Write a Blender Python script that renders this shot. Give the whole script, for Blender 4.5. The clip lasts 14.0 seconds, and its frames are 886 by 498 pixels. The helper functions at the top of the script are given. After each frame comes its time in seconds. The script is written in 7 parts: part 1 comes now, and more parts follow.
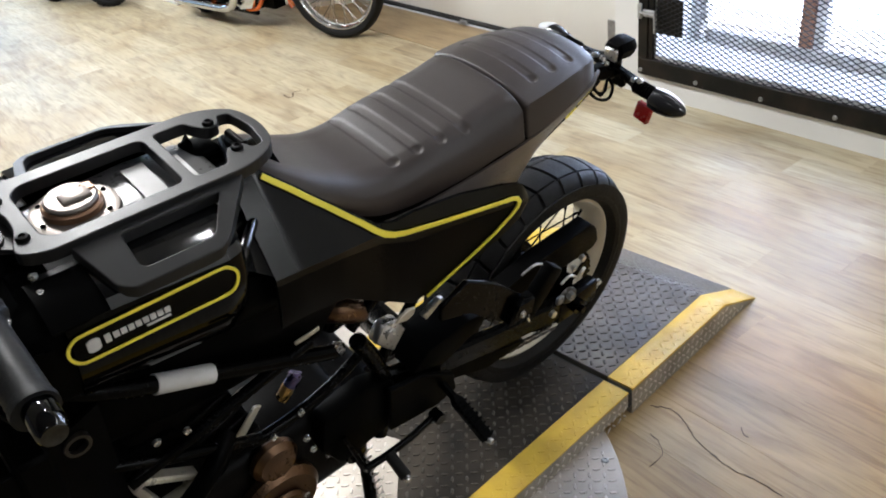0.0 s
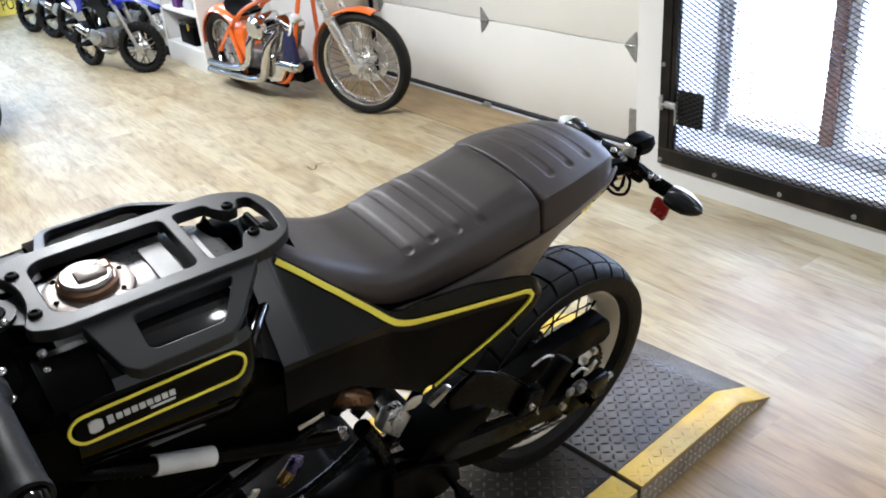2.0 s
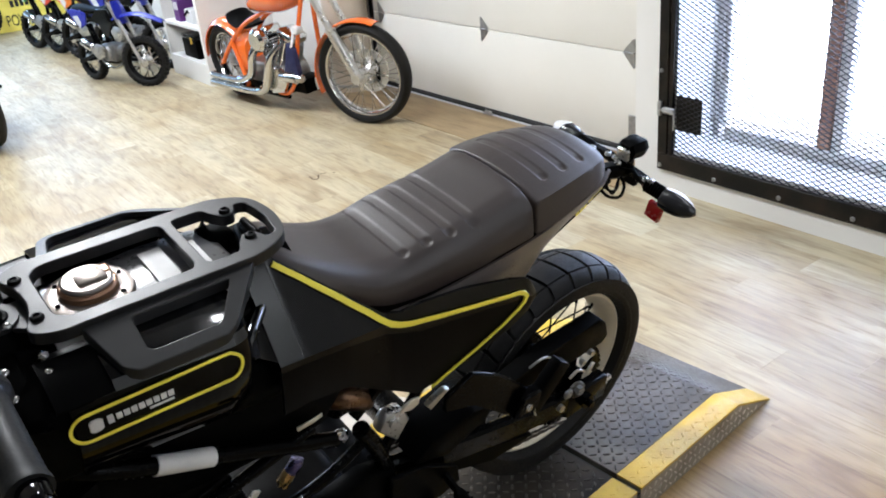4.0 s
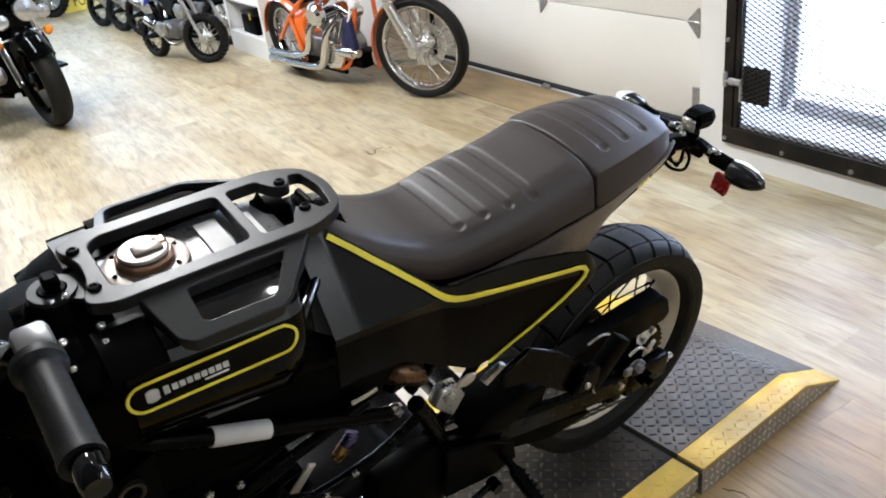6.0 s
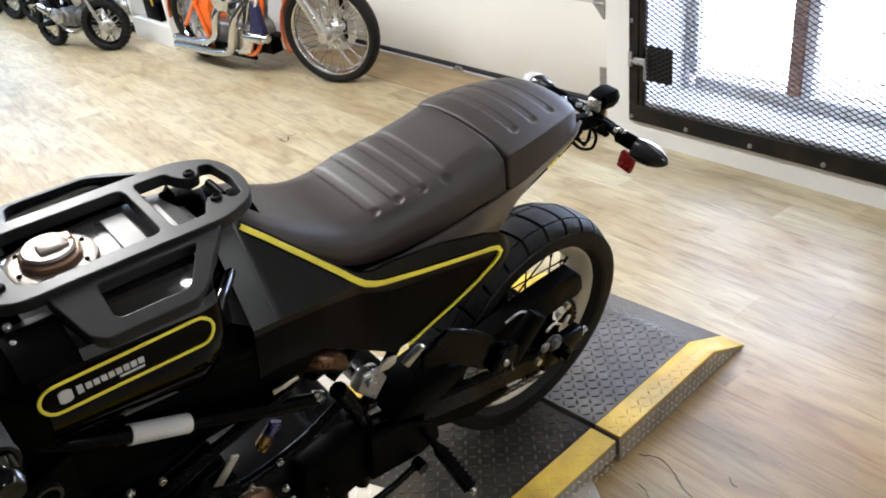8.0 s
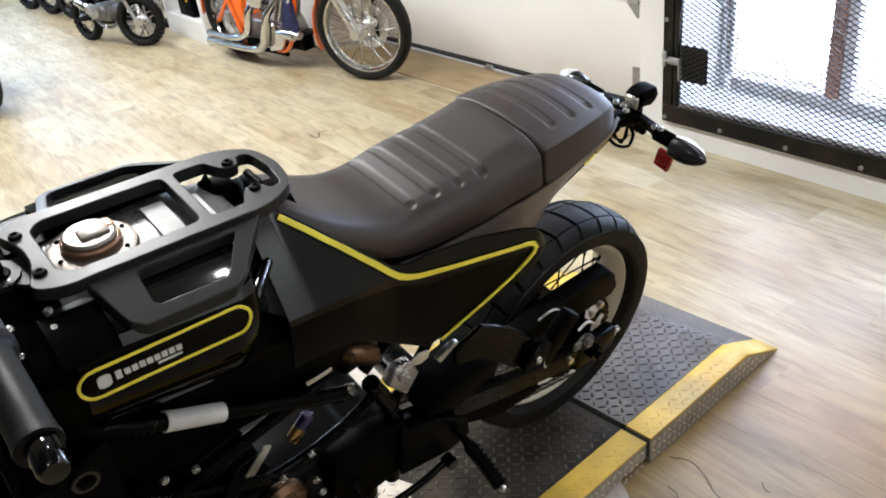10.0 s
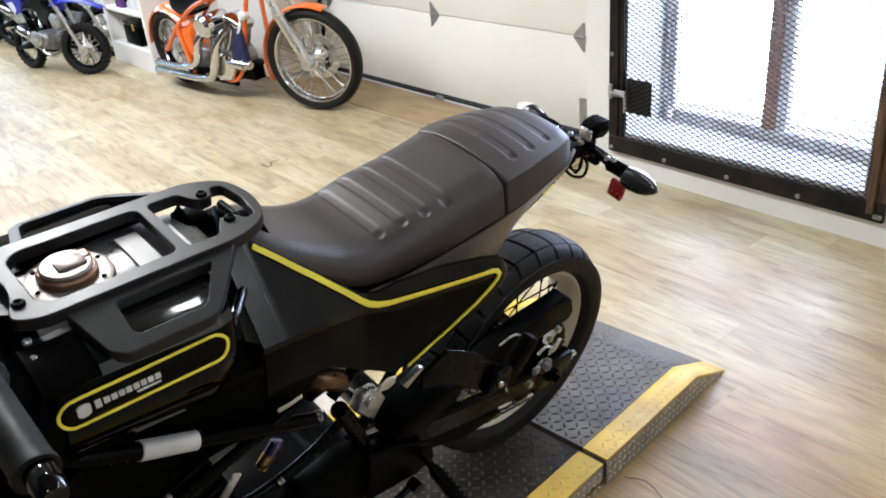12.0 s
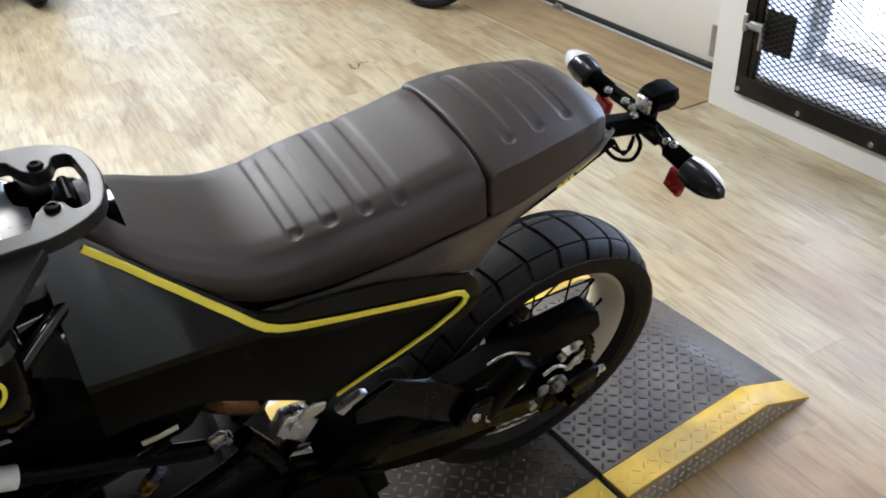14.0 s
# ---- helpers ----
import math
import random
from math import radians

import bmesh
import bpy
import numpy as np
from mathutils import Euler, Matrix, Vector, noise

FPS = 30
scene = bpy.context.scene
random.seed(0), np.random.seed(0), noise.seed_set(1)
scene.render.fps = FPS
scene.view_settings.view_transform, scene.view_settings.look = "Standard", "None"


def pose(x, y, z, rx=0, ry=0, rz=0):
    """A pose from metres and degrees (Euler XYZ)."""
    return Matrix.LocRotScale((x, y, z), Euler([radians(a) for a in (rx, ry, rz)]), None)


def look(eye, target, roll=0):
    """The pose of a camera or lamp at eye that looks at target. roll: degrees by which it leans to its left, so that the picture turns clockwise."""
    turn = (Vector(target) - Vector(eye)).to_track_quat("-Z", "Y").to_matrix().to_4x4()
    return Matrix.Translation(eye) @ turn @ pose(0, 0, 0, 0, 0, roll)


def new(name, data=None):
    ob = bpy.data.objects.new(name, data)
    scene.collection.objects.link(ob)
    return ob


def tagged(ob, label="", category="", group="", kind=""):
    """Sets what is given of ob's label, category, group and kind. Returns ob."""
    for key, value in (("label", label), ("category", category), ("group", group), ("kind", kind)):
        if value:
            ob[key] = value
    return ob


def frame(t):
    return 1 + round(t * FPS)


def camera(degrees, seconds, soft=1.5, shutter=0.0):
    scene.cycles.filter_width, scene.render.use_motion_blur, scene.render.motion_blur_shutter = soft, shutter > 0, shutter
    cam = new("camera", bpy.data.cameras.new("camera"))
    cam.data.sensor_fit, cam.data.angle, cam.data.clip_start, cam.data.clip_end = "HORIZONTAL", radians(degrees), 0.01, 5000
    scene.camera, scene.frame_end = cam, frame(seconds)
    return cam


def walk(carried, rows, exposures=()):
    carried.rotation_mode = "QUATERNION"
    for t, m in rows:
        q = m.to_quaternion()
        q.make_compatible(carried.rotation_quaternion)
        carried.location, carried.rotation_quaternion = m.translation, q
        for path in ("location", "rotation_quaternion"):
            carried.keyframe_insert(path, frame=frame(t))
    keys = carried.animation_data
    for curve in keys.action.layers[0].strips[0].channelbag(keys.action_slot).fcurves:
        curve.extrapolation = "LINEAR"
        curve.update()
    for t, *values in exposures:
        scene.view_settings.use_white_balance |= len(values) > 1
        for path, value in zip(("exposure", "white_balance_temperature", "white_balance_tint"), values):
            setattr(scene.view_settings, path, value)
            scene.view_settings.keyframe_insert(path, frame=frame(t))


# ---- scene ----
cam = camera(56.6, 14.0, 1.9)
PATH = [
    (0, (0.1674, 0.092, 1.4692), (1.0681, 1.3717, 0.5032), -7.6),
    (0.5, (0.184, 0.0791, 1.4922), (1.1242, 1.4002, 0.6219), -7.0),
    (1, (0.1858, 0.0828, 1.4968), (1.116, 1.4297, 0.6569), -6.0),
    (1.5, (0.1822, 0.092, 1.495), (1.1141, 1.449, 0.6725), -5.2),
    (2, (0.1831, 0.0975, 1.4941), (1.1141, 1.4536, 0.6698), -5.1),
    (2.5, (0.1812, 0.0975, 1.4858), (1.1031, 1.4545, 0.6523), -5.6),
    (2.7, (0.1803, 0.0957, 1.4876), (1.1104, 1.4518, 0.6624), -5.4),
    (4.8, (0.1877, 0.057, 1.4922), (1.0939, 1.4481, 0.6983), -6.9),
    (5, (0.1914, 0.058, 1.4913), (1.0727, 1.4665, 0.7001), -7.1),
    (5.5, (0.1923, 0.0718, 1.484), (1.0212, 1.5079, 0.6872), -7.3),
    (6, (0.1941, 0.0883, 1.4738), (1.0019, 1.5134, 0.6376), -7.7),
    (6.5, (0.1932, 0.0938, 1.4628), (1.0295, 1.4738, 0.5778), -7.8),
    (7, (0.2024, 0.08, 1.4702), (1.0939, 1.449, 0.6247), -8.0),
    (7.5, (0.2088, 0.08, 1.4692), (1.1104, 1.4039, 0.563), -8.9),
    (8, (0.1932, 0.0736, 1.4803), (1.1316, 1.3837, 0.5916), -7.1),
    (8.2, (0.1877, 0.0736, 1.4794), (1.127, 1.3901, 0.6017), -7.0),
    (10.3, (0.1803, 0.0874, 1.4702), (1.0709, 1.4315, 0.5842), -7.0),
    (10.5, (0.1812, 0.0828, 1.4702), (1.0792, 1.4159, 0.5741), -6.7),
    (11, (0.1877, 0.0828, 1.4674), (1.1031, 1.403, 0.5713), -6.5),
    (11.5, (0.184, 0.0754, 1.4821), (1.0976, 1.4324, 0.6385), -6.5),
    (12, (0.1334, 0.0773, 1.4932), (1.1436, 1.3662, 0.6541), -5.4),
    (12.2, (0.0864, 0.0791, 1.4988), (1.0004, 1.1445, 0.7308), -3.8),
    (12.5, (0.0386, 0.0957, 1.4729), (1.1279, 1.2172, 0.5023), -1.3),
    (12.7, (0.0643, 0.1124, 1.4583), (1.0161, 1.0653, 0.5944), 1.6),
    (13, (0.2052, 0.138, 1.426), (1.1978, 1.3193, 0.4232), 1.2),
    (13.2, (0.3183, 0.1507, 1.4483), (1.0926, 1.2763, 0.6156), 1.9),
    (13.5, (0.4352, 0.149, 1.4692), (1.2567, 1.4554, 0.4664), -1.0),
    (13.7, (0.4961, 0.1631, 1.4670), (1.1967, 1.2937, 0.5777), -1.6),
    (14, (0.5686, 0.2502, 1.4407), (1.2576, 1.6183, 0.4214), -3.9),
]
walk(cam, [(t, look(eye, target, roll)) for t, eye, target, roll in PATH], [(0.0, 0.43, 6150, 10), (1.5, 0.50, 5950, 10), (2.5, 0.48, 5950, 10), (5.0, 0.51, 6000, 10), (6.5, 0.46, 6150, 10), (8.0, 0.55, 6230, 10), (11.0, 0.55, 6200, 10), (11.5, 0.49, 6050, 10), (12.5, 0.65, 6300, 10), (13.0, 0.56, 6400, 10), (13.5, 0.37, 6100, 10), (14.0, 0.29, 6080, 10)])

# ---- world and light ----
world = bpy.data.worlds.new("sky")
scene.world = world
world.use_nodes = True
wn, wl = world.node_tree.nodes, world.node_tree.links
sky = wn.new("ShaderNodeTexSky")
sky.sky_type, sky.sun_disc = "NISHITA", False
sky.sun_elevation, sky.sun_rotation = radians(38), radians(70)
wl.new(sky.outputs[0], wn["Background"].inputs[0])
wn["Background"].inputs[1].default_value = 0.12


def area_lamp(name, m, sx, sy, watts, colour):
    data = bpy.data.lights.new(name, "AREA")
    data.shape, data.size, data.size_y, data.energy, data.color = "RECTANGLE", sx, sy, watts, colour
    ob = new(name, data)
    ob.matrix_world = m
    return ob


# daylight through the guarded window, and assumed ceiling tubes out of sight
area_lamp("window_daylight", look((3.34, 1.72, 1.15), (0.0, 1.72, 0.5)), 1.1, 1.8, 58, (0.55, 0.69, 1.0))
# last two added to lift the front floor and wash the south wall
for lx, ly, sx, sy, lw, tint in ((0.80, 3.25, 0.25, 1.7, 84, (1.0, 0.97, 0.92)), (0.3, 5.8, 0.25, 1.9, 96, (0.95, 0.97, 1.0)), (0.4, 9.0, 0.25, 1.9, 86, (0.86, 0.93, 1.0)), (2.2, 7.6, 0.25, 1.9, 58, (0.90, 0.95, 1.0)), (2.5, 0.2, 0.25, 1.9, 12, (0.97, 0.98, 1.0)), (1.9, -2.84, 2.4, 0.25, 44, (0.96, 0.98, 1.0))):
    area_lamp("ceiling_tube_light", pose(lx, ly, 2.98, 0, 0, 0), sx, sy, lw, tint)
for lx, ly, lw in ((-0.55, -0.25, 5), (0.70, 2.57, 4), (1.07, 1.66, 3)):
    area_lamp("ceiling_spot_light", pose(lx, ly, 2.95, 0, 0, 0), 0.14, 0.12, lw, (1.0, 0.98, 0.95))
# lamps for unseen far windows, assumed from the floor's bluish sheen; the second is added for edge reflections
area_lamp("shopfront_daylight", look((1.5, 12.1, 2.25), (1.2, 4.0, 0.9)), 2.8, 1.3, 62, (0.36, 0.62, 1.0))
area_lamp("shopfront_daylight", look((-2.6, 12.1, 1.7), (-1.5, 4.0, 1.0)), 3.4, 1.9, 34, (0.50, 0.74, 1.0))

# ---- mesh tools ----
def part(name, bm, material, parent=None, label="", smooth=40):
    """One bmesh as one mesh object, under a thing or a part."""
    bmesh.ops.recalc_face_normals(bm, faces=bm.faces)
    me = bpy.data.meshes.new(name)
    bm.to_mesh(me)
    bm.free()
    me.materials.append(material)
    if smooth:
        me.shade_smooth()
        me.set_sharp_from_angle(angle=radians(smooth))
    ob = new(name, me)
    if parent is not None:
        ob.parent = parent
    return tagged(ob, label)


def thing(name, m, label, category, group="", kind=""):
    ob = new(name)
    ob.empty_display_size = 0.1
    ob.matrix_world = m
    return tagged(ob, label, category, group, kind)


def join(*bms):
    out = bms[0]
    for b in bms[1:]:
        me = bpy.data.meshes.new("tmp")
        b.to_mesh(me)
        out.from_mesh(me)
        bpy.data.meshes.remove(me)
        b.free()
    return out


def box(x0, x1, y0, y1, z0, z1, bevel=0.0, seg=1):
    bm = bmesh.new()
    bmesh.ops.create_cube(bm, size=1.0)
    for v in bm.verts:
        v.co = Vector(((x0 + x1) / 2 + v.co.x * (x1 - x0), (y0 + y1) / 2 + v.co.y * (y1 - y0), (z0 + z1) / 2 + v.co.z * (z1 - z0)))
    if bevel:
        bmesh.ops.bevel(bm, geom=list(bm.edges), offset=bevel, segments=seg, affect="EDGES", profile=0.5)
    return bm


def moved(bm, m):
    bmesh.ops.transform(bm, matrix=m, verts=bm.verts)
    return bm


def prism(poly, y0, y1, bevel=0.0, seg=1):
    """A polygon in x, z pushed from y0 to y1."""
    bm = bmesh.new()
    a = [bm.verts.new((x, y0, z)) for x, z in poly]
    b = [bm.verts.new((x, y1, z)) for x, z in poly]
    bm.faces.new(a)
    bm.faces.new(b[::-1])
    n = len(poly)
    for i in range(n):
        bm.faces.new((a[i], b[i], b[(i + 1) % n], a[(i + 1) % n]))
    if bevel:
        bmesh.ops.bevel(bm, geom=list(bm.edges), offset=bevel, segments=seg, affect="EDGES", profile=0.5, clamp_overlap=True)
    return bm


def slab(poly, z0, z1, bevel=0.0, seg=1):
    """A polygon in x, y pushed from z0 to z1."""
    bm = prism(poly, z0, z1, bevel, seg)
    for v in bm.verts:
        v.co = Vector((v.co.x, v.co.z, v.co.y))
    return bm


def curve_points(points, n=6, closed=False):
    """A smooth line through the points."""
    p = [Vector(q) for q in points]
    m, out = len(p), []
    for i in range(m if closed else m - 1):
        a = p[(i - 1) % m] if closed or i > 0 else p[0]
        b, c = p[i], p[(i + 1) % m]
        d = p[(i + 2) % m] if closed or i + 2 < m else p[-1]
        for k in range(n):
            t = k / n
            out.append(0.5 * ((2 * b) + (c - a) * t + (2 * a - 5 * b + 4 * c - d) * t * t + (3 * b - a - 3 * c + d) * t ** 3))
    if not closed:
        out.append(p[-1])
    return out


def sweep(points, section, closed=False, up=None, scale=None):
    """A section (list of side, up offsets) drawn along a line. up: one direction, or one for each point."""
    pts = [Vector(q) for q in points]
    n, bm, rings = len(pts), bmesh.new(), []
    ref = None
    for i, p in enumerate(pts):
        a = pts[(i - 1) % n] if closed or i > 0 else p
        b = pts[(i + 1) % n] if closed or i < n - 1 else p
        d = (b - a).normalized()
        if up is not None:
            ref = Vector(up[i] if isinstance(up, list) else up)
        elif ref is None:
            ref = Vector((0, 0, 1)) if abs(d.z) < 0.9 else Vector((1, 0, 0))
        side = d.cross(ref).normalized()
        top = side.cross(d).normalized()
        if up is None:
            ref = top
        k = scale[i] if scale else 1.0
        rings.append([bm.verts.new(p + side * s * k + top * u * (k if up is None else 1.0)) for s, u in section])
    m = len(section)
    for i in range(n if closed else n - 1):
        r, q = rings[i], rings[(i + 1) % n]
        for j in range(m):
            bm.faces.new((r[j], r[(j + 1) % m], q[(j + 1) % m], q[j]))
    if not closed:
        bm.faces.new(rings[0][::-1])
        bm.faces.new(rings[-1])
    return bm


def disc_section(r, n=8):
    return [(r * math.cos(2 * math.pi * i / n), r * math.sin(2 * math.pi * i / n)) for i in range(n)]


def bar_section(w, h, c=0.15):
    """A flat bar's section with its corners cut."""
    x, y, k = w / 2, h / 2, min(w, h) * c
    return [(-x + k, -y), (x - k, -y), (x, -y + k), (x, y - k), (x - k, y), (-x + k, y), (-x, y - k), (-x, -y + k)]


def tube(points, r, n=8, closed=False, scale=None):
    return sweep(points, disc_section(r, n), closed, None, scale)


def rod(a, b, r, n=10):
    return tube([a, b], r, n)


def lathe(profile, n=32, centre=(0, 0, 0), axis="y", closed=True):
    """A profile of (radius, along) turned about an axis. closed: the profile is a loop."""
    bm, rings, c = bmesh.new(), [], Vector(centre)
    for i in range(n):
        a = 2 * math.pi * i / n
        ca, sa = math.cos(a), math.sin(a)
        ring = []
        for r, h in profile:
            q = (r * ca, h, r * sa) if axis == "y" else (r * ca, r * sa, h) if axis == "z" else (h, r * ca, r * sa)
            ring.append(bm.verts.new(c + Vector(q)))
        rings.append(ring)
    m = len(profile)
    for i in range(n):
        r, q = rings[i], rings[(i + 1) % n]
        for j in range(m if closed else m - 1):
            k = (j + 1) % m
            bm.faces.new((r[j], q[j], q[k], r[k]))
    if not closed:
        bmesh.ops.remove_doubles(bm, verts=bm.verts, dist=1e-6)
    return bm


def plug(r, y0, y1, centre=(0, 0, 0), n=20, axis="y", bevel=0.0):
    """A short cylinder with its rims rounded off."""
    b = bevel or 1e-5
    return lathe([(0, y0), (r - b, y0), (r, y0 + b), (r, y1 - b), (r - b, y1), (0, y1)], n, centre, axis, closed=False)


def loft(rings, cap=True):
    bm = bmesh.new()
    rows = [[bm.verts.new(p) for p in ring] for ring in rings]
    m = len(rows[0])
    for r, q in zip(rows, rows[1:]):
        for j in range(m):
            bm.faces.new((r[j], r[(j + 1) % m], q[(j + 1) % m], q[j]))
    if cap:
        bm.faces.new(rows[0][::-1])
        bm.faces.new(rows[-1])
    return bm


def shell(grid, inward, thick=0.004):
    """A grid of places (rows of equal length) as a sheet with thickness."""
    bm, d = bmesh.new(), Vector(inward) * thick
    f = [[bm.verts.new(p) for p in row] for row in grid]
    b = [[bm.verts.new(Vector(p) + d) for p in row] for row in grid]
    n, m = len(f), len(f[0])
    for i in range(n - 1):
        for j in range(m - 1):
            bm.faces.new((f[i][j], f[i + 1][j], f[i + 1][j + 1], f[i][j + 1]))
            bm.faces.new((b[i][j], b[i][j + 1], b[i + 1][j + 1], b[i + 1][j]))
    for i in range(n - 1):
        bm.faces.new((f[i][0], b[i][0], b[i + 1][0], f[i + 1][0]))
        bm.faces.new((f[i][-1], f[i + 1][-1], b[i + 1][-1], b[i][-1]))
    for j in range(m - 1):
        bm.faces.new((f[0][j], f[0][j + 1], b[0][j + 1], b[0][j]))
        bm.faces.new((f[-1][j], b[-1][j], b[-1][j + 1], f[-1][j + 1]))
    return bm


def ball(r, centre, sx=1.0, sy=1.0, sz=1.0, n=12):
    bm = bmesh.new()
    bmesh.ops.create_uvsphere(bm, u_segments=n * 2, v_segments=n, radius=r)
    for v in bm.verts:
        v.co = Vector((v.co.x * sx, v.co.y * sy, v.co.z * sz)) + Vector(centre)
    return bm


def bolt(centre, r, axis="y", h=0.006, sign=-1):
    """A button-head bolt with a hex recess."""
    p = [(0.0, h * 0.55), (r * 0.45, h * 0.55), (r * 0.5, h), (r * 0.8, h * 0.92), (r, h * 0.4), (r, 0)]
    return lathe([(a, sign * b) for a, b in p], 12, centre, axis, closed=False)


def glide(x, xs, ys):
    return float(np.interp(x, xs, ys))

# ---- materials ----
def material(name, colour, rough=0.5, metal=0.0, second=None, blend=0.5, scale=8.0, fine=90.0, wear=0.15, bump=0.15, coat=0.0, stretch=(1, 1, 1), spec=0.5):
    """A surface in two colours blended by a coarse noise, with a finer one in the gloss and the relief."""
    m = bpy.data.materials.new(name)
    m.use_nodes = True
    nt = m.node_tree
    b = nt.nodes["Principled BSDF"]
    co = nt.nodes.new("ShaderNodeTexCoord")
    mp = nt.nodes.new("ShaderNodeMapping")
    mp.inputs["Scale"].default_value = stretch
    nt.links.new(co.outputs["Object"], mp.inputs["Vector"])
    coarse = nt.nodes.new("ShaderNodeTexNoise")
    coarse.inputs["Scale"].default_value, coarse.inputs["Detail"].default_value = scale, 6
    grain = nt.nodes.new("ShaderNodeTexNoise")
    grain.inputs["Scale"].default_value, grain.inputs["Detail"].default_value = fine, 4
    for t in (coarse, grain):
        nt.links.new(mp.outputs[0], t.inputs["Vector"])
    ramp = nt.nodes.new("ShaderNodeValToRGB")
    lo = 0.5 - 0.22 * (1.2 - blend)
    ramp.color_ramp.elements[0].position, ramp.color_ramp.elements[1].position = lo, 0.72
    c2 = second or tuple(c * 0.8 for c in colour)
    ramp.color_ramp.elements[0].color, ramp.color_ramp.elements[1].color = (*colour, 1), (*c2, 1)
    nt.links.new(coarse.outputs["Fac"], ramp.inputs[0])
    nt.links.new(ramp.outputs[0], b.inputs["Base Color"])
    b.inputs["Metallic"].default_value = metal
    b.inputs["Coat Weight"].default_value = coat
    b.inputs["Coat Roughness"].default_value = 0.06
    b.inputs["Specular IOR Level"].default_value = spec
    mr = nt.nodes.new("ShaderNodeMapRange")
    mr.inputs["To Min"].default_value, mr.inputs["To Max"].default_value = max(0.02, rough - wear), min(1.0, rough + wear)
    mr.inputs["From Min"].default_value, mr.inputs["From Max"].default_value = 0.3, 0.7
    mix = nt.nodes.new("ShaderNodeMath")
    mix.operation = "MULTIPLY_ADD"
    mix.inputs[1].default_value = 0.5
    half = nt.nodes.new("ShaderNodeMath")
    half.operation = "MULTIPLY"
    half.inputs[1].default_value = 0.5
    nt.links.new(coarse.outputs["Fac"], half.inputs[0])
    nt.links.new(grain.outputs["Fac"], mix.inputs[0])
    nt.links.new(half.outputs[0], mix.inputs[2])
    nt.links.new(mix.outputs[0], mr.inputs["Value"])
    nt.links.new(mr.outputs[0], b.inputs["Roughness"])
    if bump:
        bp = nt.nodes.new("ShaderNodeBump")
        bp.inputs["Strength"].default_value, bp.inputs["Distance"].default_value = bump, 0.002
        nt.links.new(grain.outputs["Fac"], bp.inputs["Height"])
        nt.links.new(bp.outputs[0], b.inputs["Normal"])
    return m


def plank_material(name, per_object):
    """Whitewashed oak-look vinyl planks: tone by plank, long grain along y, pale and grey patches."""
    m = bpy.data.materials.new(name)
    m.use_nodes = True
    nt = m.node_tree
    L = nt.links
    b = nt.nodes["Principled BSDF"]
    if per_object:
        rnd = nt.nodes.new("ShaderNodeObjectInfo").outputs["Random"]
    else:
        rnd = nt.nodes.new("ShaderNodeNewGeometry").outputs["Random Per Island"]
    geo = nt.nodes.new("ShaderNodeNewGeometry")
    shift = nt.nodes.new("ShaderNodeVectorMath")
    shift.operation = "MULTIPLY_ADD"
    comb = nt.nodes.new("ShaderNodeCombineXYZ")
    for i in range(3):
        L.new(rnd, comb.inputs[i])
    L.new(comb.outputs[0], shift.inputs[0])
    shift.inputs[1].default_value = (7.3, 19.1, 3.7)
    L.new(geo.outputs["Position"], shift.inputs[2])

    def noise_of(sx, sy, detail, dist):
        mp = nt.nodes.new("ShaderNodeMapping")
        mp.inputs["Scale"].default_value = (sx, sy, 1)
        L.new(shift.outputs[0], mp.inputs["Vector"])
        t = nt.nodes.new("ShaderNodeTexNoise")
        t.inputs["Scale"].default_value, t.inputs["Detail"].default_value, t.inputs["Distortion"].default_value = 1.0, detail, dist
        L.new(mp.outputs[0], t.inputs["Vector"])
        return t.outputs["Fac"]

    def ramp_of(fac, stops):
        r = nt.nodes.new("ShaderNodeValToRGB")
        el = r.color_ramp.elements
        el[0].position, el[0].color = stops[0][0], (*stops[0][1], 1)
        el[1].position, el[1].color = stops[-1][0], (*stops[-1][1], 1)
        for p, c in stops[1:-1]:
            e = el.new(p)
            e.color = (*c, 1)
        L.new(fac, r.inputs[0])
        return r.outputs[0]

    def mixed(kind, fac, a, c):
        x = nt.nodes.new("ShaderNodeMix")
        x.data_type, x.blend_type = "RGBA", kind
        if isinstance(fac, float):
            x.inputs[0].default_value = fac
        else:
            L.new(fac, x.inputs[0])
        for s, v in ((x.inputs[6], a), (x.inputs[7], c)):
            if isinstance(v, tuple):
                s.default_value = (*v, 1)
            else:
                L.new(v, s)
        return x.outputs[2]

    tone = ramp_of(rnd, [(0.0, (0.345, 0.288, 0.186)), (0.35, (0.392, 0.340, 0.235)), (0.7, (0.428, 0.386, 0.285)), (1.0, (0.368, 0.318, 0.218))])
    patch = ramp_of(noise_of(8.0, 2.2, 8, 1.6), [(0.28, (0.66, 0.59, 0.50)), (0.42, (0.88, 0.85, 0.80)), (0.53, (1.0, 0.97, 0.89)), (0.72, (1.12, 1.11, 1.07))])
    grain = ramp_of(noise_of(40, 3.4, 6, 1.8), [(0.3, (0.60, 0.53, 0.45)), (0.50, (0.95, 0.93, 0.90)), (0.76, (1.12, 1.10, 1.07))])
    col = mixed("MULTIPLY", 0.80, mixed("MULTIPLY", 0.86, tone, patch), grain)
    # broad worn and soiled areas that cross the planks
    st = nt.nodes.new("ShaderNodeTexNoise")
    st.inputs["Scale"].default_value, st.inputs["Detail"].default_value, st.inputs["Distortion"].default_value = 1.7, 5, 0.6
    L.new(geo.outputs["Position"], st.inputs["Vector"])
    soil = ramp_of(st.outputs["Fac"], [(0.34, (0.88, 0.80, 0.68)), (0.50, (1.0, 0.99, 0.97)), (0.70, (1.03, 1.04, 1.05))])
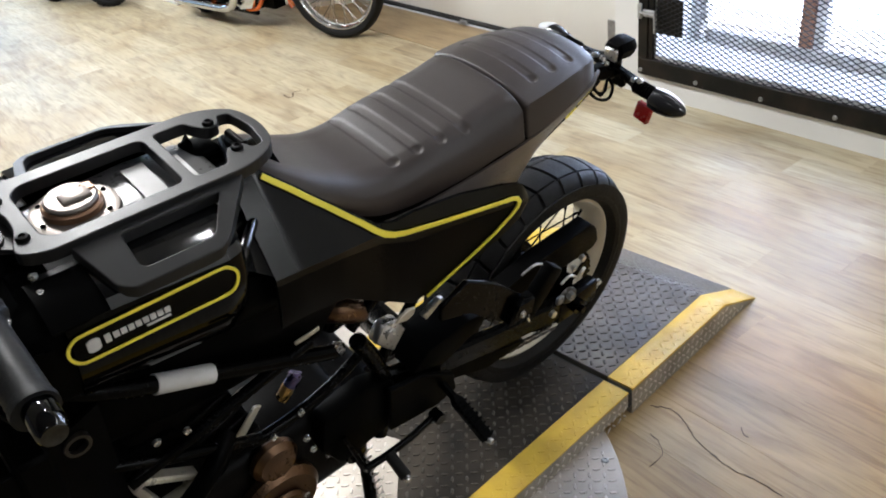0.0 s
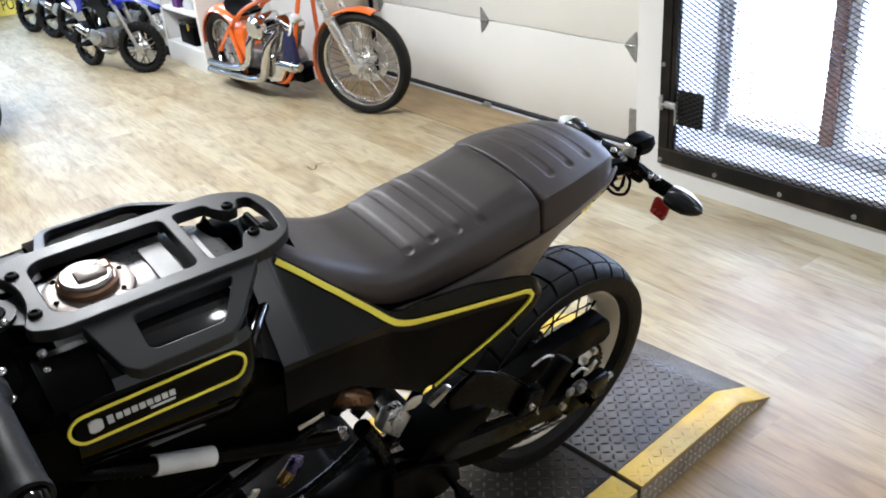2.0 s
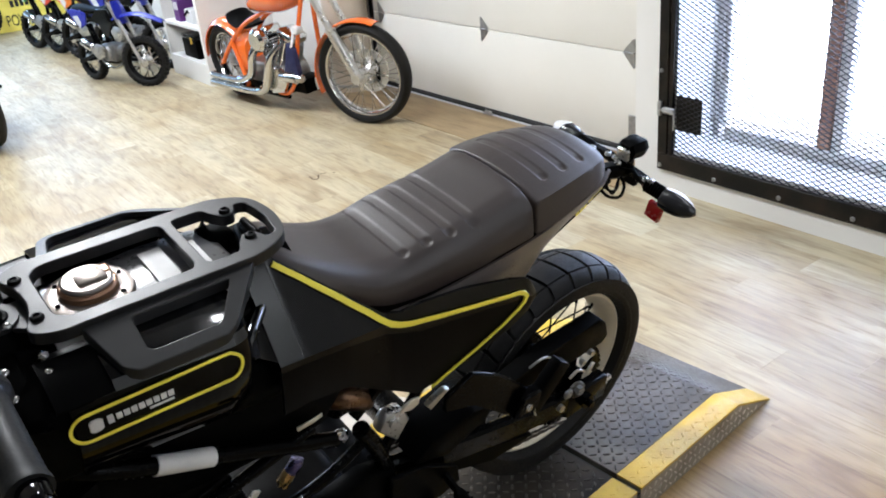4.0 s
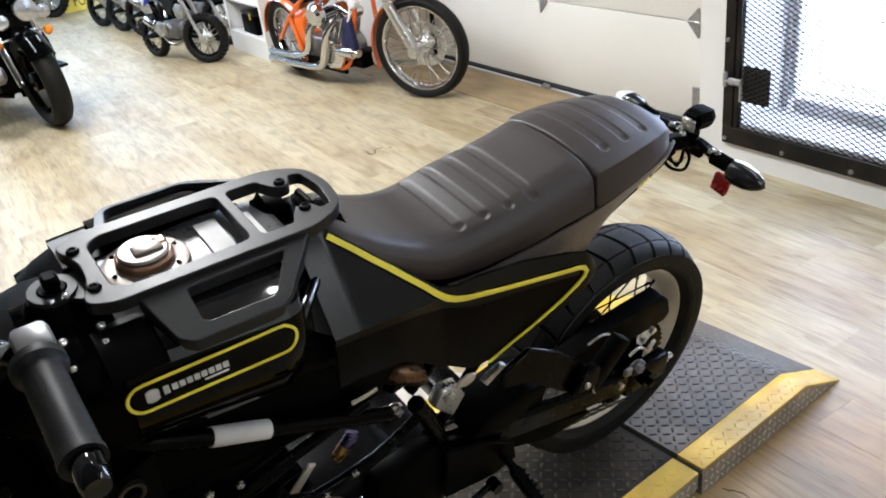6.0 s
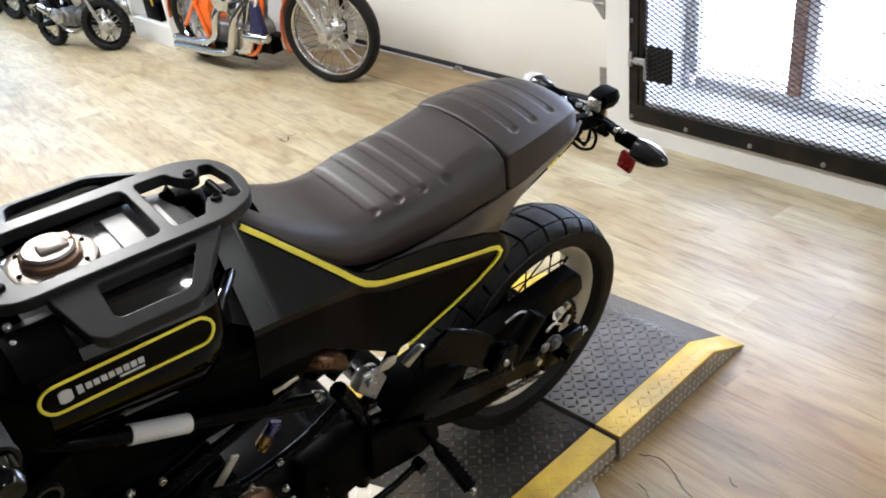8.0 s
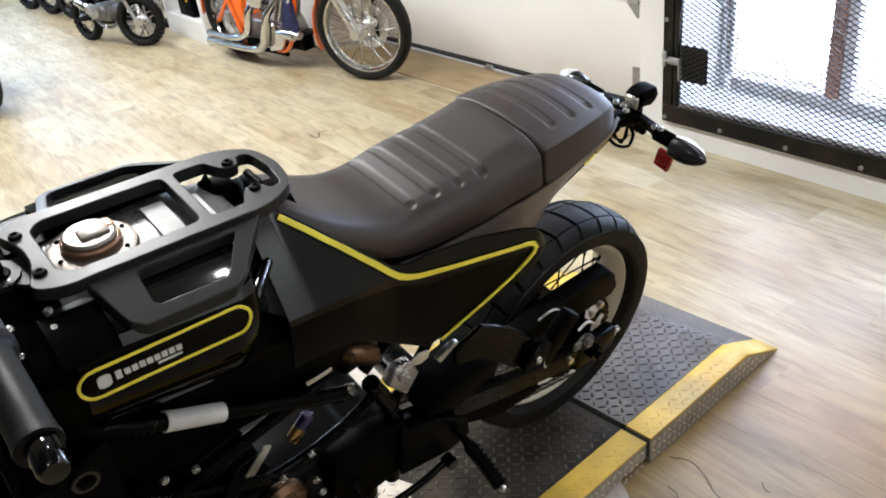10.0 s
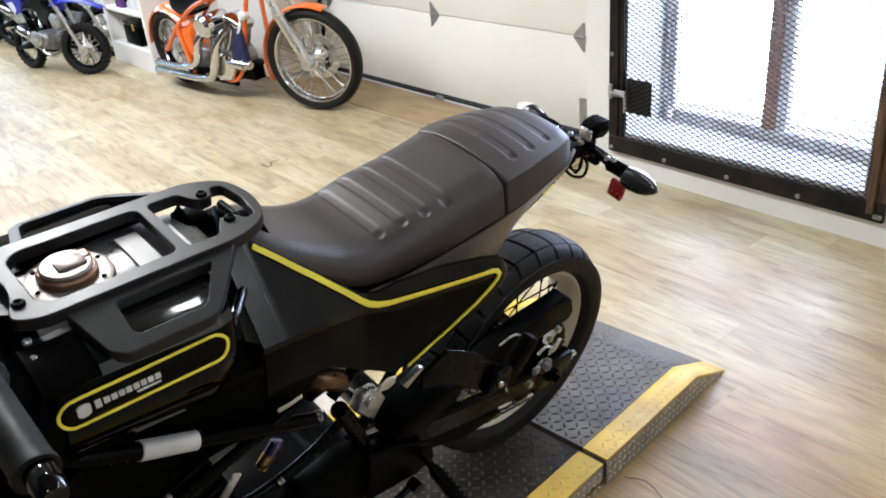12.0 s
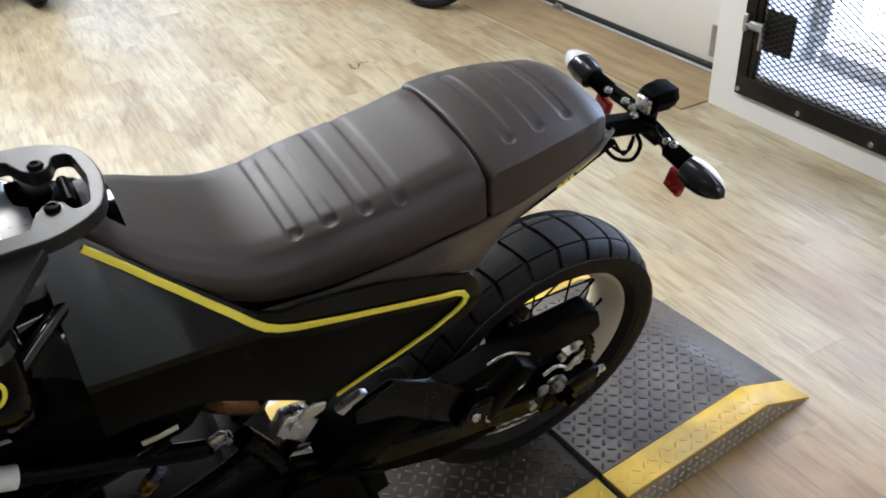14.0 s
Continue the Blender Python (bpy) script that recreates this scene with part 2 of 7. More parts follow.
    col = mixed("MULTIPLY", 0.9, col, soil)
    # brown dirt by the split vinyl beside the turntable, spread into a wide warm tint
    far = nt.nodes.new("ShaderNodeVectorMath")
    far.operation = "DISTANCE"
    far.inputs[1].default_value = (1.50, 0.72, 0.0)
    L.new(geo.outputs["Position"], far.inputs[0])
    edge = nt.nodes.new("ShaderNodeMath")
    edge.operation = "MULTIPLY_ADD"
    edge.inputs[1].default_value = 0.9
    L.new(st.outputs["Fac"], edge.inputs[0])
    L.new(far.outputs["Value"], edge.inputs[2])
    half_way = nt.nodes.new("ShaderNodeMath")
    half_way.operation = "MULTIPLY"
    half_way.inputs[1].default_value = 0.5
    L.new(edge.outputs[0], half_way.inputs[0])
    dirt = ramp_of(half_way.outputs[0], [(0.31, (0.88, 0.66, 0.38)), (0.50, (0.97, 0.80, 0.55)), (0.72, (0.99, 0.91, 0.76)), (1.0, (1, 1, 1))])
    col = mixed("MULTIPLY", 0.9, col, dirt)
    L.new(col, b.inputs["Base Color"])
    mr = nt.nodes.new("ShaderNodeMapRange")
    mr.inputs["To Min"].default_value, mr.inputs["To Max"].default_value = 0.38, 0.54
    g2 = noise_of(9, 5, 5, 0.2)
    L.new(g2, mr.inputs["Value"])
    L.new(mr.outputs[0], b.inputs["Roughness"])
    bp = nt.nodes.new("ShaderNodeBump")
    bp.inputs["Strength"].default_value, bp.inputs["Distance"].default_value = 0.25, 0.001
    L.new(noise_of(90, 4, 5, 0.5), bp.inputs["Height"])
    L.new(bp.outputs[0], b.inputs["Normal"])
    return m


def glow(name, colour, strength):
    m = bpy.data.materials.new(name)
    m.use_nodes = True
    b = m.node_tree.nodes["Principled BSDF"]
    b.inputs["Base Color"].default_value = (*colour, 1)
    b.inputs["Emission Color"].default_value = (*colour, 1)
    b.inputs["Emission Strength"].default_value = strength
    return m


def clear_glass(name, tint=(1, 1, 1), rough=0.0):
    m = bpy.data.materials.new(name)
    m.use_nodes = True
    b = m.node_tree.nodes["Principled BSDF"]
    b.inputs["Base Color"].default_value = (*tint, 1)
    b.inputs["Transmission Weight"].default_value = 1.0
    b.inputs["Roughness"].default_value = rough
    b.inputs["IOR"].default_value = 1.45
    return m


M_PLANK = plank_material("oak vinyl plank", True)
M_PLANK_FAR = plank_material("oak vinyl planks beyond", False)
M_SUBFLOOR = material("brown joint bed", (0.29, 0.225, 0.145), 0.9)
M_WALL = material("white wall paint", (0.76, 0.75, 0.72), 0.62, second=(0.70, 0.685, 0.65), scale=1.6, fine=160, bump=0.12, wear=0.08)
M_WALL_DARK = material("charcoal for unseen surfaces", (0.10, 0.10, 0.105), 0.7, scale=1.5)
M_WALL_FAR = material("cool grey wall paint", (0.55, 0.57, 0.58), 0.7, scale=1.5)
M_CEILING = material("dull grey ceiling board", (0.38, 0.375, 0.365), 0.9, scale=3, fine=60)
M_DOOR = material("cream enamelled steel", (0.78, 0.765, 0.71), 0.42, second=(0.72, 0.70, 0.64), scale=1.2, fine=220, bump=0.12, wear=0.08)
M_GALV = material("galvanised steel", (0.42, 0.42, 0.41), 0.42, 0.8, second=(0.30, 0.30, 0.30), scale=30, fine=200)
M_SEAL = material("black door seal rubber", (0.012, 0.012, 0.012), 0.7)
M_PLY = material("worn plywood threshold", (0.33, 0.235, 0.12), 0.6, second=(0.22, 0.155, 0.085), scale=5, fine=60, stretch=(4, 0.6, 1))
M_GUARD = material("black scuffed steel frame", (0.004, 0.0038, 0.0036), 0.42, 0.0, second=(0.022, 0.016, 0.011), scale=9, fine=110, blend=0.9, spec=0.2)
M_RUSTY = material("rust-streaked black steel", (0.025, 0.02, 0.017), 0.5, 0.3, second=(0.19, 0.11, 0.05), scale=7, fine=90, stretch=(1, 6, 0.7))
M_MESHWIRE = material("black expanded steel", (0.02, 0.02, 0.022), 0.45, 0.4, scale=20)
M_SILL = material("white painted sill", (0.84, 0.84, 0.86), 0.55, second=(0.66, 0.66, 0.69), scale=12, fine=90, blend=0.7)
M_WINWOOD = material("reddish brown timber mullion", (0.34, 0.150, 0.070), 0.5, second=(0.22, 0.10, 0.05), scale=12, stretch=(6, 6, 0.5))
M_WINALU = material("weathered pale window frame", (0.72, 0.70, 0.69), 0.55, second=(0.50, 0.46, 0.42), scale=16, blend=0.9)
M_GLASS = clear_glass("window glass")
M_OUTSIDE = glow("bright overcast daylight", (0.93, 0.95, 1.0), 2.6)
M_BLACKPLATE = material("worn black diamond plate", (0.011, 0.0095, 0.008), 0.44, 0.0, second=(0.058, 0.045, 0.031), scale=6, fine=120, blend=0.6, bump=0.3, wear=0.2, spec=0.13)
# ramp plate in a paler grey than the deck's
M_RAMPPLATE = material("grey-black diamond plate", (0.072, 0.060, 0.047), 0.46, 0.0, second=(0.165, 0.145, 0.118), scale=6, fine=120, blend=0.95, bump=0.3, wear=0.2, spec=0.22)
M_BLACKLUG = material("rubbed diamond lugs", (0.14, 0.122, 0.10), 0.33, 0.6, second=(0.026, 0.022, 0.018), scale=7, fine=140, blend=0.55)
M_ALUPLATE = material("bare aluminium tread plate", (0.52, 0.465, 0.40), 0.42, 0.5, second=(0.39, 0.34, 0.285), scale=7, fine=130, bump=0.25)
# tread plate toned darker for the skirts than for the disc
M_SKIRT = material("darker tread-plate skirt", (0.33, 0.30, 0.26), 0.42, 0.55, second=(0.22, 0.195, 0.16), scale=9, fine=130, bump=0.25)
M_ALULUG = material("polished tread lugs", (0.66, 0.61, 0.55), 0.40, 0.75, scale=9)
M_YELLOW = material("scuffed safety yellow paint", (0.62, 0.395, 0.028), 0.46, second=(0.46, 0.285, 0.026), scale=14, fine=120, bump=0.25, blend=0.4)
M_BLACKGAP = material("flat black", (0.008, 0.008, 0.008), 0.8)
M_APRON = material("pale concrete", (0.62, 0.62, 0.62), 0.6, second=(0.52, 0.52, 0.53), scale=5)
M_CRACK = material("dark floor crack", (0.085, 0.055, 0.03), 0.9)

# ---- the room ----
WX, DX = 2.985, 3.22          # wall with the window, garage door
Y0, Y1, X0, CZ = -3.2, 12.2, -5.0, 3.0


def structure(ob, label, category):
    return tagged(ob, label, category, kind="structure")


floor = structure(part("floor", box(X0, 4.0, Y0, Y1, -0.12, -0.0007), M_SUBFLOOR, smooth=0), "whitewashed oak-look vinyl plank floor with worn patches", "floor")
# ceiling is out of sight; dull grey chosen to cut bounced light
structure(part("ceiling", box(X0, 3.30, 1.5, Y1, CZ, CZ + 0.1), M_CEILING, smooth=0), "plain dull grey shop ceiling over the showroom", "ceiling")
# unseen half made dark so the bike's near side reflects little
structure(part("ceiling_south", box(X0, 3.30, Y0, 1.499, CZ, CZ + 0.1), M_WALL_DARK, smooth=0), "added dark ceiling half, unseen, that deepens the bike's reflections", "ceiling")

# window wall: a hole behind the guard
HY0, HY1, HZ0, HZ1 = 1.235, 2.30, 0.195, 2.15
wall_bms = [box(WX, WX + 0.32, Y0, HY0, 0, CZ), box(WX, WX + 0.32, HY1, 2.53, 0, CZ), box(WX, WX + 0.32, HY0, HY1, 0, HZ0), box(WX, WX + 0.32, HY0, HY1, HZ1, CZ)]
structure(part("wall_east", join(*wall_bms), M_WALL, smooth=0), "white painted wall with a guarded low window", "wall")
structure(part("wall_over_door", box(WX, WX + 0.32, 2.53, 5.35, 2.35, CZ), M_WALL, smooth=0), "white wall over the garage door", "wall")
structure(part("wall_east_far", box(WX, WX + 0.32, 5.35, Y1, 0, CZ), M_WALL, smooth=0), "white wall beyond the garage door", "wall")
# unseen walls: pale part brightens the upper panel's reflection, dark part its edge
structure(part("wall_south", box(0.3, 4.0, Y0 - 0.12, Y0, 0, CZ), M_WALL, smooth=0), "plain white wall behind the display", "wall")
structure(part("wall_south_west", box(X0, 0.3, Y0 - 0.12, Y0, 0, CZ), M_WALL_DARK, smooth=0), "added dark wall, unseen, reflected in the side panel's edge", "wall")
structure(part("wall_north", box(X0, 4.0, Y1, Y1 + 0.12, 0, CZ), M_WALL_FAR, smooth=0), "cool grey wall at the far end of the showroom", "wall")
# also unseen, dark to hold down reflections on the bike's flank
structure(part("wall_west", box(X0 - 0.12, X0, Y0, Y1, 0, CZ), M_WALL_DARK, smooth=0), "unseen wall, darkened to keep reflections on the bike low", "wall")
structure(part("backdrop", box(4.5, 4.52, -2.0, 6.0, -0.5, 4.5), M_OUTSIDE, smooth=0), "bright overcast daylight outside the window", "backdrop")

# the window in its deep reveal
win = structure(new("window_1"), "low window with pale weathered frame and brown timber mullion", "window")
wx = WX + 0.255
part("window_sill", box(WX + 0.012, WX + 0.30, HY0, HY1, HZ0 - 0.03, HZ0 - 0.002, 0.004), M_SILL, win, "white painted sill with flaking dirt")
for y0, y1 in ((HY0, HY0 + 0.05), (HY1 - 0.030, HY1)):
    part("window_frame", box(wx, wx + 0.06, y0, y1, HZ0, HZ1, 0.005), M_WINALU, win)
part("window_frame", box(wx, wx + 0.06, HY0 + 0.05, HY1 - 0.060, HZ0, HZ0 + 0.055, 0.005), M_WINALU, win)
part("window_frame", box(wx, wx + 0.06, HY0 + 0.05, HY1 - 0.060, HZ1 - 0.05, HZ1, 0.005), M_WINALU, win)
part("frame_track", box(wx + 0.012, wx + 0.06, HY1 - 0.058, HY1 - 0.032, HZ0 + 0.055, HZ1 - 0.05, 0.004), M_WINALU, win)
part("mullion", box(wx - 0.012, wx + 0.055, 1.735, 1.79, HZ0 + 0.055, HZ1 - 0.05, 0.004), M_WINWOOD, win, "reddish brown timber mullion")
part("mullion_track", box(wx + 0.0, wx + 0.06, 1.69, 1.733, HZ0 + 0.055, HZ1 - 0.05, 0.004), M_WINALU, win)
for y0, y1 in ((HY0 + 0.05, 1.69), (1.79, HY1 - 0.060)):
    g = part("pane", box(wx + 0.026, wx + 0.031, y0, y1, HZ0 + 0.055, HZ1 - 0.05), M_GLASS, win, smooth=0)
    g.visible_shadow = False

# steel guard over the window
GY0, GY1, GZ0, GZ1, GX = 1.145, 2.385, 0.100, 2.24, WX - 0.012
guard = thing("window_guard", pose(0, 0, 0), "black steel window guard of expanded mesh bolted to the white wall", "window guard")
B = 0.076
part("bottom_rail", box(GX - 0.010, WX - 0.001, GY0, GY1, GZ0, GZ0 + B, 0.003), M_GUARD, guard)
part("top_rail", box(GX - 0.010, WX - 0.001, GY0, GY1, GZ1 - B, GZ1, 0.003), M_GUARD, guard)
part("side_rail", box(GX - 0.010, WX - 0.001, GY1 - 0.052, GY1, GZ0 + B, GZ1 - B, 0.003), M_GUARD, guard)
part("mesh_frame", box(GX - 0.006, WX - 0.002, GY1 - 0.077, GY1 - 0.055, GZ0 + 0.06, GZ1 - B, 0.002), M_GUARD, guard, "black angle strip that holds the mesh")
part("side_rail", box(GX - 0.010, WX - 0.001, GY0, GY0 + B, GZ0 + B, GZ1 - B, 0.003), M_RUSTY, guard, "rust-streaked side rail")
part("hinge_strip", box(GX - 0.022, GX - 0.011, GY0 + 0.035, GY0 + 0.06, GZ0 + 0.03, GZ1 - 0.05, 0.003), M_RUSTY, guard)
for z in (GZ0 + 0.022, 0.55, 1.0, 1.5, 2.0):
    part("bolt", bolt((GX - 0.010, GY0 + 0.028, z), 0.010, "x", 0.007), M_GALV, guard)
    part("bolt", bolt((GX - 0.010, GY1 - 0.018, z), 0.010, "x", 0.007), M_GALV, guard)
for k in range(4):
    part("bolt", bolt((GX - 0.010, 2.076 - k * 0.3055, GZ0 + 0.022), 0.010, "x", 0.007), M_GALV, guard)
# expanded mesh: two families of twisted strands meeting at the knuckles
bm = bmesh.new()
LW, SW = 0.0405, 0.0205
ny, nz = int((GY1 - GY0 - 2 * B + 0.04) / (LW / 2)), int((GZ1 - GZ0 - 2 * B + 0.04) / (SW / 2))
ys, zs, mx = GY0 + B - 0.02, GZ0 + B - 0.02, WX - 0.006
for i in range(ny):
    for j in range(nz):
        a, b_ = ((i, j), (i + 1, j + 1)) if (i + j) % 2 == 0 else ((i + 1, j), (i, j + 1))
        pa = Vector((mx, ys + a[0] * LW / 2, zs + a[1] * SW / 2))
        pb = Vector((mx, ys + b_[0] * LW / 2, zs + b_[1] * SW / 2))
        n_ = Vector((0, -(pb - pa).z, (pb - pa).y)).normalized() * 0.0011
        t_ = Vector((0.0016, 0, 0.0008))
        q = [bm.verts.new(p) for p in (pa - n_ - t_, pa + n_ - t_, pa + n_ + t_, pa - n_ + t_, pb - n_ - t_, pb + n_ - t_, pb + n_ + t_, pb - n_ + t_)]
        for f in ((0, 1, 5, 4), (1, 2, 6, 5), (2, 3, 7, 6), (3, 0, 4, 7)):
            bm.faces.new([q[k] for k in f])
part("expanded_mesh", bm, M_MESHWIRE, guard, "diamond expanded steel mesh", smooth=0)
# latch: plate behind the mesh, slide bolt on the rail
latch = part("latch_plate", box(WX - 0.004, WX + 0.002, 2.168, 2.300, 0.292, 0.447, 0.002), M_GUARD, guard, "square black latch plate")
part("latch_body", box(GX - 0.026, GX - 0.010, 2.285, 2.350, 0.366, 0.396, 0.004), M_GALV, latch, "galvanised slide bolt")
part("latch_handle", tube([(GX - 0.03, 2.362, 0.384), (GX - 0.03, 2.285, 0.380), (GX - 0.032, 2.279, 0.372), (GX - 0.032, 2.279, 0.305)], 0.0055), M_GALV, latch)
part("latch_keeper", box(GX - 0.024, GX - 0.010, 2.358, 2.380, 0.352, 0.418, 0.004), M_GALV, latch)

# ---- garage door ----
gd = structure(new("door_1"), "cream sectional garage door, closed, with a bright gap underneath", "garage door")
PH = 0.487
for k in range(5):
    z0 = 0.035 + k * PH
    part("panel", box(DX, DX + 0.045, 2.45, 5.6, z0 + 0.002, z0 + PH - 0.002, 0.005, 2), M_DOOR, gd)
part("bottom_seal", sweep([(DX + 0.010, 2.45, 0.0305), (DX + 0.010, 5.6, 0.0305)], bar_section(0.045, 0.03, 0.3), up=(0, 0, 1)), M_SEAL, gd, "black rubber bottom seal")
for y in (2.775, 3.885, 5.0):
    for k in range(1, 4):
        z = 0.035 + k * PH
        h = part("hinge", join(prism([(-0.034, -0.070), (-0.026, -0.074), (0.034, -0.010), (0.034, 0.012), (-0.026, 0.070), (-0.034, 0.066)], -0.005, 0.0, 0.001), plug(0.006, -0.034, 0.034, (0.0, -0.007, 0), 10, "x")), M_GALV, gd)
        h.matrix_world = pose(DX - 0.001, y, z, 0, 0, -90) @ Matrix.Diagonal((-1 if y < 3 else 1, 1, 1, 1))
part("corner_bracket", box(DX - 0.012, DX - 0.001, 2.70, 2.775, 0.075, 0.215, 0.003), M_GALV, gd)
part("corner_bracket", join(box(DX - 0.02, DX - 0.001, 3.855, 3.915, 0.008, 0.036, 0.003), plug(0.010, -0.03, 0.0, (DX - 0.02, 3.885, 0.03), 10, "x")), M_GALV, gd)
part("pull_rope", tube(curve_points([(DX - 0.012, 3.893, 1.3), (DX - 0.012, 3.895, 0.75), (DX - 0.014, 3.915, 0.68), (DX - 0.014, 3.90, 0.60), (DX - 0.014, 3.893, 0.535)], 5), 0.006), M_GALV, gd)
part("pull_handle", join(prism([(-0.012, -0.05), (0.0, -0.065), (0.012, -0.05), (0.03, 0.01), (0.012, 0.05), (-0.012, 0.05), (-0.03, 0.01)], -0.012, 0.0, 0.003), plug(0.014, -0.022, -0.008, (0, 0, 0.02), 12)), M_GALV, gd)
gd.children[-1].matrix_world = pose(DX - 0.004, 3.893, 0.49, 0, 0, -90)
structure(part("threshold", slab([(2.845, 2.535), (3.212, 2.535), (3.212, 5.5), (2.845, 5.5)], -0.004, 0.007, 0.002), M_PLY), "worn brown plywood threshold strip before the garage door", "threshold")
# pale ground added outside so the gap under the door shows bright
structure(part("apron", box(3.31, 3.98, Y0 + 0.01, 5.6, -0.02, 0.005), M_APRON, smooth=0), "pale concrete apron outside the garage door", "pavement")
structure(part("door_sill", box(3.214, 3.308, 2.535, 5.34, -0.02, 0.006), M_APRON, smooth=0), "pale concrete sill under the garage door", "sill")

# ---- display platform on its turning disc ----
PM = pose(1.354, 1.075, 0, 0, 0, 5.2)   # at the outer corner of the joint; x to the rear, y across
PW, PH_, STRIP = 0.69, 0.080, 0.073


def lugs(poly_test, x0, x1, y0, y1, z_at, pitch=0.0235, length=0.0215, width=0.0064, height=0.0020, turn=45.0):
    """Raised lozenges, every second one turned across."""
    bm = bmesh.new()
    for i in range(int((x1 - x0) / pitch)):
        for j in range(int((y1 - y0) / pitch)):
            x, y = x0 + (i + 0.5) * pitch, y0 + (j + 0.5) * pitch
            if not poly_test(x, y):
                continue
            a = radians(turn + (90 if (i + j) % 2 else 0))
            c, s = math.cos(a), math.sin(a)
            z, z2 = z_at(x), (z_at(x + 0.01) - z_at(x)) / 0.01
            top, low = [], []
            for u, v in ((-1, 0), (-0.55, -1), (0.55, -1), (1, 0), (0.55, 1), (-0.55, 1)):
                dx, dy = c * u * length / 2 - s * v * width / 2, s * u * length / 2 + c * v * width / 2
                low.append(bm.verts.new((x + dx, y + dy, z + dx * z2 - 0.0002)))
                top.append(bm.verts.new((x + dx * 0.72, y + dy * 0.6, z + dx * 0.72 * z2 + height)))
            bm.faces.new(top)
            for k in range(6):
                bm.faces.new((low[k], low[(k + 1) % 6], top[(k + 1) % 6], top[k]))
    return bm


def side_lugs(x0, x1, z_top):
    """Lozenges on the upright outer face."""
    bm = bmesh.new()
    for i in range(int((x1 - x0) / 0.0215)):
        for j in range(3):
            x, z = x0 + (i + 0.5) * 0.0215, 0.014 + j * 0.0215
            if z > z_top(x) - 0.010:
                continue
            a = radians(45 + (90 if (i + j) % 2 else 0))
            c, s = math.cos(a), math.sin(a)
            low, top = [], []
            for u, v in ((-1, 0), (-0.55, -1), (0.55, -1), (1, 0), (0.55, 1), (-0.55, 1)):
                du, dv = c * u * 0.0098 - s * v * 0.0026, s * u * 0.0098 + c * v * 0.0026
                low.append(bm.verts.new((x + du, 0.0002, z + dv)))
                top.append(bm.verts.new((x + du * 0.72, -0.0016, z + dv * 0.6)))
            bm.faces.new(top)
            for k in range(6):
                bm.faces.new((low[k], top[k], top[(k + 1) % 6], low[(k + 1) % 6]))
    return bm


ramp_top = lambda x: PH_ if x < 0.44 else max(0.002, PH_ * (1 - (x - 0.44) / 0.175))
deck_top = lambda x: PH_

ramp = thing("platform_ramp", PM, "black diamond-plate ramp with yellow edges on the plank floor", "ramp")
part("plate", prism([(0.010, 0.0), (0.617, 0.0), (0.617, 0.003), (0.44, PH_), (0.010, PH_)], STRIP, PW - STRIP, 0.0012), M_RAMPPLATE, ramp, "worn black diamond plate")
tagged(part("tread_relief", lugs(lambda x, y: True, 0.014, 0.61, STRIP + 0.004, PW - STRIP - 0.004, ramp_top), M_BLACKLUG, ramp, smooth=0), kind="stuff")
for v0, v1 in ((0.0, STRIP - 0.0006), (PW - STRIP + 0.0006, PW)):
    e = part("edge_strip", prism([(0.008, PH_ - 0.004), (0.44, PH_ - 0.004), (0.611, 0.0), (0.615, 0.0), (0.615, 0.0035), (0.441, PH_ + 0.0015), (0.008, PH_ + 0.0015)], v0 - 0.0015 if v0 == 0 else v0, v1, 0.0008), M_YELLOW, ramp, "safety yellow edge strip")
    tagged(part("tread_relief", lugs(lambda x, y: True, 0.014, 0.60, v0 + 0.002, v1 - 0.002, lambda x: ramp_top(x) + 0.0015, height=0.0006), M_YELLOW, e, smooth=0), kind="stuff")
    sk = part("side_skirt", prism([(0.008, 0.0), (0.60, 0.0), (0.44, PH_ - 0.0045), (0.008, PH_ - 0.0045)], v0, v1, 0.0006), M_SKIRT, ramp, "bare metal side skirt")
tagged(part("skirt_relief", side_lugs(0.012, 0.55, ramp_top), M_ALULUG, ramp, smooth=0), kind="stuff")

deck = thing("display_platform", PM, "black diamond-plate motorcycle platform with yellow edges on a turntable", "platform")
U0 = -1.95
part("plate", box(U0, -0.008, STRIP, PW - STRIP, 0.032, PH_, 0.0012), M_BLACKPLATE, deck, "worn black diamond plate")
tagged(part("tread_relief", lugs(lambda x, y: x > -0.47 or x < -1.02 or y < 0.155 + (x + 0.632) * 1.04, -1.1, -0.012, STRIP + 0.004, PW - STRIP - 0.004, deck_top), M_BLACKLUG, deck, smooth=0), kind="stuff")
for v0, v1 in ((0.0, STRIP - 0.0006), (PW - STRIP + 0.0006, PW)):
    e = part("edge_strip", box(U0, -0.008, v0 - 0.0015 if v0 == 0 else v0, v1, PH_ - 0.004, PH_ + 0.0015, 0.0008), M_YELLOW, deck, "safety yellow edge strip")
    tagged(part("tread_relief", lugs(lambda x, y: True, -1.1, -0.012, v0 + 0.002, v1 - 0.002, lambda x: PH_ + 0.0015, height=0.0006), M_YELLOW, e, smooth=0), kind="stuff")
    part("side_skirt", box(U0, -0.008, v0, v1, 0.032, PH_ - 0.0045, 0.0006), M_SKIRT, deck, "bare metal side skirt")
tagged(part("skirt_relief", side_lugs(-0.7, -0.012, deck_top), M_ALULUG, deck, smooth=0), kind="stuff")
# black strip set down in the joint to draw its dark gap
part("joint_strip", box(-0.0075, 0.0075, 0.0, PW, 0.03, PH_ - 0.014), M_BLACKGAP, deck, "black strip that draws the dark joint gap")
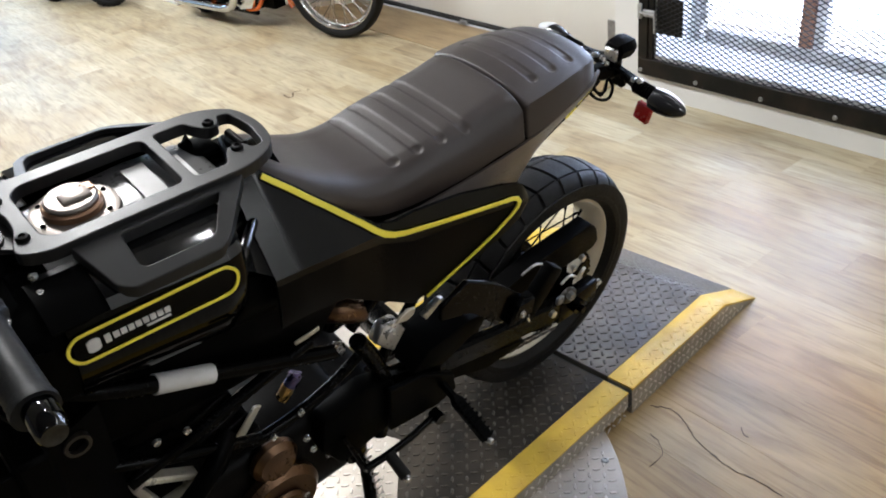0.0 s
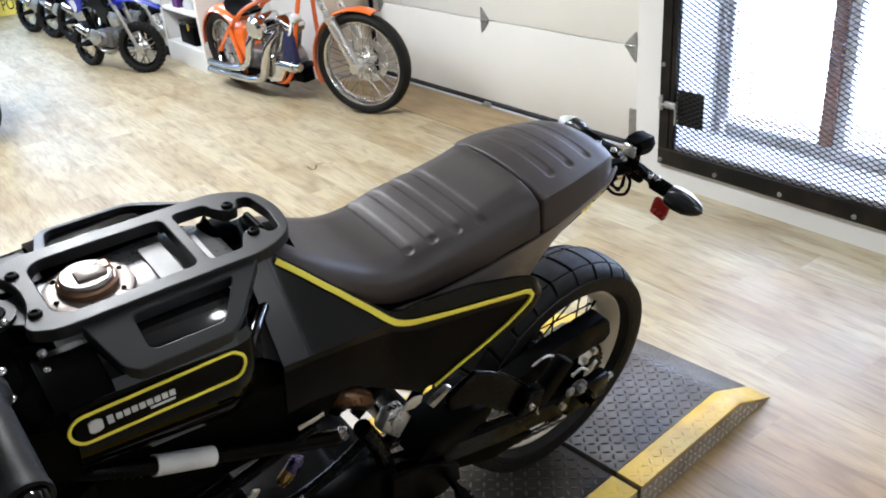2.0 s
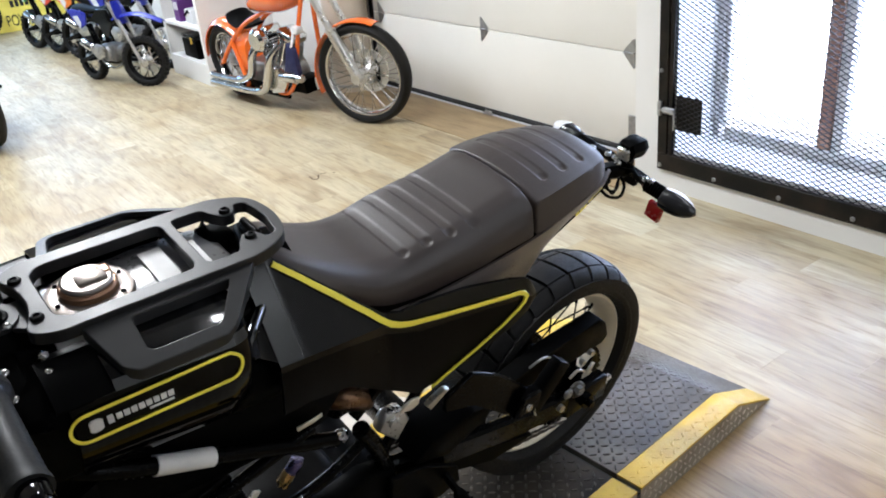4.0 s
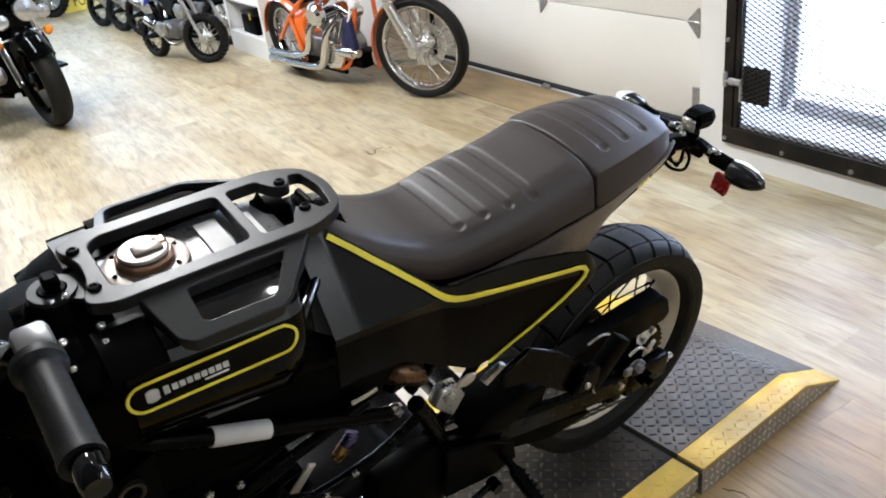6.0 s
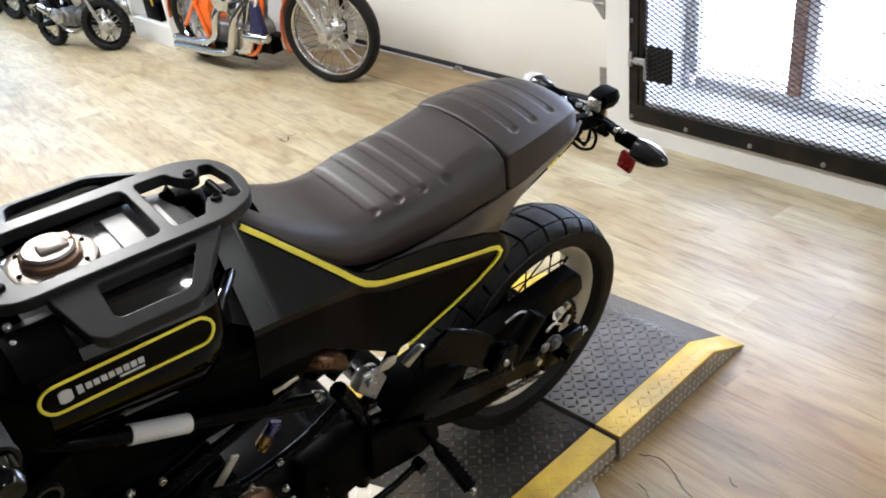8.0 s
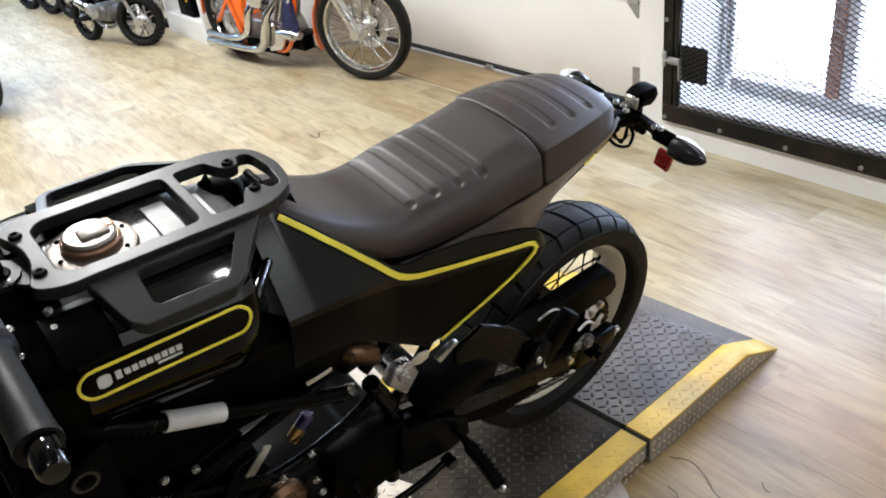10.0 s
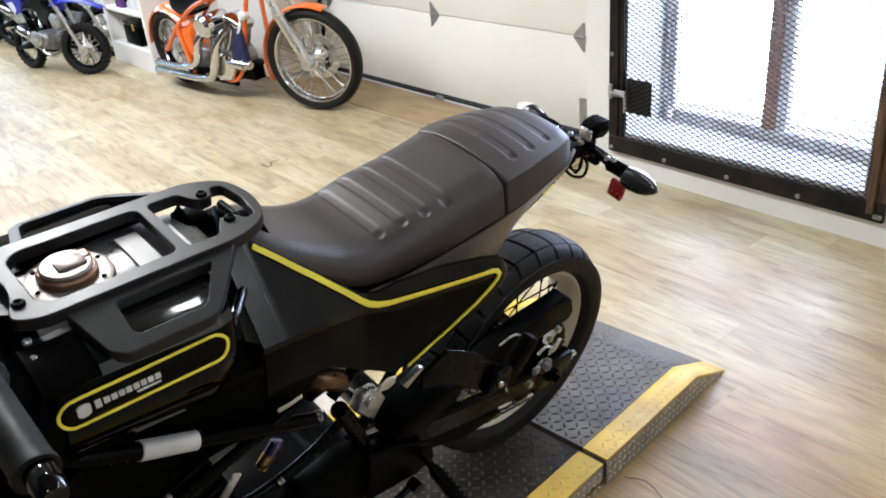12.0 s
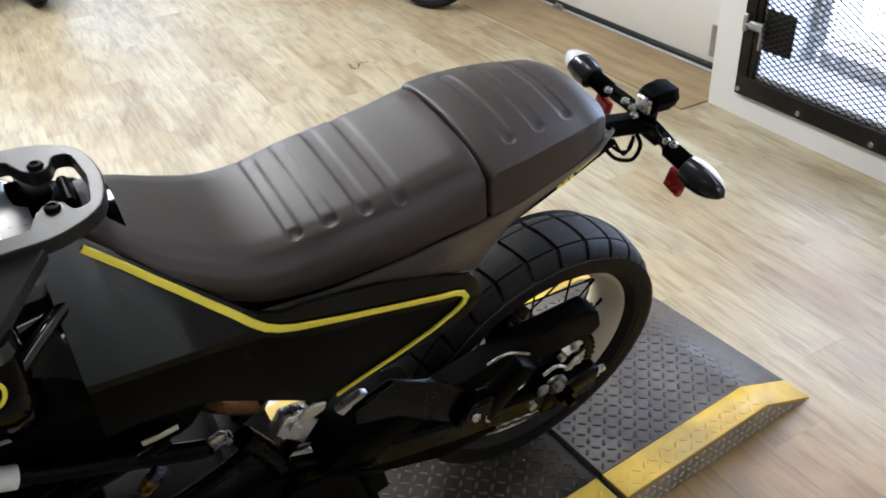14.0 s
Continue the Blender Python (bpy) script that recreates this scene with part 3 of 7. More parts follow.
ins = part("insert_plate", slab([(-1.02, 0.15), (-0.632, 0.15), (-0.471, 0.318), (-0.50, 0.40), (-0.575, 0.55), (-1.02, 0.55)], PH_, PH_ + 0.0022, 0.0006), M_ALUPLATE, deck, "bright bare aluminium insert plate")
tagged(part("tread_relief", lugs(lambda x, y: y > 0.165 + max(0.0, (x + 0.632)) * 1.04 and y < 0.54 - max(0.0, x + 0.575) * 2.0, -1.01, -0.49, 0.155, 0.545, lambda x: PH_ + 0.0022), M_ALULUG, ins, smooth=0), kind="stuff")

disc = thing("turntable_disc", pose(0.585, 1.40, 0), "bare aluminium diamond-plate turntable disc lying on the floor", "turntable")
DR = 0.745
part("disc_plate", plug(DR, 0.0, 0.030, (0, 0, 0), 96, "z", 0.002), M_ALUPLATE, disc)
tagged(part("tread_relief", lugs(lambda x, y: x * x + y * y < (DR - 0.014) ** 2 and y < -0.2, -DR, DR, -DR, 0, lambda x: 0.030, turn=50), M_ALULUG, disc, smooth=0), kind="stuff")
for a in (-34, -62, -96, -130):
    part("bolt", bolt(((DR - 0.03) * math.cos(radians(a)), (DR - 0.03) * math.sin(radians(a)), 0.030), 0.009, "z", 0.004, 1), M_GALV, disc)

# ---- the motorcycle on the platform; x to its rear, y to its right ----
M_SEAT = material("dark brown-grey seat vinyl", (0.0275, 0.0185, 0.0152), 0.50, second=(0.034, 0.0235, 0.0195), scale=5, fine=420, bump=0.12, wear=0.07, spec=0.52)
# one shroud finish split: face reflection kept low, top and edge raised
M_GLOSS = material("gloss black paint", (0.0010, 0.0010, 0.0011), 0.05, scale=4, fine=60, wear=0.02, bump=0.0, coat=0.0, spec=0.11)
M_TOPGLOSS = material("gloss black, reflection raised", (0.0012, 0.0012, 0.0014), 0.07, scale=4, fine=60, wear=0.02, bump=0.0, spec=0.6)
M_SATIN = material("black moulded plastic", (0.002, 0.002, 0.0022), 0.06, second=(0.0016, 0.0016, 0.0017), scale=9, fine=260, bump=0.004, wear=0.02, spec=0.26)
M_FLANK = material("fine-grained black plastic", (0.0016, 0.0015, 0.0014), 0.30, second=(0.0012, 0.0012, 0.0012), scale=9, fine=380, bump=0.02, wear=0.04, spec=0.07)
M_MATT = material("matt black plastic", (0.0008, 0.0008, 0.0008), 0.5, spec=0.035, scale=12, fine=300, bump=0.0)
M_RACK = material("graphite cast plastic", (0.012, 0.0118, 0.0122), 0.40, scale=14, fine=420, bump=0.08, wear=0.06, spec=0.40)
M_BRONZE = material("dark bronze plastic", (0.10, 0.082, 0.072), 0.36, scale=9, fine=260, bump=0.06, spec=0.6)
M_TANK = material("silver tank top", (0.20, 0.196, 0.195), 0.34, 0.35, scale=6, fine=120, bump=0.05)
M_CAPSILVER = material("brushed fuel cap metal", (0.25, 0.215, 0.192), 0.36, 0.5, scale=20, fine=160)
M_CAPCOPPER = material("copper-toned cap ring", (0.27, 0.15, 0.085), 0.36, 0.6, scale=20)
M_STICKER = material("white label", (0.66, 0.645, 0.63), 0.45, scale=20, bump=0.0)
M_TEXTBAR = material("pale print", (0.66, 0.65, 0.63), 0.5, scale=40, bump=0.0)
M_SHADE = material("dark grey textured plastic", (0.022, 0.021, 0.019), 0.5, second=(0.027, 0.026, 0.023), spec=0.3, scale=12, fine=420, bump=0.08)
M_NEON = material("neon yellow trim", (0.95, 0.81, 0.075), 0.38, second=(0.89, 0.75, 0.07), scale=14, bump=0.05, wear=0.06)
M_RUBBER = material("tyre rubber", (0.0065, 0.006, 0.0056), 0.62, second=(0.0105, 0.0098, 0.009), scale=10, fine=160, bump=0.3, spec=0.2)
M_GRIP = material("ribbed grip rubber", (0.007, 0.007, 0.007), 0.5, scale=20, fine=300, bump=0.15, spec=0.25)
M_RIM = material("champagne anodised rim", (0.62, 0.575, 0.49), 0.38, 0.25, scale=8, fine=140, bump=0.05)
M_BLKMETAL = material("black coated steel", (0.0008, 0.0008, 0.0008), 0.22, 0.0, spec=0.07, scale=12, fine=200, bump=0.0)
M_ENGINE = material("dark engine casting", (0.0022, 0.002, 0.0018), 0.42, 0.0, second=(0.004, 0.0034, 0.003), scale=14, fine=160, bump=0.2, spec=0.06)
M_COVER = material("bronze engine cover", (0.17, 0.098, 0.055), 0.34, 0.95, second=(0.11, 0.066, 0.04), scale=12, fine=180, bump=0.2)
M_BLUED = material("heat-blued steel", (0.10, 0.13, 0.30), 0.25, 0.95, second=(0.16, 0.12, 0.26), scale=30)
M_STRAW = material("straw-tempered steel", (0.62, 0.42, 0.16), 0.28, 0.95, second=(0.45, 0.28, 0.12), scale=30)
M_PALE = material("pale cast aluminium", (0.66, 0.62, 0.52), 0.34, 0.55, second=(0.50, 0.46, 0.37), scale=30, fine=160)
M_ALU = material("raw aluminium", (0.62, 0.61, 0.59), 0.32, 0.9, scale=16, fine=140)
M_CHROME = material("chromed steel", (0.68, 0.68, 0.68), 0.10, 1.0, scale=10, bump=0.0, wear=0.04)
M_RED = material("red reflector", (0.42, 0.008, 0.010), 0.22, scale=20, bump=0.0)
M_LENS = material("smoked grey lens", (0.020, 0.020, 0.022), 0.14, scale=10, bump=0.0)
M_LENSPALE = material("glossy pale shell", (0.72, 0.72, 0.72), 0.15, scale=10, bump=0.0)
M_SCREW = material("zinc screw", (0.66, 0.65, 0.62), 0.25, 0.9, scale=40)
M_CHAIN = material("oiled chain", (0.09, 0.08, 0.07), 0.4, 0.9, scale=40)

BIKE = pose(0, 1.3073, 0.080, 12.5, 0, 2.5)
bike = thing("motorcycle", BIKE, "black naked motorcycle with neon yellow trim on its side stand", "motorcycle")
RW = (1.250, 0.0, 0.312)


def mirror_bm(bm):
    bmesh.ops.scale(bm, vec=(1, -1, 1), verts=bm.verts)
    bmesh.ops.reverse_faces(bm, faces=bm.faces)
    return bm


def spoked_wheel(parent, c, R, W, rim_r, rim_w, spokes=28, blocks=26, hub_r=0.045, rim_mat=None, spoke_mat=None, hub_mat=None, single=True):
    """Rim with tyre, tread blocks, hub and crossed spokes under it. Turned about y."""
    cx, cy, cz = c
    rm = rim_mat or M_RIM
    hw = rim_w / 2
    rim = part("wheel", lathe([(rim_r, -hw), (rim_r + 0.006, -hw + 0.002), (rim_r + 0.005, -hw + 0.009), (rim_r - 0.010, -hw + 0.020), (rim_r - 0.016, 0), (rim_r - 0.010, hw - 0.020),
                               (rim_r + 0.005, hw - 0.009), (rim_r + 0.006, hw - 0.002), (rim_r, hw), (rim_r - 0.004, hw - 0.003), (rim_r - 0.012, hw - 0.016), (rim_r - 0.024, hw * 0.35), (rim_r - 0.024, -hw * 0.35), (rim_r - 0.012, -hw + 0.016), (rim_r - 0.004, -hw + 0.003)], 72, c), rm, parent)
    h = W / 2
    side = R - rim_r
    prof = [(rim_r + 0.004, -hw + 0.006), (rim_r + side * 0.22, -h * 0.90), (rim_r + side * 0.50, -h), (rim_r + side * 0.72, -h * 0.965), (R - 0.030, -h * 0.80), (R - 0.0135, -h * 0.45), (R - 0.009, 0)]
    full = prof + [(r, -y) for r, y in prof[-2::-1]]
    tyre = part("tyre", lathe(full + [(rim_r + 0.006, hw - 0.012), (rim_r + 0.006, -hw + 0.012)], 72, c), M_RUBBER, rim)

    def skin(v):   # height of the tread over the width, v from -1 to 1
        a = abs(v)
        return R - 0.0006 - 0.024 * a ** 2.3 - 0.022 * a ** 8
    bm = bmesh.new()

    def block(a0, a1, v0, v1, skew0, skew1):
        na, nv = 2, 6
        top, low = [], []
        for i in range(na + 1):
            rt, rl = [], []
            for j in range(nv + 1):
                v = v0 + (v1 - v0) * j / nv
                a = a0 + (a1 - a0) * i / na + skew0 + (skew1 - skew0) * j / nv
                k = skin(v)
                edge = 0.0012 if i in (0, na) or j in (0, nv) else 0.0
                for lst, r in ((rt, k - edge), (rl, k - 0.011)):
                    lst.append(bm.verts.new((cx + r * math.cos(a), cy + v * h * 0.985, cz + r * math.sin(a))))
            top.append(rt)
            low.append(rl)
        for i in range(na):
            for j in range(nv):
                bm.faces.new((top[i][j], top[i + 1][j], top[i + 1][j + 1], top[i][j + 1]))
        for i in range(na):
            bm.faces.new((top[i][0], low[i][0], low[i + 1][0], top[i + 1][0]))
            bm.faces.new((top[i][nv], top[i + 1][nv], low[i + 1][nv], low[i][nv]))
        for j in range(nv):
            bm.faces.new((top[0][j], top[0][j + 1], low[0][j + 1], low[0][j]))
            bm.faces.new((top[na][j], low[na][j], low[na][j + 1], top[na][j + 1]))
    st = 2 * math.pi / blocks
    for k in range(blocks):
        a = k * st
        g = st * 0.07
        block(a + g, a + st - g, -0.44, 0.44, -st * 0.10, st * 0.10)
        for s in (-1, 1):
            block(a + g, a + st - g, s * 0.485, s * 0.975, s * st * 0.12, -s * st * 0.05)
    part("tread", bm, M_RUBBER, tyre)
    sm = spoke_mat or M_BLKMETAL
    hub = part("hub", lathe([(0.012, -0.06), (hub_r * 0.6, -0.06), (hub_r, -0.052), (hub_r, -0.044), (hub_r * 0.62, -0.036), (hub_r * 0.58, 0), (hub_r * 0.62, 0.036), (hub_r, 0.044), (hub_r, 0.052), (hub_r * 0.6, 0.06), (0.012, 0.06)], 28, c), hub_mat or M_BLKMETAL, rim)
    bms = []
    for k in range(spokes):
        s = -1 if k % 2 else 1
        a = 2 * math.pi * k / spokes
        lean = radians(34) * (1 if (k // 2) % 2 else -1)
        a0 = a + lean
        p = (cx + hub_r * 0.95 * math.cos(a0), cy + s * 0.046, cz + hub_r * 0.95 * math.sin(a0))
        q = (cx + (rim_r - 0.018) * math.cos(a), cy + s * hw * 0.22, cz + (rim_r - 0.018) * math.sin(a))
        q2 = Vector(q) + (Vector(p) - Vector(q)).normalized() * 0.022
        b = join(rod(p, q, 0.0021, 6), rod(q, q2, 0.0038, 6))
        if single:
            part("spoke", b, sm, rim)
        else:
            bms.append(b)
    if bms:
        part("spokes", join(*bms), sm, rim)
    return rim


rear = spoked_wheel(bike, RW, 0.290, 0.149, 0.213, 0.098, 28, 28, 0.055)
# sprocket, chain run and adjusters on the left
SY = -0.088
sp = []
for k in range(42):
    for f, r in ((-0.34, 0.104), (-0.14, 0.112), (0.14, 0.112), (0.34, 0.104)):
        a = 2 * math.pi * (k + f) / 42
        sp.append((r * math.cos(a), r * math.sin(a)))
bm = bmesh.new()
outer = [[bm.verts.new((RW[0] + x, y, RW[2] + z)) for x, z in sp] for y in (SY - 0.003, SY + 0.003)]
inner = [[bm.verts.new((RW[0] + x * 0.86, y, RW[2] + z * 0.86)) for x, z in sp] for y in (SY - 0.003, SY + 0.003)]
n = len(sp)
for i in range(n):
    j = (i + 1) % n
    bm.faces.new((outer[0][i], outer[0][j], inner[0][j], inner[0][i]))
    bm.faces.new((outer[1][i], inner[1][i], inner[1][j], outer[1][j]))
    bm.faces.new((outer[0][i], outer[1][i], outer[1][j], outer[0][j]))
    bm.faces.new((inner[0][i], inner[0][j], inner[1][j], inner[1][i]))
for k in range(6):
    a = 2 * math.pi * k / 6 + 0.2
    bm = join(bm, sweep([(RW[0] + 0.04 * math.cos(a), SY, RW[2] + 0.04 * math.sin(a)), (RW[0] + 0.094 * math.cos(a + 0.2), SY, RW[2] + 0.094 * math.sin(a + 0.2))], bar_section(0.016, 0.006), up=(0, 1, 0)))
part("sprocket", join(bm, lathe([(0.03, SY - 0.004), (0.05, SY - 0.004), (0.05, SY + 0.03), (0.03, SY + 0.03)], 24, (RW[0], 0, RW[2]))), M_BLKMETAL, bike)


def chain_run(a, b, n):
    bm = None
    a, b = Vector(a), Vector(b)
    d = (b - a) / n
    ang = math.atan2(d.z, d.x)
    for k in range(n):
        m = a + d * (k + 0.5)
        L = d.length
        o = 0.0052 if k % 2 else 0.0036
        for s in (-1, 1):
            poly = [(-L * 0.62, -0.003), (-L * 0.4, -0.0052), (0, -0.004), (L * 0.4, -0.0052), (L * 0.62, -0.003), (L * 0.62, 0.003), (L * 0.4, 0.0052), (0, 0.004), (-L * 0.4, 0.0052), (-L * 0.62, 0.003)]
            link = moved(prism(poly, s * o - 0.0008, s * o + 0.0008), Matrix.Translation(m) @ Matrix.Rotation(-ang, 4, "Y"))
            bm = link if bm is None else join(bm, link)
    return bm


part("chain_run", chain_run((0.70, SY, 0.455), (1.25, SY, 0.414), 36), M_CHAIN, bike)
part("chain_run", join(chain_run((0.70, SY, 0.360), (1.03, SY, 0.228), 24), chain_run((1.03, SY, 0.228), (1.26, SY, 0.188), 16)), M_CHAIN, bike)
# swing arm
for s in (-1, 1):
    arm = [(0.70, s * 0.085, 0.405), (0.80, s * 0.108, 0.395), (0.95, s * 0.120, 0.365), (1.15, s * 0.122, 0.322), (1.315, s * 0.122, 0.300)]
    part("swing_arm", sweep(curve_points(arm, 6), bar_section(0.026, 0.058, 0.25), up=(0, 0, 1)), M_BLKMETAL, bike)
    adj = part("chain_adjuster", join(box(1.205, 1.335, s * 0.122 - 0.016, s * 0.122 + 0.016, 0.268, 0.332, 0.006, 2), plug(0.019, min(s * 0.136, s * 0.156), max(s * 0.136, s * 0.156), (RW[0], 0, RW[2]), 6), plug(0.009, min(s * 0.15, s * 0.168), max(s * 0.15, s * 0.168), (RW[0], 0, RW[2]), 12)), M_BLKMETAL, bike)
    part("adjuster_bolt", join(plug(0.008, 1.33, 1.362, (0, s * 0.122, 0.300), 6, "x"), plug(0.012, 1.333, 1.342, (0, s * 0.122, 0.300), 6, "x")), M_ALU, adj)
    part("axle_nut", join(plug(0.011, min(s * 0.138, s * 0.150), max(s * 0.138, s * 0.150), (RW[0] - 0.025, 0, RW[2] + 0.043), 6), box(1.180, 1.203, min(s * 0.136, s * 0.146), max(s * 0.136, s * 0.146), 0.350, 0.372, 0.004)), M_TANK, adj)
part("cross_brace", box(0.80, 0.86, -0.10, 0.10, 0.37, 0.42, 0.008, 2), M_BLKMETAL, bike)
# chain guard over the upper run and the lower inner one
cg = [(0.76, 0.448), (0.80, 0.484), (0.90, 0.500), (0.945, 0.490), (0.94, 0.46), (0.84, 0.42)]
part("chain_guard", prism(cg, -0.150, -0.050, 0.006, 2), M_MATT, bike)
cg2 = [(0.94, 0.440), (0.945, 0.466), (0.985, 0.479), (1.055, 0.495), (1.135, 0.511), (1.212, 0.516), (1.275, 0.524), (1.300, 0.500), (1.314, 0.458), (1.300, 0.442), (1.209, 0.438), (1.128, 0.452), (1.02, 0.448)]
part("chain_guard", prism(cg2, -0.128, -0.088, 0.006, 2), M_MATT, bike)
part("chain_guide", prism([(0.86, 0.355), (0.93, 0.345), (1.0, 0.300), (1.10, 0.276), (1.125, 0.256), (1.0, 0.256), (0.86, 0.315)], -0.118, -0.100, 0.004), M_MATT, bike)
# pillion peg bracket with its pale screw
br = part("peg_bracket", join(prism([(0.80, 0.62), (0.86, 0.645), (0.93, 0.60), (1.03, 0.50), (1.035, 0.472), (0.985, 0.462), (0.955, 0.480), (0.87, 0.565), (0.80, 0.585)], -0.178, -0.166, 0.003), prism([(0.965, 0.47), (1.03, 0.47), (1.035, 0.515), (0.985, 0.52)], -0.196, -0.168, 0.005)), M_BLKMETAL, bike)
part("screw", bolt((0.998, -0.196, 0.488), 0.0085, "y", 0.005), M_SCREW, br)
part("pillion_peg", moved(box(-0.060, 0.060, -0.014, 0.014, -0.021, 0.021, 0.006, 2), pose(1.060, -0.178, 0.500, 0, -50, 0)), M_MATT, br)
part("axle_block", prism([(1.210, 0.334), (1.226, 0.326), (1.247, 0.332), (1.251, 0.356), (1.234, 0.364), (1.214, 0.358)], -0.142, -0.124, 0.004), M_CHAIN, bike, "oily grey axle block")
part("sprocket_nut", plug(0.008, -0.150, -0.140, (1.239, 0, 0.460), 6), M_ALU, bike)
part("sprocket_nut", plug(0.007, -0.150, -0.140, (1.214, 0, 0.446), 6), M_ALU, bike)
part("sprocket_nut", plug(0.009, -0.150, -0.140, (1.168, 0, 0.336), 6), M_ALU, bike)
part("brake_arm", prism([(1.226, 0.404), (1.240, 0.400), (1.256, 0.424), (1.248, 0.430)], -0.150, -0.144, 0.002), M_ALU, bike)
part("hub_flange", tube(curve_points([(1.180, -0.145, 0.418), (1.192, -0.146, 0.427), (1.207, -0.146, 0.428), (1.230, -0.145, 0.410)], 4), 0.003, 8), M_ALU, bike)
# thin bright wire drawn for the highlight along the guard's edge
part("brake_line", tube(curve_points([(1.060, -0.132, 0.508), (1.085, -0.134, 0.516), (1.107, -0.134, 0.512), (1.15, -0.130, 0.479)], 5), 0.0022, 8), M_ALU, bike)
part("return_spring", tube(curve_points([(1.001, -0.186, 0.513), (1.006, -0.190, 0.492), (1.020, -0.190, 0.480), (1.026, -0.190, 0.452), (1.037, -0.186, 0.433)], 5), 0.0020, 8), M_ALU, bike)

# seat
SX = [0.548, 0.565, 0.6, 0.66, 0.71, 0.76, 0.83, 0.9, 0.96, 1.02, 1.08, 1.14, 1.195, 1.24, 1.268, 1.281]
STOP = [0.952, 0.954, 0.938, 0.905, 0.885, 0.881, 0.893, 0.901, 0.911, 0.923, 0.929, 0.929, 0.924, 0.917, 0.896, 0.870]
SLOW = [0.922, 0.910, 0.893, 0.854, 0.828, 0.818, 0.819, 0.826, 0.835, 0.844, 0.850, 0.857, 0.863, 0.866, 0.858, 0.848]
SWID = [0.052, 0.066, 0.092, 0.112, 0.121, 0.125, 0.131, 0.133, 0.131, 0.132, 0.130, 0.121, 0.108, 0.091, 0.067, 0.030]
VS = [-1.0, -0.985, -0.93, -0.80, -0.62, -0.40, -0.20, 0.0]
ZS = [0.0, 0.20, 0.48, 0.81, 0.955, 0.99, 0.998, 1.0]
GROOVES = [(0.7765, 0.0775), (0.8205, 0.083), (0.8655, 0.089), (0.911, 0.095), (1.080, 0.082), (1.130, 0.079), (1.183, 0.071)]


def smooth_interp(x, xs, ys):
    i = max(0, min(len(xs) - 2, int(np.searchsorted(xs, x)) - 1))
    h = xs[i + 1] - xs[i]
    t = max(0.0, min(1.0, (x - xs[i]) / h))

    def slope(k):
        if k == 0:
            return (ys[1] - ys[0]) / (xs[1] - xs[0])
        if k == len(xs) - 1:
            return (ys[-1] - ys[-2]) / (xs[-1] - xs[-2])
        return 0.5 * ((ys[k + 1] - ys[k]) / (xs[k + 1] - xs[k]) + (ys[k] - ys[k - 1]) / (xs[k] - xs[k - 1]))
    m0, m1 = slope(i) * h, slope(i + 1) * h
    return (2 * t ** 3 - 3 * t * t + 1) * ys[i] + (t ** 3 - 2 * t * t + t) * m0 + (-2 * t ** 3 + 3 * t * t) * ys[i + 1] + (t ** 3 - t * t) * m1


def seat_bm(xa, xb, pinch_a, pinch_b):
    rings = []
    nx = int((xb - xa) / 0.0024)
    for i in range(nx + 1):
        x = xa + (xb - xa) * i / nx
        zt, zb, w = smooth_interp(x, SX, STOP), smooth_interp(x, SX, SLOW), smooth_interp(x, SX, SWID)
        roll = 0.0
        for on, d in ((pinch_a, x - xa), (pinch_b, xb - x)):
            if on and d < 0.006:
                roll = max(roll, on * (1 - math.sqrt(max(0.0, 1 - (1 - d / 0.006) ** 2))))
        ring = []
        nv = 116
        for j in range(nv + 1):
            v = -1 + 2 * j / nv
            f = np.sign(v) * (abs(v) ** 0.82)
            z = smooth_interp(-abs(f), VS, ZS)
            # the pillion pad has a creased shoulder over an upright flank, the nose tucks in below
            crease = max(0.0, min(1.0, (x - 1.0) / 0.035)) * max(0.0, min(1.0, (1.275 - x) / 0.03))
            side = 0.74 * (1 - abs(f)) / 0.085 if abs(f) > 0.915 else smooth_interp(-abs(f), (-0.915, -0.62, -0.30, 0.0), (0.74, 0.90, 0.975, 1.0))
            z += (side - z) * crease
            tuck = 0.06 * max(0.0, 1 - z / 0.6) * max(0.0, min(1.0, (1.0 - x) / 0.15)) * max(0.0, min(1.0, (x - 0.60) / 0.06))
            y = f * w * (1 - tuck) * (1.0 if f < 0 else 0.93)
            k = 1 - roll
            zz = zb + (zt - zb) * z
            for gx, gw in GROOVES:
                dx, dy = abs(x - gx), abs(y) - gw
                if dx < 0.024 and dy < 0.024:
                    r = math.hypot(dx, max(0.0, dy))
                    fade = 0.45 + 0.55 * max(0.0, min(1.0, 1 + (dy + 0.01) / 0.07))
                    e = max(0.0, min(1.0, (r - 0.0070) / 0.0036))
                    zz -= 0.0017 * (1 - e * e * (3 - 2 * e)) * fade
                    pit = math.hypot(dx, (abs(y) - gw - 0.001) * (1.3 if dy > 0.001 else 0.9))
                    zz -= (0.0026 if y < 0 else 0.0) * math.exp(-(pit / 0.0080) ** 4)
            cz = (zt + zb) / 2
            ring.append((x, y * (1 - 0.045 * roll), cz + (zz - cz) * (1 - 0.10 * roll)))
        ring += [(x, w * 0.76, zb - 0.006), (x, 0, zb - 0.006), (x, -w * 0.76, zb - 0.006)]
        rings.append(ring)
    return loft(rings)


part("rider_seat", seat_bm(0.549, 1.0235, 0.6, 1.0), M_SEAT, bike, "ribbed brown-grey vinyl rider seat", smooth=60)
part("pillion_seat", seat_bm(1.0265, 1.281, 1.0, 0.0), M_SEAT, bike, "ribbed brown-grey vinyl pillion seat", smooth=60)
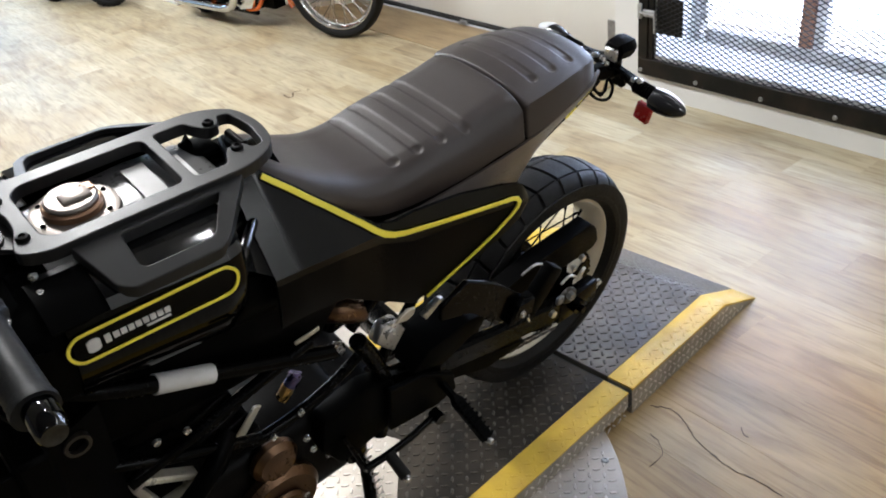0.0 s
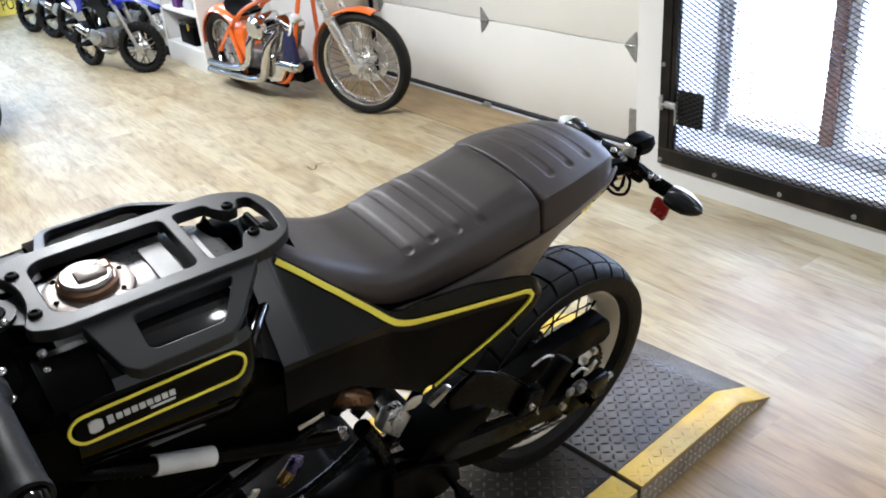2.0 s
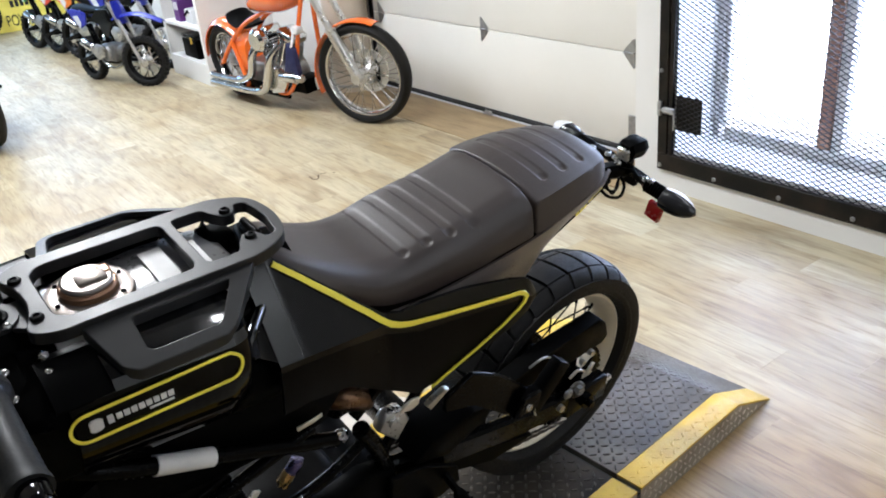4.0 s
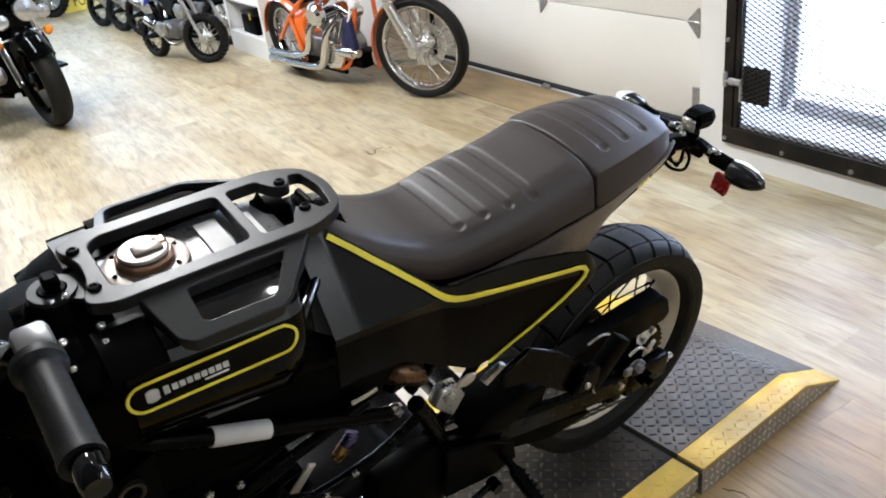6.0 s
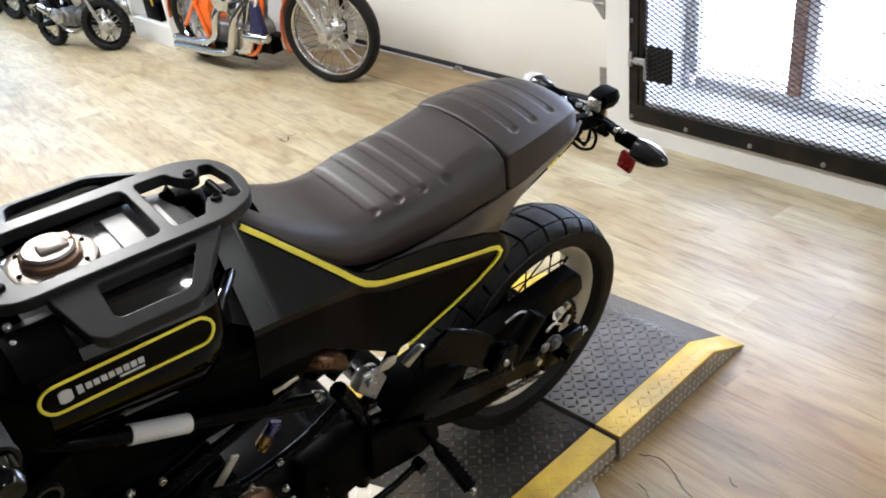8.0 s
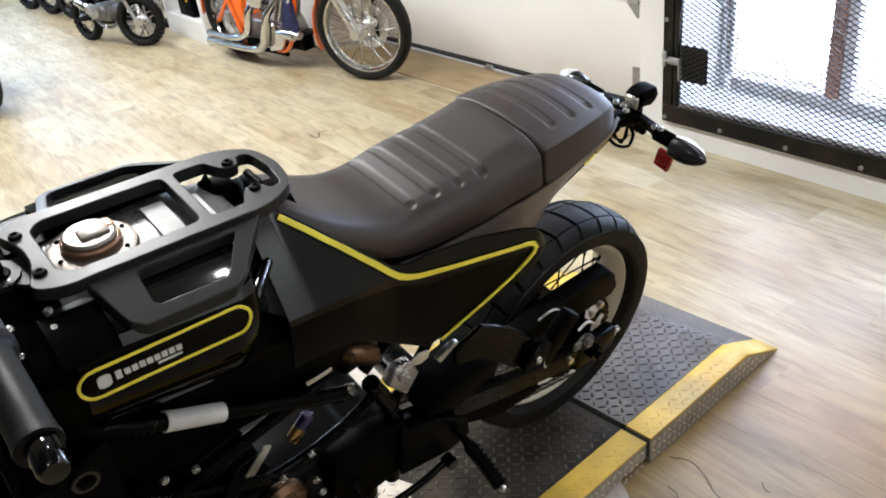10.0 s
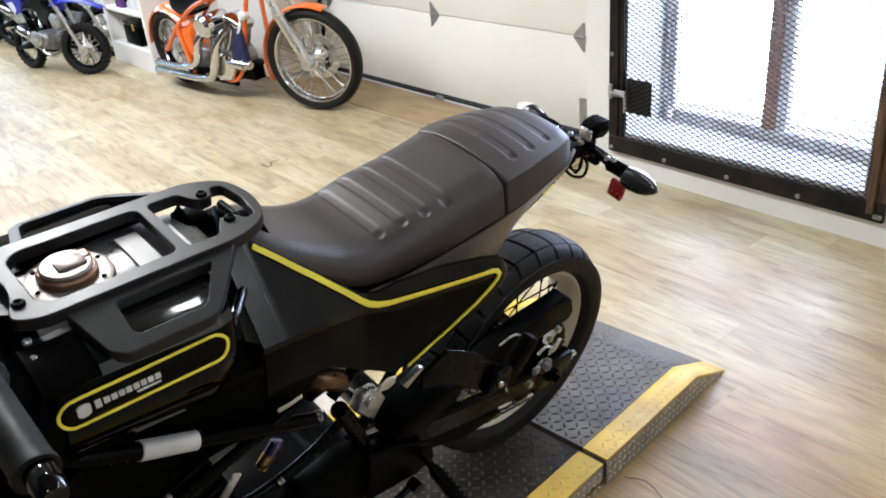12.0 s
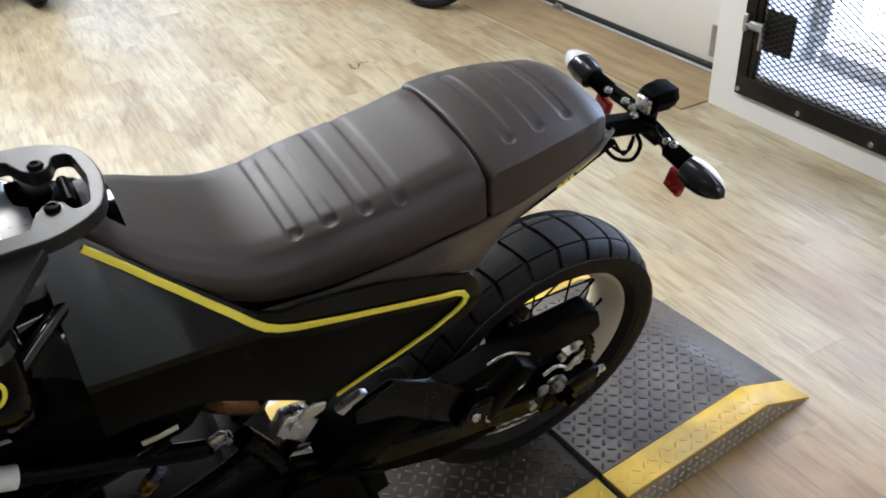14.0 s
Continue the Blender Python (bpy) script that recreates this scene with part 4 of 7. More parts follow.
# black base recessed under the seat to draw its shadow gap
part("seat_base", loft([[(x, f * (smooth_interp(x, SX, SWID) - 0.017), z) for f, z in ((-1, smooth_interp(x, SX, SLOW) + 0.004), (-0.97, smooth_interp(x, SX, SLOW) - 0.026), (0.97, smooth_interp(x, SX, SLOW) - 0.026), (1, smooth_interp(x, SX, SLOW) + 0.004))] for x in np.linspace(0.56, 1.27, 60)]), M_MATT, bike, "black base set in to draw the shadow gap under the seat")
part("seat_strap", loft([[(x, 0.93 * smooth_interp(x, SX, SWID) * math.cos(t), 0.872 + 0.03 * math.sin(t)) for t in np.linspace(0, 2 * math.pi, 20, endpoint=False)] for x in (1.016, 1.034)]), M_MATT, bike)

# tail unit under the seat: bronze-grey flank that falls to the wheel, side by side
for s in (-1, 1):
    tx = [0.70, 0.80, 0.90, 0.98, 1.04, 1.075, 1.12, 1.18, 1.24, 1.282]
    tz1 = [0.806, 0.806, 0.816, 0.828, 0.838, 0.843, 0.849, 0.856, 0.862, 0.862]
    tz0 = [0.790, 0.770, 0.765, 0.750, 0.712, 0.760, 0.790, 0.812, 0.834, 0.852]
    yt = [0.112, 0.122, 0.126, 0.130, 0.130, 0.128, 0.122, 0.112, 0.098, 0.074]
    yb = [0.118, 0.126, 0.128, 0.120, 0.100, 0.098, 0.094, 0.088, 0.080, 0.064]
    grid = []
    for i in range(61):
        x = 0.70 + 0.582 * i / 60
        za, zb, ya, yb_ = (glide(x, tx, q) for q in (tz1, tz0, yt, yb))
        grid.append([(x, s * (ya + (yb_ - ya) * j / 6 + 0.006 * math.sin(math.pi * j / 6)), za + (zb - za) * j / 6) for j in range(7)])
    part("tail_flank", shell(grid, (0, -s, 0), 0.005), M_BRONZE, bike, "bronze-grey plastic tail flank", smooth=50)
part("inner_fender", sweep(curve_points([(0.86, 0, 0.60), (0.95, 0, 0.68), (1.08, 0, 0.735), (1.20, 0, 0.79), (1.29, 0, 0.835)], 5), bar_section(0.15, 0.012, 0.3), up=(-0.5, 0, 1)), M_MATT, bike)
# small model mark along the flank's lower edge: yellow bars
for k, (a, b) in enumerate(((0.0, 0.009), (0.012, 0.020), (0.023, 0.030), (0.036, 0.080))):
    ends = []
    for x in (1.165 + a, 1.165 + b):
        z = 0.818 + (x - 1.165) * 0.33
        za, zb, ya, yb_ = (glide(x, tx, q) for q in (tz1, tz0, yt, yb))
        j = (za - z) / (za - zb)
        ends.append((x, -(ya + (yb_ - ya) * j + 0.006 * math.sin(math.pi * j)) - 0.0012, z))
    part("model_mark", sweep(ends, bar_section(0.0016, 0.012 if k < 3 else 0.0045), up=(0, 0, 1)), M_NEON, bike)

# side panels: an upper facet that leans in, a crease, and the gloss flank under it
QX = [0.450, 0.547, 0.62, 0.70, 0.73, 0.76, 0.85, 0.94, 0.985, 1.004]
QT = [(0.052, 0.986), (0.066, 0.966), (0.097, 0.901), (0.131, 0.829), (0.139, 0.822), (0.144, 0.828), (0.156, 0.826), (0.172, 0.815), (0.175, 0.800), (0.174, 0.771)]
QC = [(0.158, 0.852), (0.160, 0.846), (0.155, 0.834), (0.139, 0.812), (0.144, 0.802), (0.150, 0.796), (0.165, 0.791), (0.181, 0.781), (0.183, 0.771), (0.179, 0.761)]
QB = [(0.160, 0.756), (0.160, 0.757), (0.155, 0.740), (0.147, 0.677), (0.145, 0.654), (0.146, 0.632), (0.156, 0.653), (0.175, 0.703), (0.180, 0.731), (0.176, 0.750)]
QX = [x - 0.008 * max(0.0, (x - 0.85) / 0.11) for x in QX]


def panel_side(x):
    y1, z1 = glide(x, QX, [q[0] for q in QT]), glide(x, QX, [q[1] for q in QT])
    y2, z2 = glide(x, QX, [q[0] for q in QC]), glide(x, QX, [q[1] for q in QC])
    y3, z3 = glide(x, QX, [q[0] for q in QB]), glide(x, QX, [q[1] for q in QB])
    up = [(y1 + (y2 - y1) * k / 8, z1 + (z2 - z1) * k / 8) for k in range(9)]
    dn = [(y2 + (y3 - y2) * k / 8 + 0.0015 * math.sin(math.pi * k / 8), z2 + (z3 - z2) * k / 8) for k in range(1, 9)]
    return up + dn


for s in (-1, 1):
    grid = [[(x, s * y, z - (0.022 if s > 0 and z > 0.80 else 0.0)) for y, z in panel_side(x)] for x in np.linspace(0.506, QX[-1], 68)]
    part("side_panel", shell([r[:10] for r in grid], (0, -s, 0), 0.006), M_SATIN, bike, "satin black side panel", smooth=28)
    part("lower_panel", shell([r[9:] for r in grid], (0, -s, 0), 0.006), M_FLANK, bike, "matt black lower side panel", smooth=28)

# tank shroud with the rounded rear edge
TX = [0.185, 0.21, 0.25, 0.35, 0.435, 0.455, 0.466, 0.470]
TY = [0.150, 0.162, 0.1665, 0.1745, 0.182, 0.178, 0.166, 0.146]


def shroud_side(x):
    y = glide(x, TX, TY)
    edge = glide(x, [0.43, 0.47], [0.0, 0.03])
    pts = [(0.075, 0.962), (y * 0.72, 0.962), (y - 0.012, 0.952), (y - 0.004, 0.940), (y, 0.915), (y, 0.890), (y - 0.004, 0.870), (y - 0.014, 0.835), (y - 0.034 - edge * 0.3, 0.795), (y - 0.075, 0.775)]
    return pts


for s in (-1, 1):
    grid = [[(x, s * y, z) for y, z in shroud_side(x)] for x in np.linspace(TX[0], TX[-1], 44)]
    nose = [r for r in grid if r[0][0] <= 0.243]
    face = [r for r in grid if r[0][0] >= 0.237]
    part("tank_shroud", shell([r[3:] for r in face], (0, -s, 0), 0.006), M_GLOSS, bike, "gloss black tank shroud", smooth=35)
    part("shroud_top", shell([r[:4] for r in face if r[0][0] > 0.285], (0, -s, 0), 0.006), M_TOPGLOSS, bike, smooth=35)
    part("shroud_nose", shell([[(x, y, z - 0.012) for x, y, z in r[:3]] + [r[3]] for r in face if r[0][0] <= 0.292], (0, -s, 0), 0.006), M_SHADE, bike, smooth=35)
    # front rows in matt black so the recess stays dark
    part("shroud_front", shell([[(x, y * 0.96, z - glide(x, [0.185, 0.24], [0.035, 0.015]) * (z > 0.93)) for x, y, z in r] for r in nose], (0, -s, 0), 0.006), M_MATT, bike, smooth=35)
    # the rounded rear shoulder, leaning in towards the tank top; shaped to catch the window's highlight
    ridge = curve_points([(0.449, s * 0.172, 0.912), (0.458, s * 0.163, 0.914), (0.490, s * 0.127, 0.914), (0.524, s * 0.089, 0.911), (0.538, s * 0.072, 0.909)], 6)
    part("shroud_edge", tube(ridge, 0.0085, 24, scale=[0.5 + 0.5 * math.sin(math.pi * (k + 2) / (len(ridge) + 3)) for k in range(len(ridge))]), M_TOPGLOSS, bike, smooth=60)
    # the shroud's tail, drawn in from that shoulder to the side panel
    pan = panel_side(0.512)
    face = []
    for k in range(9):
        q, (y, z) = ridge[int((len(ridge) - 1) * k / 8)], pan[8 - k]
        a, b = Vector((q[0], q[1], q[2])), Vector((0.512, s * (y - 0.004), z))
        face.append([tuple(a.lerp(b, t / 6) + Vector((0, -s * 0.010, -0.004)) * math.sin(math.pi * t / 6)) for t in range(7)])
    part("shroud_tail", shell(face, (0, -s, 0), 0.004), M_GLOSS, bike, smooth=50)
    # long oval outline with a plain emblem and a name bar
    if s < 0:
        ring = []
        for k in range(40):
            t = 2 * math.pi * k / 40
            c_, s_ = math.cos(t), math.sin(t)
            x = 0.337 + 0.084 * (1 if c_ > 0 else -1) * min(1.0, abs(c_) * 6) + 0.0215 * c_
            z = 0.9100 + 0.0212 * max(-1.0, min(1.0, s_ * 1.02)) + (x - 0.337) * 0.055
            ring.append((x, -glide(x, TX, TY) - 0.0018 + (0.004 if z > 0.93 else 0.0) * (z - 0.93) / 0.01, z))
        part("oval_trim", sweep(ring, bar_section(0.0042, 0.0022), closed=True, up=(0, -1, 0)), M_NEON, bike, "neon yellow oval outline")
        yv = lambda x: -glide(x, TX, TY) - 0.0012
        part("emblem", prism([(0.2525, 0.8975), (0.257, 0.8945), (0.264, 0.8945), (0.2685, 0.8975), (0.2685, 0.911), (0.264, 0.914), (0.257, 0.914), (0.2525, 0.911)], yv(0.260) - 0.0006, yv(0.260) + 0.003, 0.0004), M_TEXTBAR, bike, "plain pale emblem")
        for k in range(9):
            xa = 0.2735 + k * 0.0089 + (0.0012 if k else 0)
            part("name_bar", sweep([(xa, yv(xa), 0.9065 + 0.0005 * k), (xa + 0.0070, yv(xa + 0.0070), 0.9068 + 0.0005 * k)], bar_section(0.0016, 0.0125 if k == 0 else 0.0088, 0.1), up=(0, 0, 1)), M_TEXTBAR, bike, "pale name bar")
        part("name_bar", sweep([(0.322, yv(0.322), 0.8995), (0.352, yv(0.352), 0.901)], bar_section(0.0014, 0.003, 0.1), up=(0, 0, 1)), M_TEXTBAR, bike)

# neon stripe round the side panel
ST = [(0.549, 0.957), (0.582, 0.928), (0.605, 0.9065), (0.6268, 0.887), (0.650, 0.865), (0.6722, 0.8445), (0.692, 0.8245), (0.7065, 0.8125), (0.722, 0.8055), (0.741, 0.801), (0.80, 0.796),
      (0.885, 0.791), (0.925, 0.789), (0.945, 0.787), (0.9565, 0.7825), (0.961, 0.775), (0.957, 0.765), (0.945, 0.753), (0.917, 0.7265), (0.871, 0.6885), (0.83, 0.662), (0.787, 0.6365)]
SWD = [0.70, 0.71, 0.73, 0.74, 0.76, 0.78, 0.82, 0.84, 0.78, 0.70, 0.58, 0.54, 0.54, 0.62, 0.70, 0.70, 0.58, 0.48, 0.40, 0.36, 0.34, 0.32]


def panel_y(x, z):
    """How far out the side panel lies at a place on it."""
    pts = panel_side(x)
    return float(np.interp(-z, [-q[1] for q in pts], [q[0] for q in pts]))


ST = [(x, -panel_y(x, z) - 0.0028, z) for x, z in ST]
SUP = [(-0.2, -0.75, 0.6)] * 6 + [(-0.1, -0.85, 0.45), (0, -0.95, 0.3), (0, -1, 0.2), (0, -1, 0.15)] + [(0, -1, 0.05)] * 12
part("stripe", moved(sweep(ST, bar_section(0.0125, 0.0035), up=SUP, scale=SWD), Matrix.Translation((0, -0.0012, 0.0006))), M_NEON, bike, "neon yellow stripe")

# tank top and luggage rack
part("tank_top", loft([[(x, w * c, 0.945 + h * (1 - c * c)) for c in np.linspace(-1, 1, 13)] + [(x, w * 0.9, 0.90), (x, -w * 0.9, 0.90)] for x, w, h in ((0.262, 0.066, 0.008), (0.285, 0.082, 0.015), (0.42, 0.098, 0.019), (0.50, 0.094, 0.016), (0.516, 0.080, 0.008))]), M_TANK, bike, "silver painted tank top")
part("tank_body", loft([[(x, w * math.cos(t), 0.86 + 0.09 * math.sin(t)) for t in np.linspace(0, 2 * math.pi, 20, endpoint=False)] for x, w in ((0.16, 0.10), (0.25, 0.13), (0.40, 0.14), (0.50, 0.125), (0.60, 0.085))]), M_GLOSS, bike)


def rounded(poly, r, n=5):
    """A polygon with its corners rounded."""
    out, m = [], len(poly)
    for i in range(m):
        a, b, c = Vector(poly[i - 1]), Vector(poly[i]), Vector(poly[(i + 1) % m])
        d1, d2 = (a - b), (c - b)
        k = min(r, d1.length * 0.45, d2.length * 0.45)
        p, q = b + d1.normalized() * k, b + d2.normalized() * k
        for t in np.linspace(0, 1, n):
            out.append(tuple((1 - t) ** 2 * p + 2 * t * (1 - t) * b + t * t * q))
    return out


def holed(outer, holes, z0, z1, bevel=0.0018):
    """A flat plate in x, y with openings through it."""
    bm = bmesh.new()
    edges = []
    for loop in [outer, *holes]:
        vs = [bm.verts.new((x, y, z1)) for x, y in loop]
        edges += [bm.edges.new((vs[k], vs[(k + 1) % len(vs)])) for k in range(len(vs))]
    bmesh.ops.triangle_fill(bm, use_beauty=True, use_dissolve=False, edges=edges)
    rim = [e for e in bm.edges if e.is_boundary]
    res = bmesh.ops.extrude_edge_only(bm, edges=rim)
    for v in res["geom"]:
        if isinstance(v, bmesh.types.BMVert):
            v.co.z = z0
    if bevel:
        bmesh.ops.bevel(bm, geom=rim, offset=bevel, segments=2, affect="EDGES", profile=0.5)
    return bm


outer = rounded([(0.231, -0.070), (0.262, -0.0885), (0.535, -0.0885), (0.585, -0.060), (0.597, 0.0), (0.585, 0.060), (0.535, 0.0885), (0.262, 0.0885), (0.231, 0.070), (0.250, 0.022), (0.250, -0.022)], 0.025)
front_hole = rounded([(0.270, -0.050), (0.285, -0.064), (0.448, -0.064), (0.448, 0.064), (0.285, 0.064), (0.270, 0.050)], 0.014)
rear_hole = rounded([(0.464, -0.064), (0.510, -0.064), (0.516, -0.048), (0.530, -0.028), (0.548, -0.030), (0.556, -0.052), (0.572, -0.048), (0.579, 0.0), (0.572, 0.048), (0.556, 0.052), (0.548, 0.030), (0.530, 0.028), (0.516, 0.048), (0.510, 0.064), (0.464, 0.064)], 0.010)
rack = part("tank_rack", holed(outer, [front_hole, rear_hole], 0.974, 0.991), M_RACK, bike, "graphite plastic tank rack", smooth=0)
for s in (-1, 1):
    part("rack_bolt", bolt((0.537, s * 0.0405, 0.991), 0.0085, "z", 0.005, 1), M_ENGINE, rack)
    part("rack_bolt", bolt((0.252, s * 0.046, 0.991), 0.0085, "z", 0.005, 1), M_ENGINE, rack)
    # side loops: open wings that droop outwards
    wing_o = rounded([(0.287, s * 0.084), (0.306, s * 0.158), (0.322, s * 0.172), (0.434, s * 0.174), (0.452, s * 0.162), (0.520, s * 0.084)], 0.006)
    wing_h = rounded([(0.344, s * 0.098), (0.342, s * 0.146), (0.348, s * 0.152), (0.432, s * 0.154), (0.440, s * 0.148), (0.476, s * 0.098)], 0.006)
    if s > 0:   # the far loop shows only its slim upper edges
        wing_h = rounded([(0.305, 0.091), (0.3185, 0.151), (0.328, 0.1625), (0.430, 0.1645), (0.4425, 0.155), (0.503, 0.091)], 0.006)
    wing = holed(wing_o, [wing_h], -0.016 if s < 0 else -0.024, 0.0)
    for v in wing.verts:
        v.co.z += 0.984 - (0.27 if s < 0 else 0.24) * (abs(v.co.y) - 0.084)
    part("side_loop", wing, M_RACK, rack, smooth=0)
# black filler added for the dark clutter in the rack's rear opening
part("wiring_tray", join(box(0.470, 0.576, -0.056, 0.066, 0.915, 0.944, 0.006), box(0.500, 0.545, 0.020, 0.066, 0.940, 0.958, 0.004, 2), tube(curve_points([(0.505, -0.055, 0.946), (0.535, -0.02, 0.960), (0.552, 0.03, 0.955), (0.565, 0.05, 0.946)], 6), 0.006, 8)), M_MATT, bike, "black clutter filling the rack's rear opening")
part("rack_hinge", join(box(0.546, 0.566, -0.018, 0.020, 0.955, 0.978, 0.004), plug(0.006, -0.02, 0.022, (0.556, 0, 0.978), 10)), M_ENGINE, rack)
part("label", box(0.406, 0.437, -0.034, 0.046, 0.9664, 0.9674), M_STICKER, bike, "white label with unreadable print")
part("label", box(0.466, 0.483, -0.034, 0.038, 0.9645, 0.9657), M_STICKER, bike, "white label")
cap = part("fuel_cap", lathe([(0.0, 0.962), (0.0555, 0.962), (0.0565, 0.966), (0.055, 0.971), (0.040, 0.9735), (0.037, 0.972), (0.0, 0.972)], 48, (0.326, 0, 0), "z", False), M_CAPSILVER, bike, "round metal fuel cap")
part("cap_ring", lathe([(0.0, 0.971), (0.0365, 0.971), (0.037, 0.980), (0.034, 0.983), (0.0, 0.983)], 40, (0.326, 0.002, 0), "z", False), M_CAPCOPPER, cap, "copper-toned ring")
part("cap_lid", join(lathe([(0.0, 0.982), (0.032, 0.982), (0.033, 0.986), (0.030, 0.989), (0.020, 0.9885), (0.0, 0.988)], 40, (0.326, 0.003, 0), "z", False), box(0.312, 0.350, -0.012, 0.012, 0.987, 0.993, 0.003, 2)), M_CAPSILVER, cap)
part("key_flap", box(0.342, 0.359, 0.000, 0.020, 0.981, 0.991, 0.003), M_CAPCOPPER, cap)
for k in range(6):
    a = k * math.pi / 3 + 0.3
    part("cap_screw", bolt((0.326 + 0.0455 * math.cos(a), 0.0455 * math.sin(a), 0.9725), 0.0035, "z", 0.0025, 1), M_BLKMETAL, cap)

# the rack stands a little to the left of the middle
for o in [q for q in bike.children_recursive if q.name.split(".")[0] in ("tank_rack", "rack_bolt", "side_loop", "rack_hinge", "label", "fuel_cap", "cap_ring", "cap_lid", "key_flap", "cap_screw", "tank_top")]:
    for v in o.data.vertices:
        y = v.co.y
        v.co.y = y if y < -0.0885 else y * 0.935 - 0.0057 if y < 0.0885 else y - 0.0115

# frame tubes, sticker, engine
for s in (-1, 1):
    y = s * 0.122
    for pts, r in (([(0.10, s * 0.06, 0.86), (0.25, y, 0.785), (0.411, y, 0.700), (0.587, y, 0.611), (0.612, y, 0.602)], 0.0130), ([(0.25, y, 0.575), (0.36, y, 0.600), (0.48, y, 0.632), (0.57, y, 0.655)], 0.010),
                   ([(0.22, s * 0.10, 0.62), (0.32, y, 0.578), (0.47, y, 0.495)], 0.0095), ([(0.44, y, 0.50), (0.53, y, 0.505), (0.617, y, 0.530), (0.68, y, 0.565)], 0.0095), ([(0.66, y, 0.59), (0.70, y, 0.50), (0.72, y, 0.40), (0.70, y, 0.30)], 0.016),
                   ([(0.66, s * 0.10, 0.60), (0.80, s * 0.095, 0.70), (0.95, s * 0.085, 0.78), (1.20, s * 0.06, 0.84)], 0.011), ([(0.72, s * 0.10, 0.47), (0.80, s * 0.10, 0.58), (0.93, s * 0.09, 0.75)], 0.010)):
        part("frame_tube", tube(curve_points(pts, 4), r, 12), M_BLKMETAL, bike)
main = [p for p in curve_points([(0.10, -0.06, 0.86), (0.25, -0.122, 0.785), (0.411, -0.122, 0.700), (0.587, -0.122, 0.611), (0.66, -0.122, 0.585)], 24) if 0.316 < p.x < 0.404]
part("frame_label", tube(main, 0.0146, 24), M_STICKER, bike, "white paper label wrapped round the frame tube")
# black filler added so bright floor does not show past the engine
part("lower_cowl", prism([(0.06, 0.60), (0.085, 0.38), (0.16, 0.26), (0.33, 0.26), (0.42, 0.46), (0.34, 0.60)], -0.096, 0.096, 0.012, 2), M_MATT, bike)
part("engine", join(box(0.30, 0.66, -0.105, 0.105, 0.22, 0.44, 0.03, 3), moved(box(-0.075, 0.075, -0.085, 0.085, -0.02, 0.20, 0.015, 2), pose(0.40, 0, 0.44, 0, -18, 0)), box(0.60, 0.74, -0.10, 0.10, 0.26, 0.42, 0.03, 3)), M_ENGINE, bike, "dark cast engine")
for k in range(6):
    part("cylinder_fin", moved(box(-0.085, 0.085, -0.095, 0.095, 0.02 + k * 0.026, 0.026 + k * 0.026, 0.002), pose(0.40, 0, 0.44, 0, -18, 0)), M_ENGINE, bike)
part("engine_cover", join(plug(0.082, -0.138, -0.10, (0.472, 0, 0.305), 40, bevel=0.012), plug(0.040, -0.150, -0.136, (0.472, 0, 0.305), 32, bevel=0.006)), M_COVER, bike, "bronze alternator cover")
part("engine_cover", plug(0.044, -0.132, -0.10, (0.478, 0, 0.415), 32, bevel=0.010), M_COVER, bike, "small bronze cover")
part("sprocket_cover", join(prism([(0.57, 0.46), (0.66, 0.48), (0.72, 0.46), (0.74, 0.40), (0.71, 0.33), (0.60, 0.31), (0.56, 0.38)], -0.142, -0.098, 0.01, 2)), M_MATT, bike)
for x, z in ((0.475, 0.502), (0.535, 0.445), (0.545, 0.405), (0.530, 0.520), (0.395, 0.395), (0.520, 0.29), (0.40, 0.29), (0.345, 0.635), (0.30, 0.648), (0.575, 0.36), (0.70, 0.44), (0.685, 0.36)):
    part("case_bolt", bolt((x, -0.134, z), 0.0068, "y", 0.006), M_SCREW, bike)
part("header_pipe", tube(curve_points([(0.30, -0.03, 0.55), (0.22, -0.05, 0.50), (0.20, -0.06, 0.38), (0.26, -0.06, 0.22), (0.40, -0.05, 0.17), (0.60, 0.02, 0.16), (0.75, 0.09, 0.20)], 6), 0.021, 14), M_COVER, bike)
part("radiator", box(0.13, 0.175, -0.155, 0.155, 0.50, 0.76, 0.006), M_MATT, bike)
part("radiator_hose", tube(curve_points([(0.175, -0.12, 0.56), (0.24, -0.145, 0.475), (0.31, -0.145, 0.485), (0.375, -0.135, 0.53), (0.41, -0.11, 0.545)], 6), 0.016, 14), M_MATT, bike)
pts = [(0.257, 0.552), (0.270, 0.560), (0.343, 0.505), (0.328, 0.474), (0.284, 0.473)]
ring = [(x, -0.112, z) for x, z in pts]
part("engine_mount", sweep([Vector(p) for p in ring], bar_section(0.013, 0.022, 0.2), closed=True, up=(0, -1, 0)), M_PALE, bike, "pale cast triangular mount")
part("shock", join(tube([(0.82, 0.03, 0.70), (0.70, 0.03, 0.47)], 0.016, 14), tube([(0.815 - 0.0105 * k / 10 + 0.022 * 0, 0.03, 0.69) for k in (0, 1)], 0.02, 8)), M_BLKMETAL, bike)
coil = [Vector((0.80 - 0.085 * t, 0.03, 0.67 - 0.165 * t)) + Vector((0.028 * math.cos(t * 44), 0.028 * math.sin(t * 44), 0)) for t in np.linspace(0, 1, 90)]
part("shock_spring", tube(coil, 0.0045, 6), M_STICKER, bike, "pale coil spring")
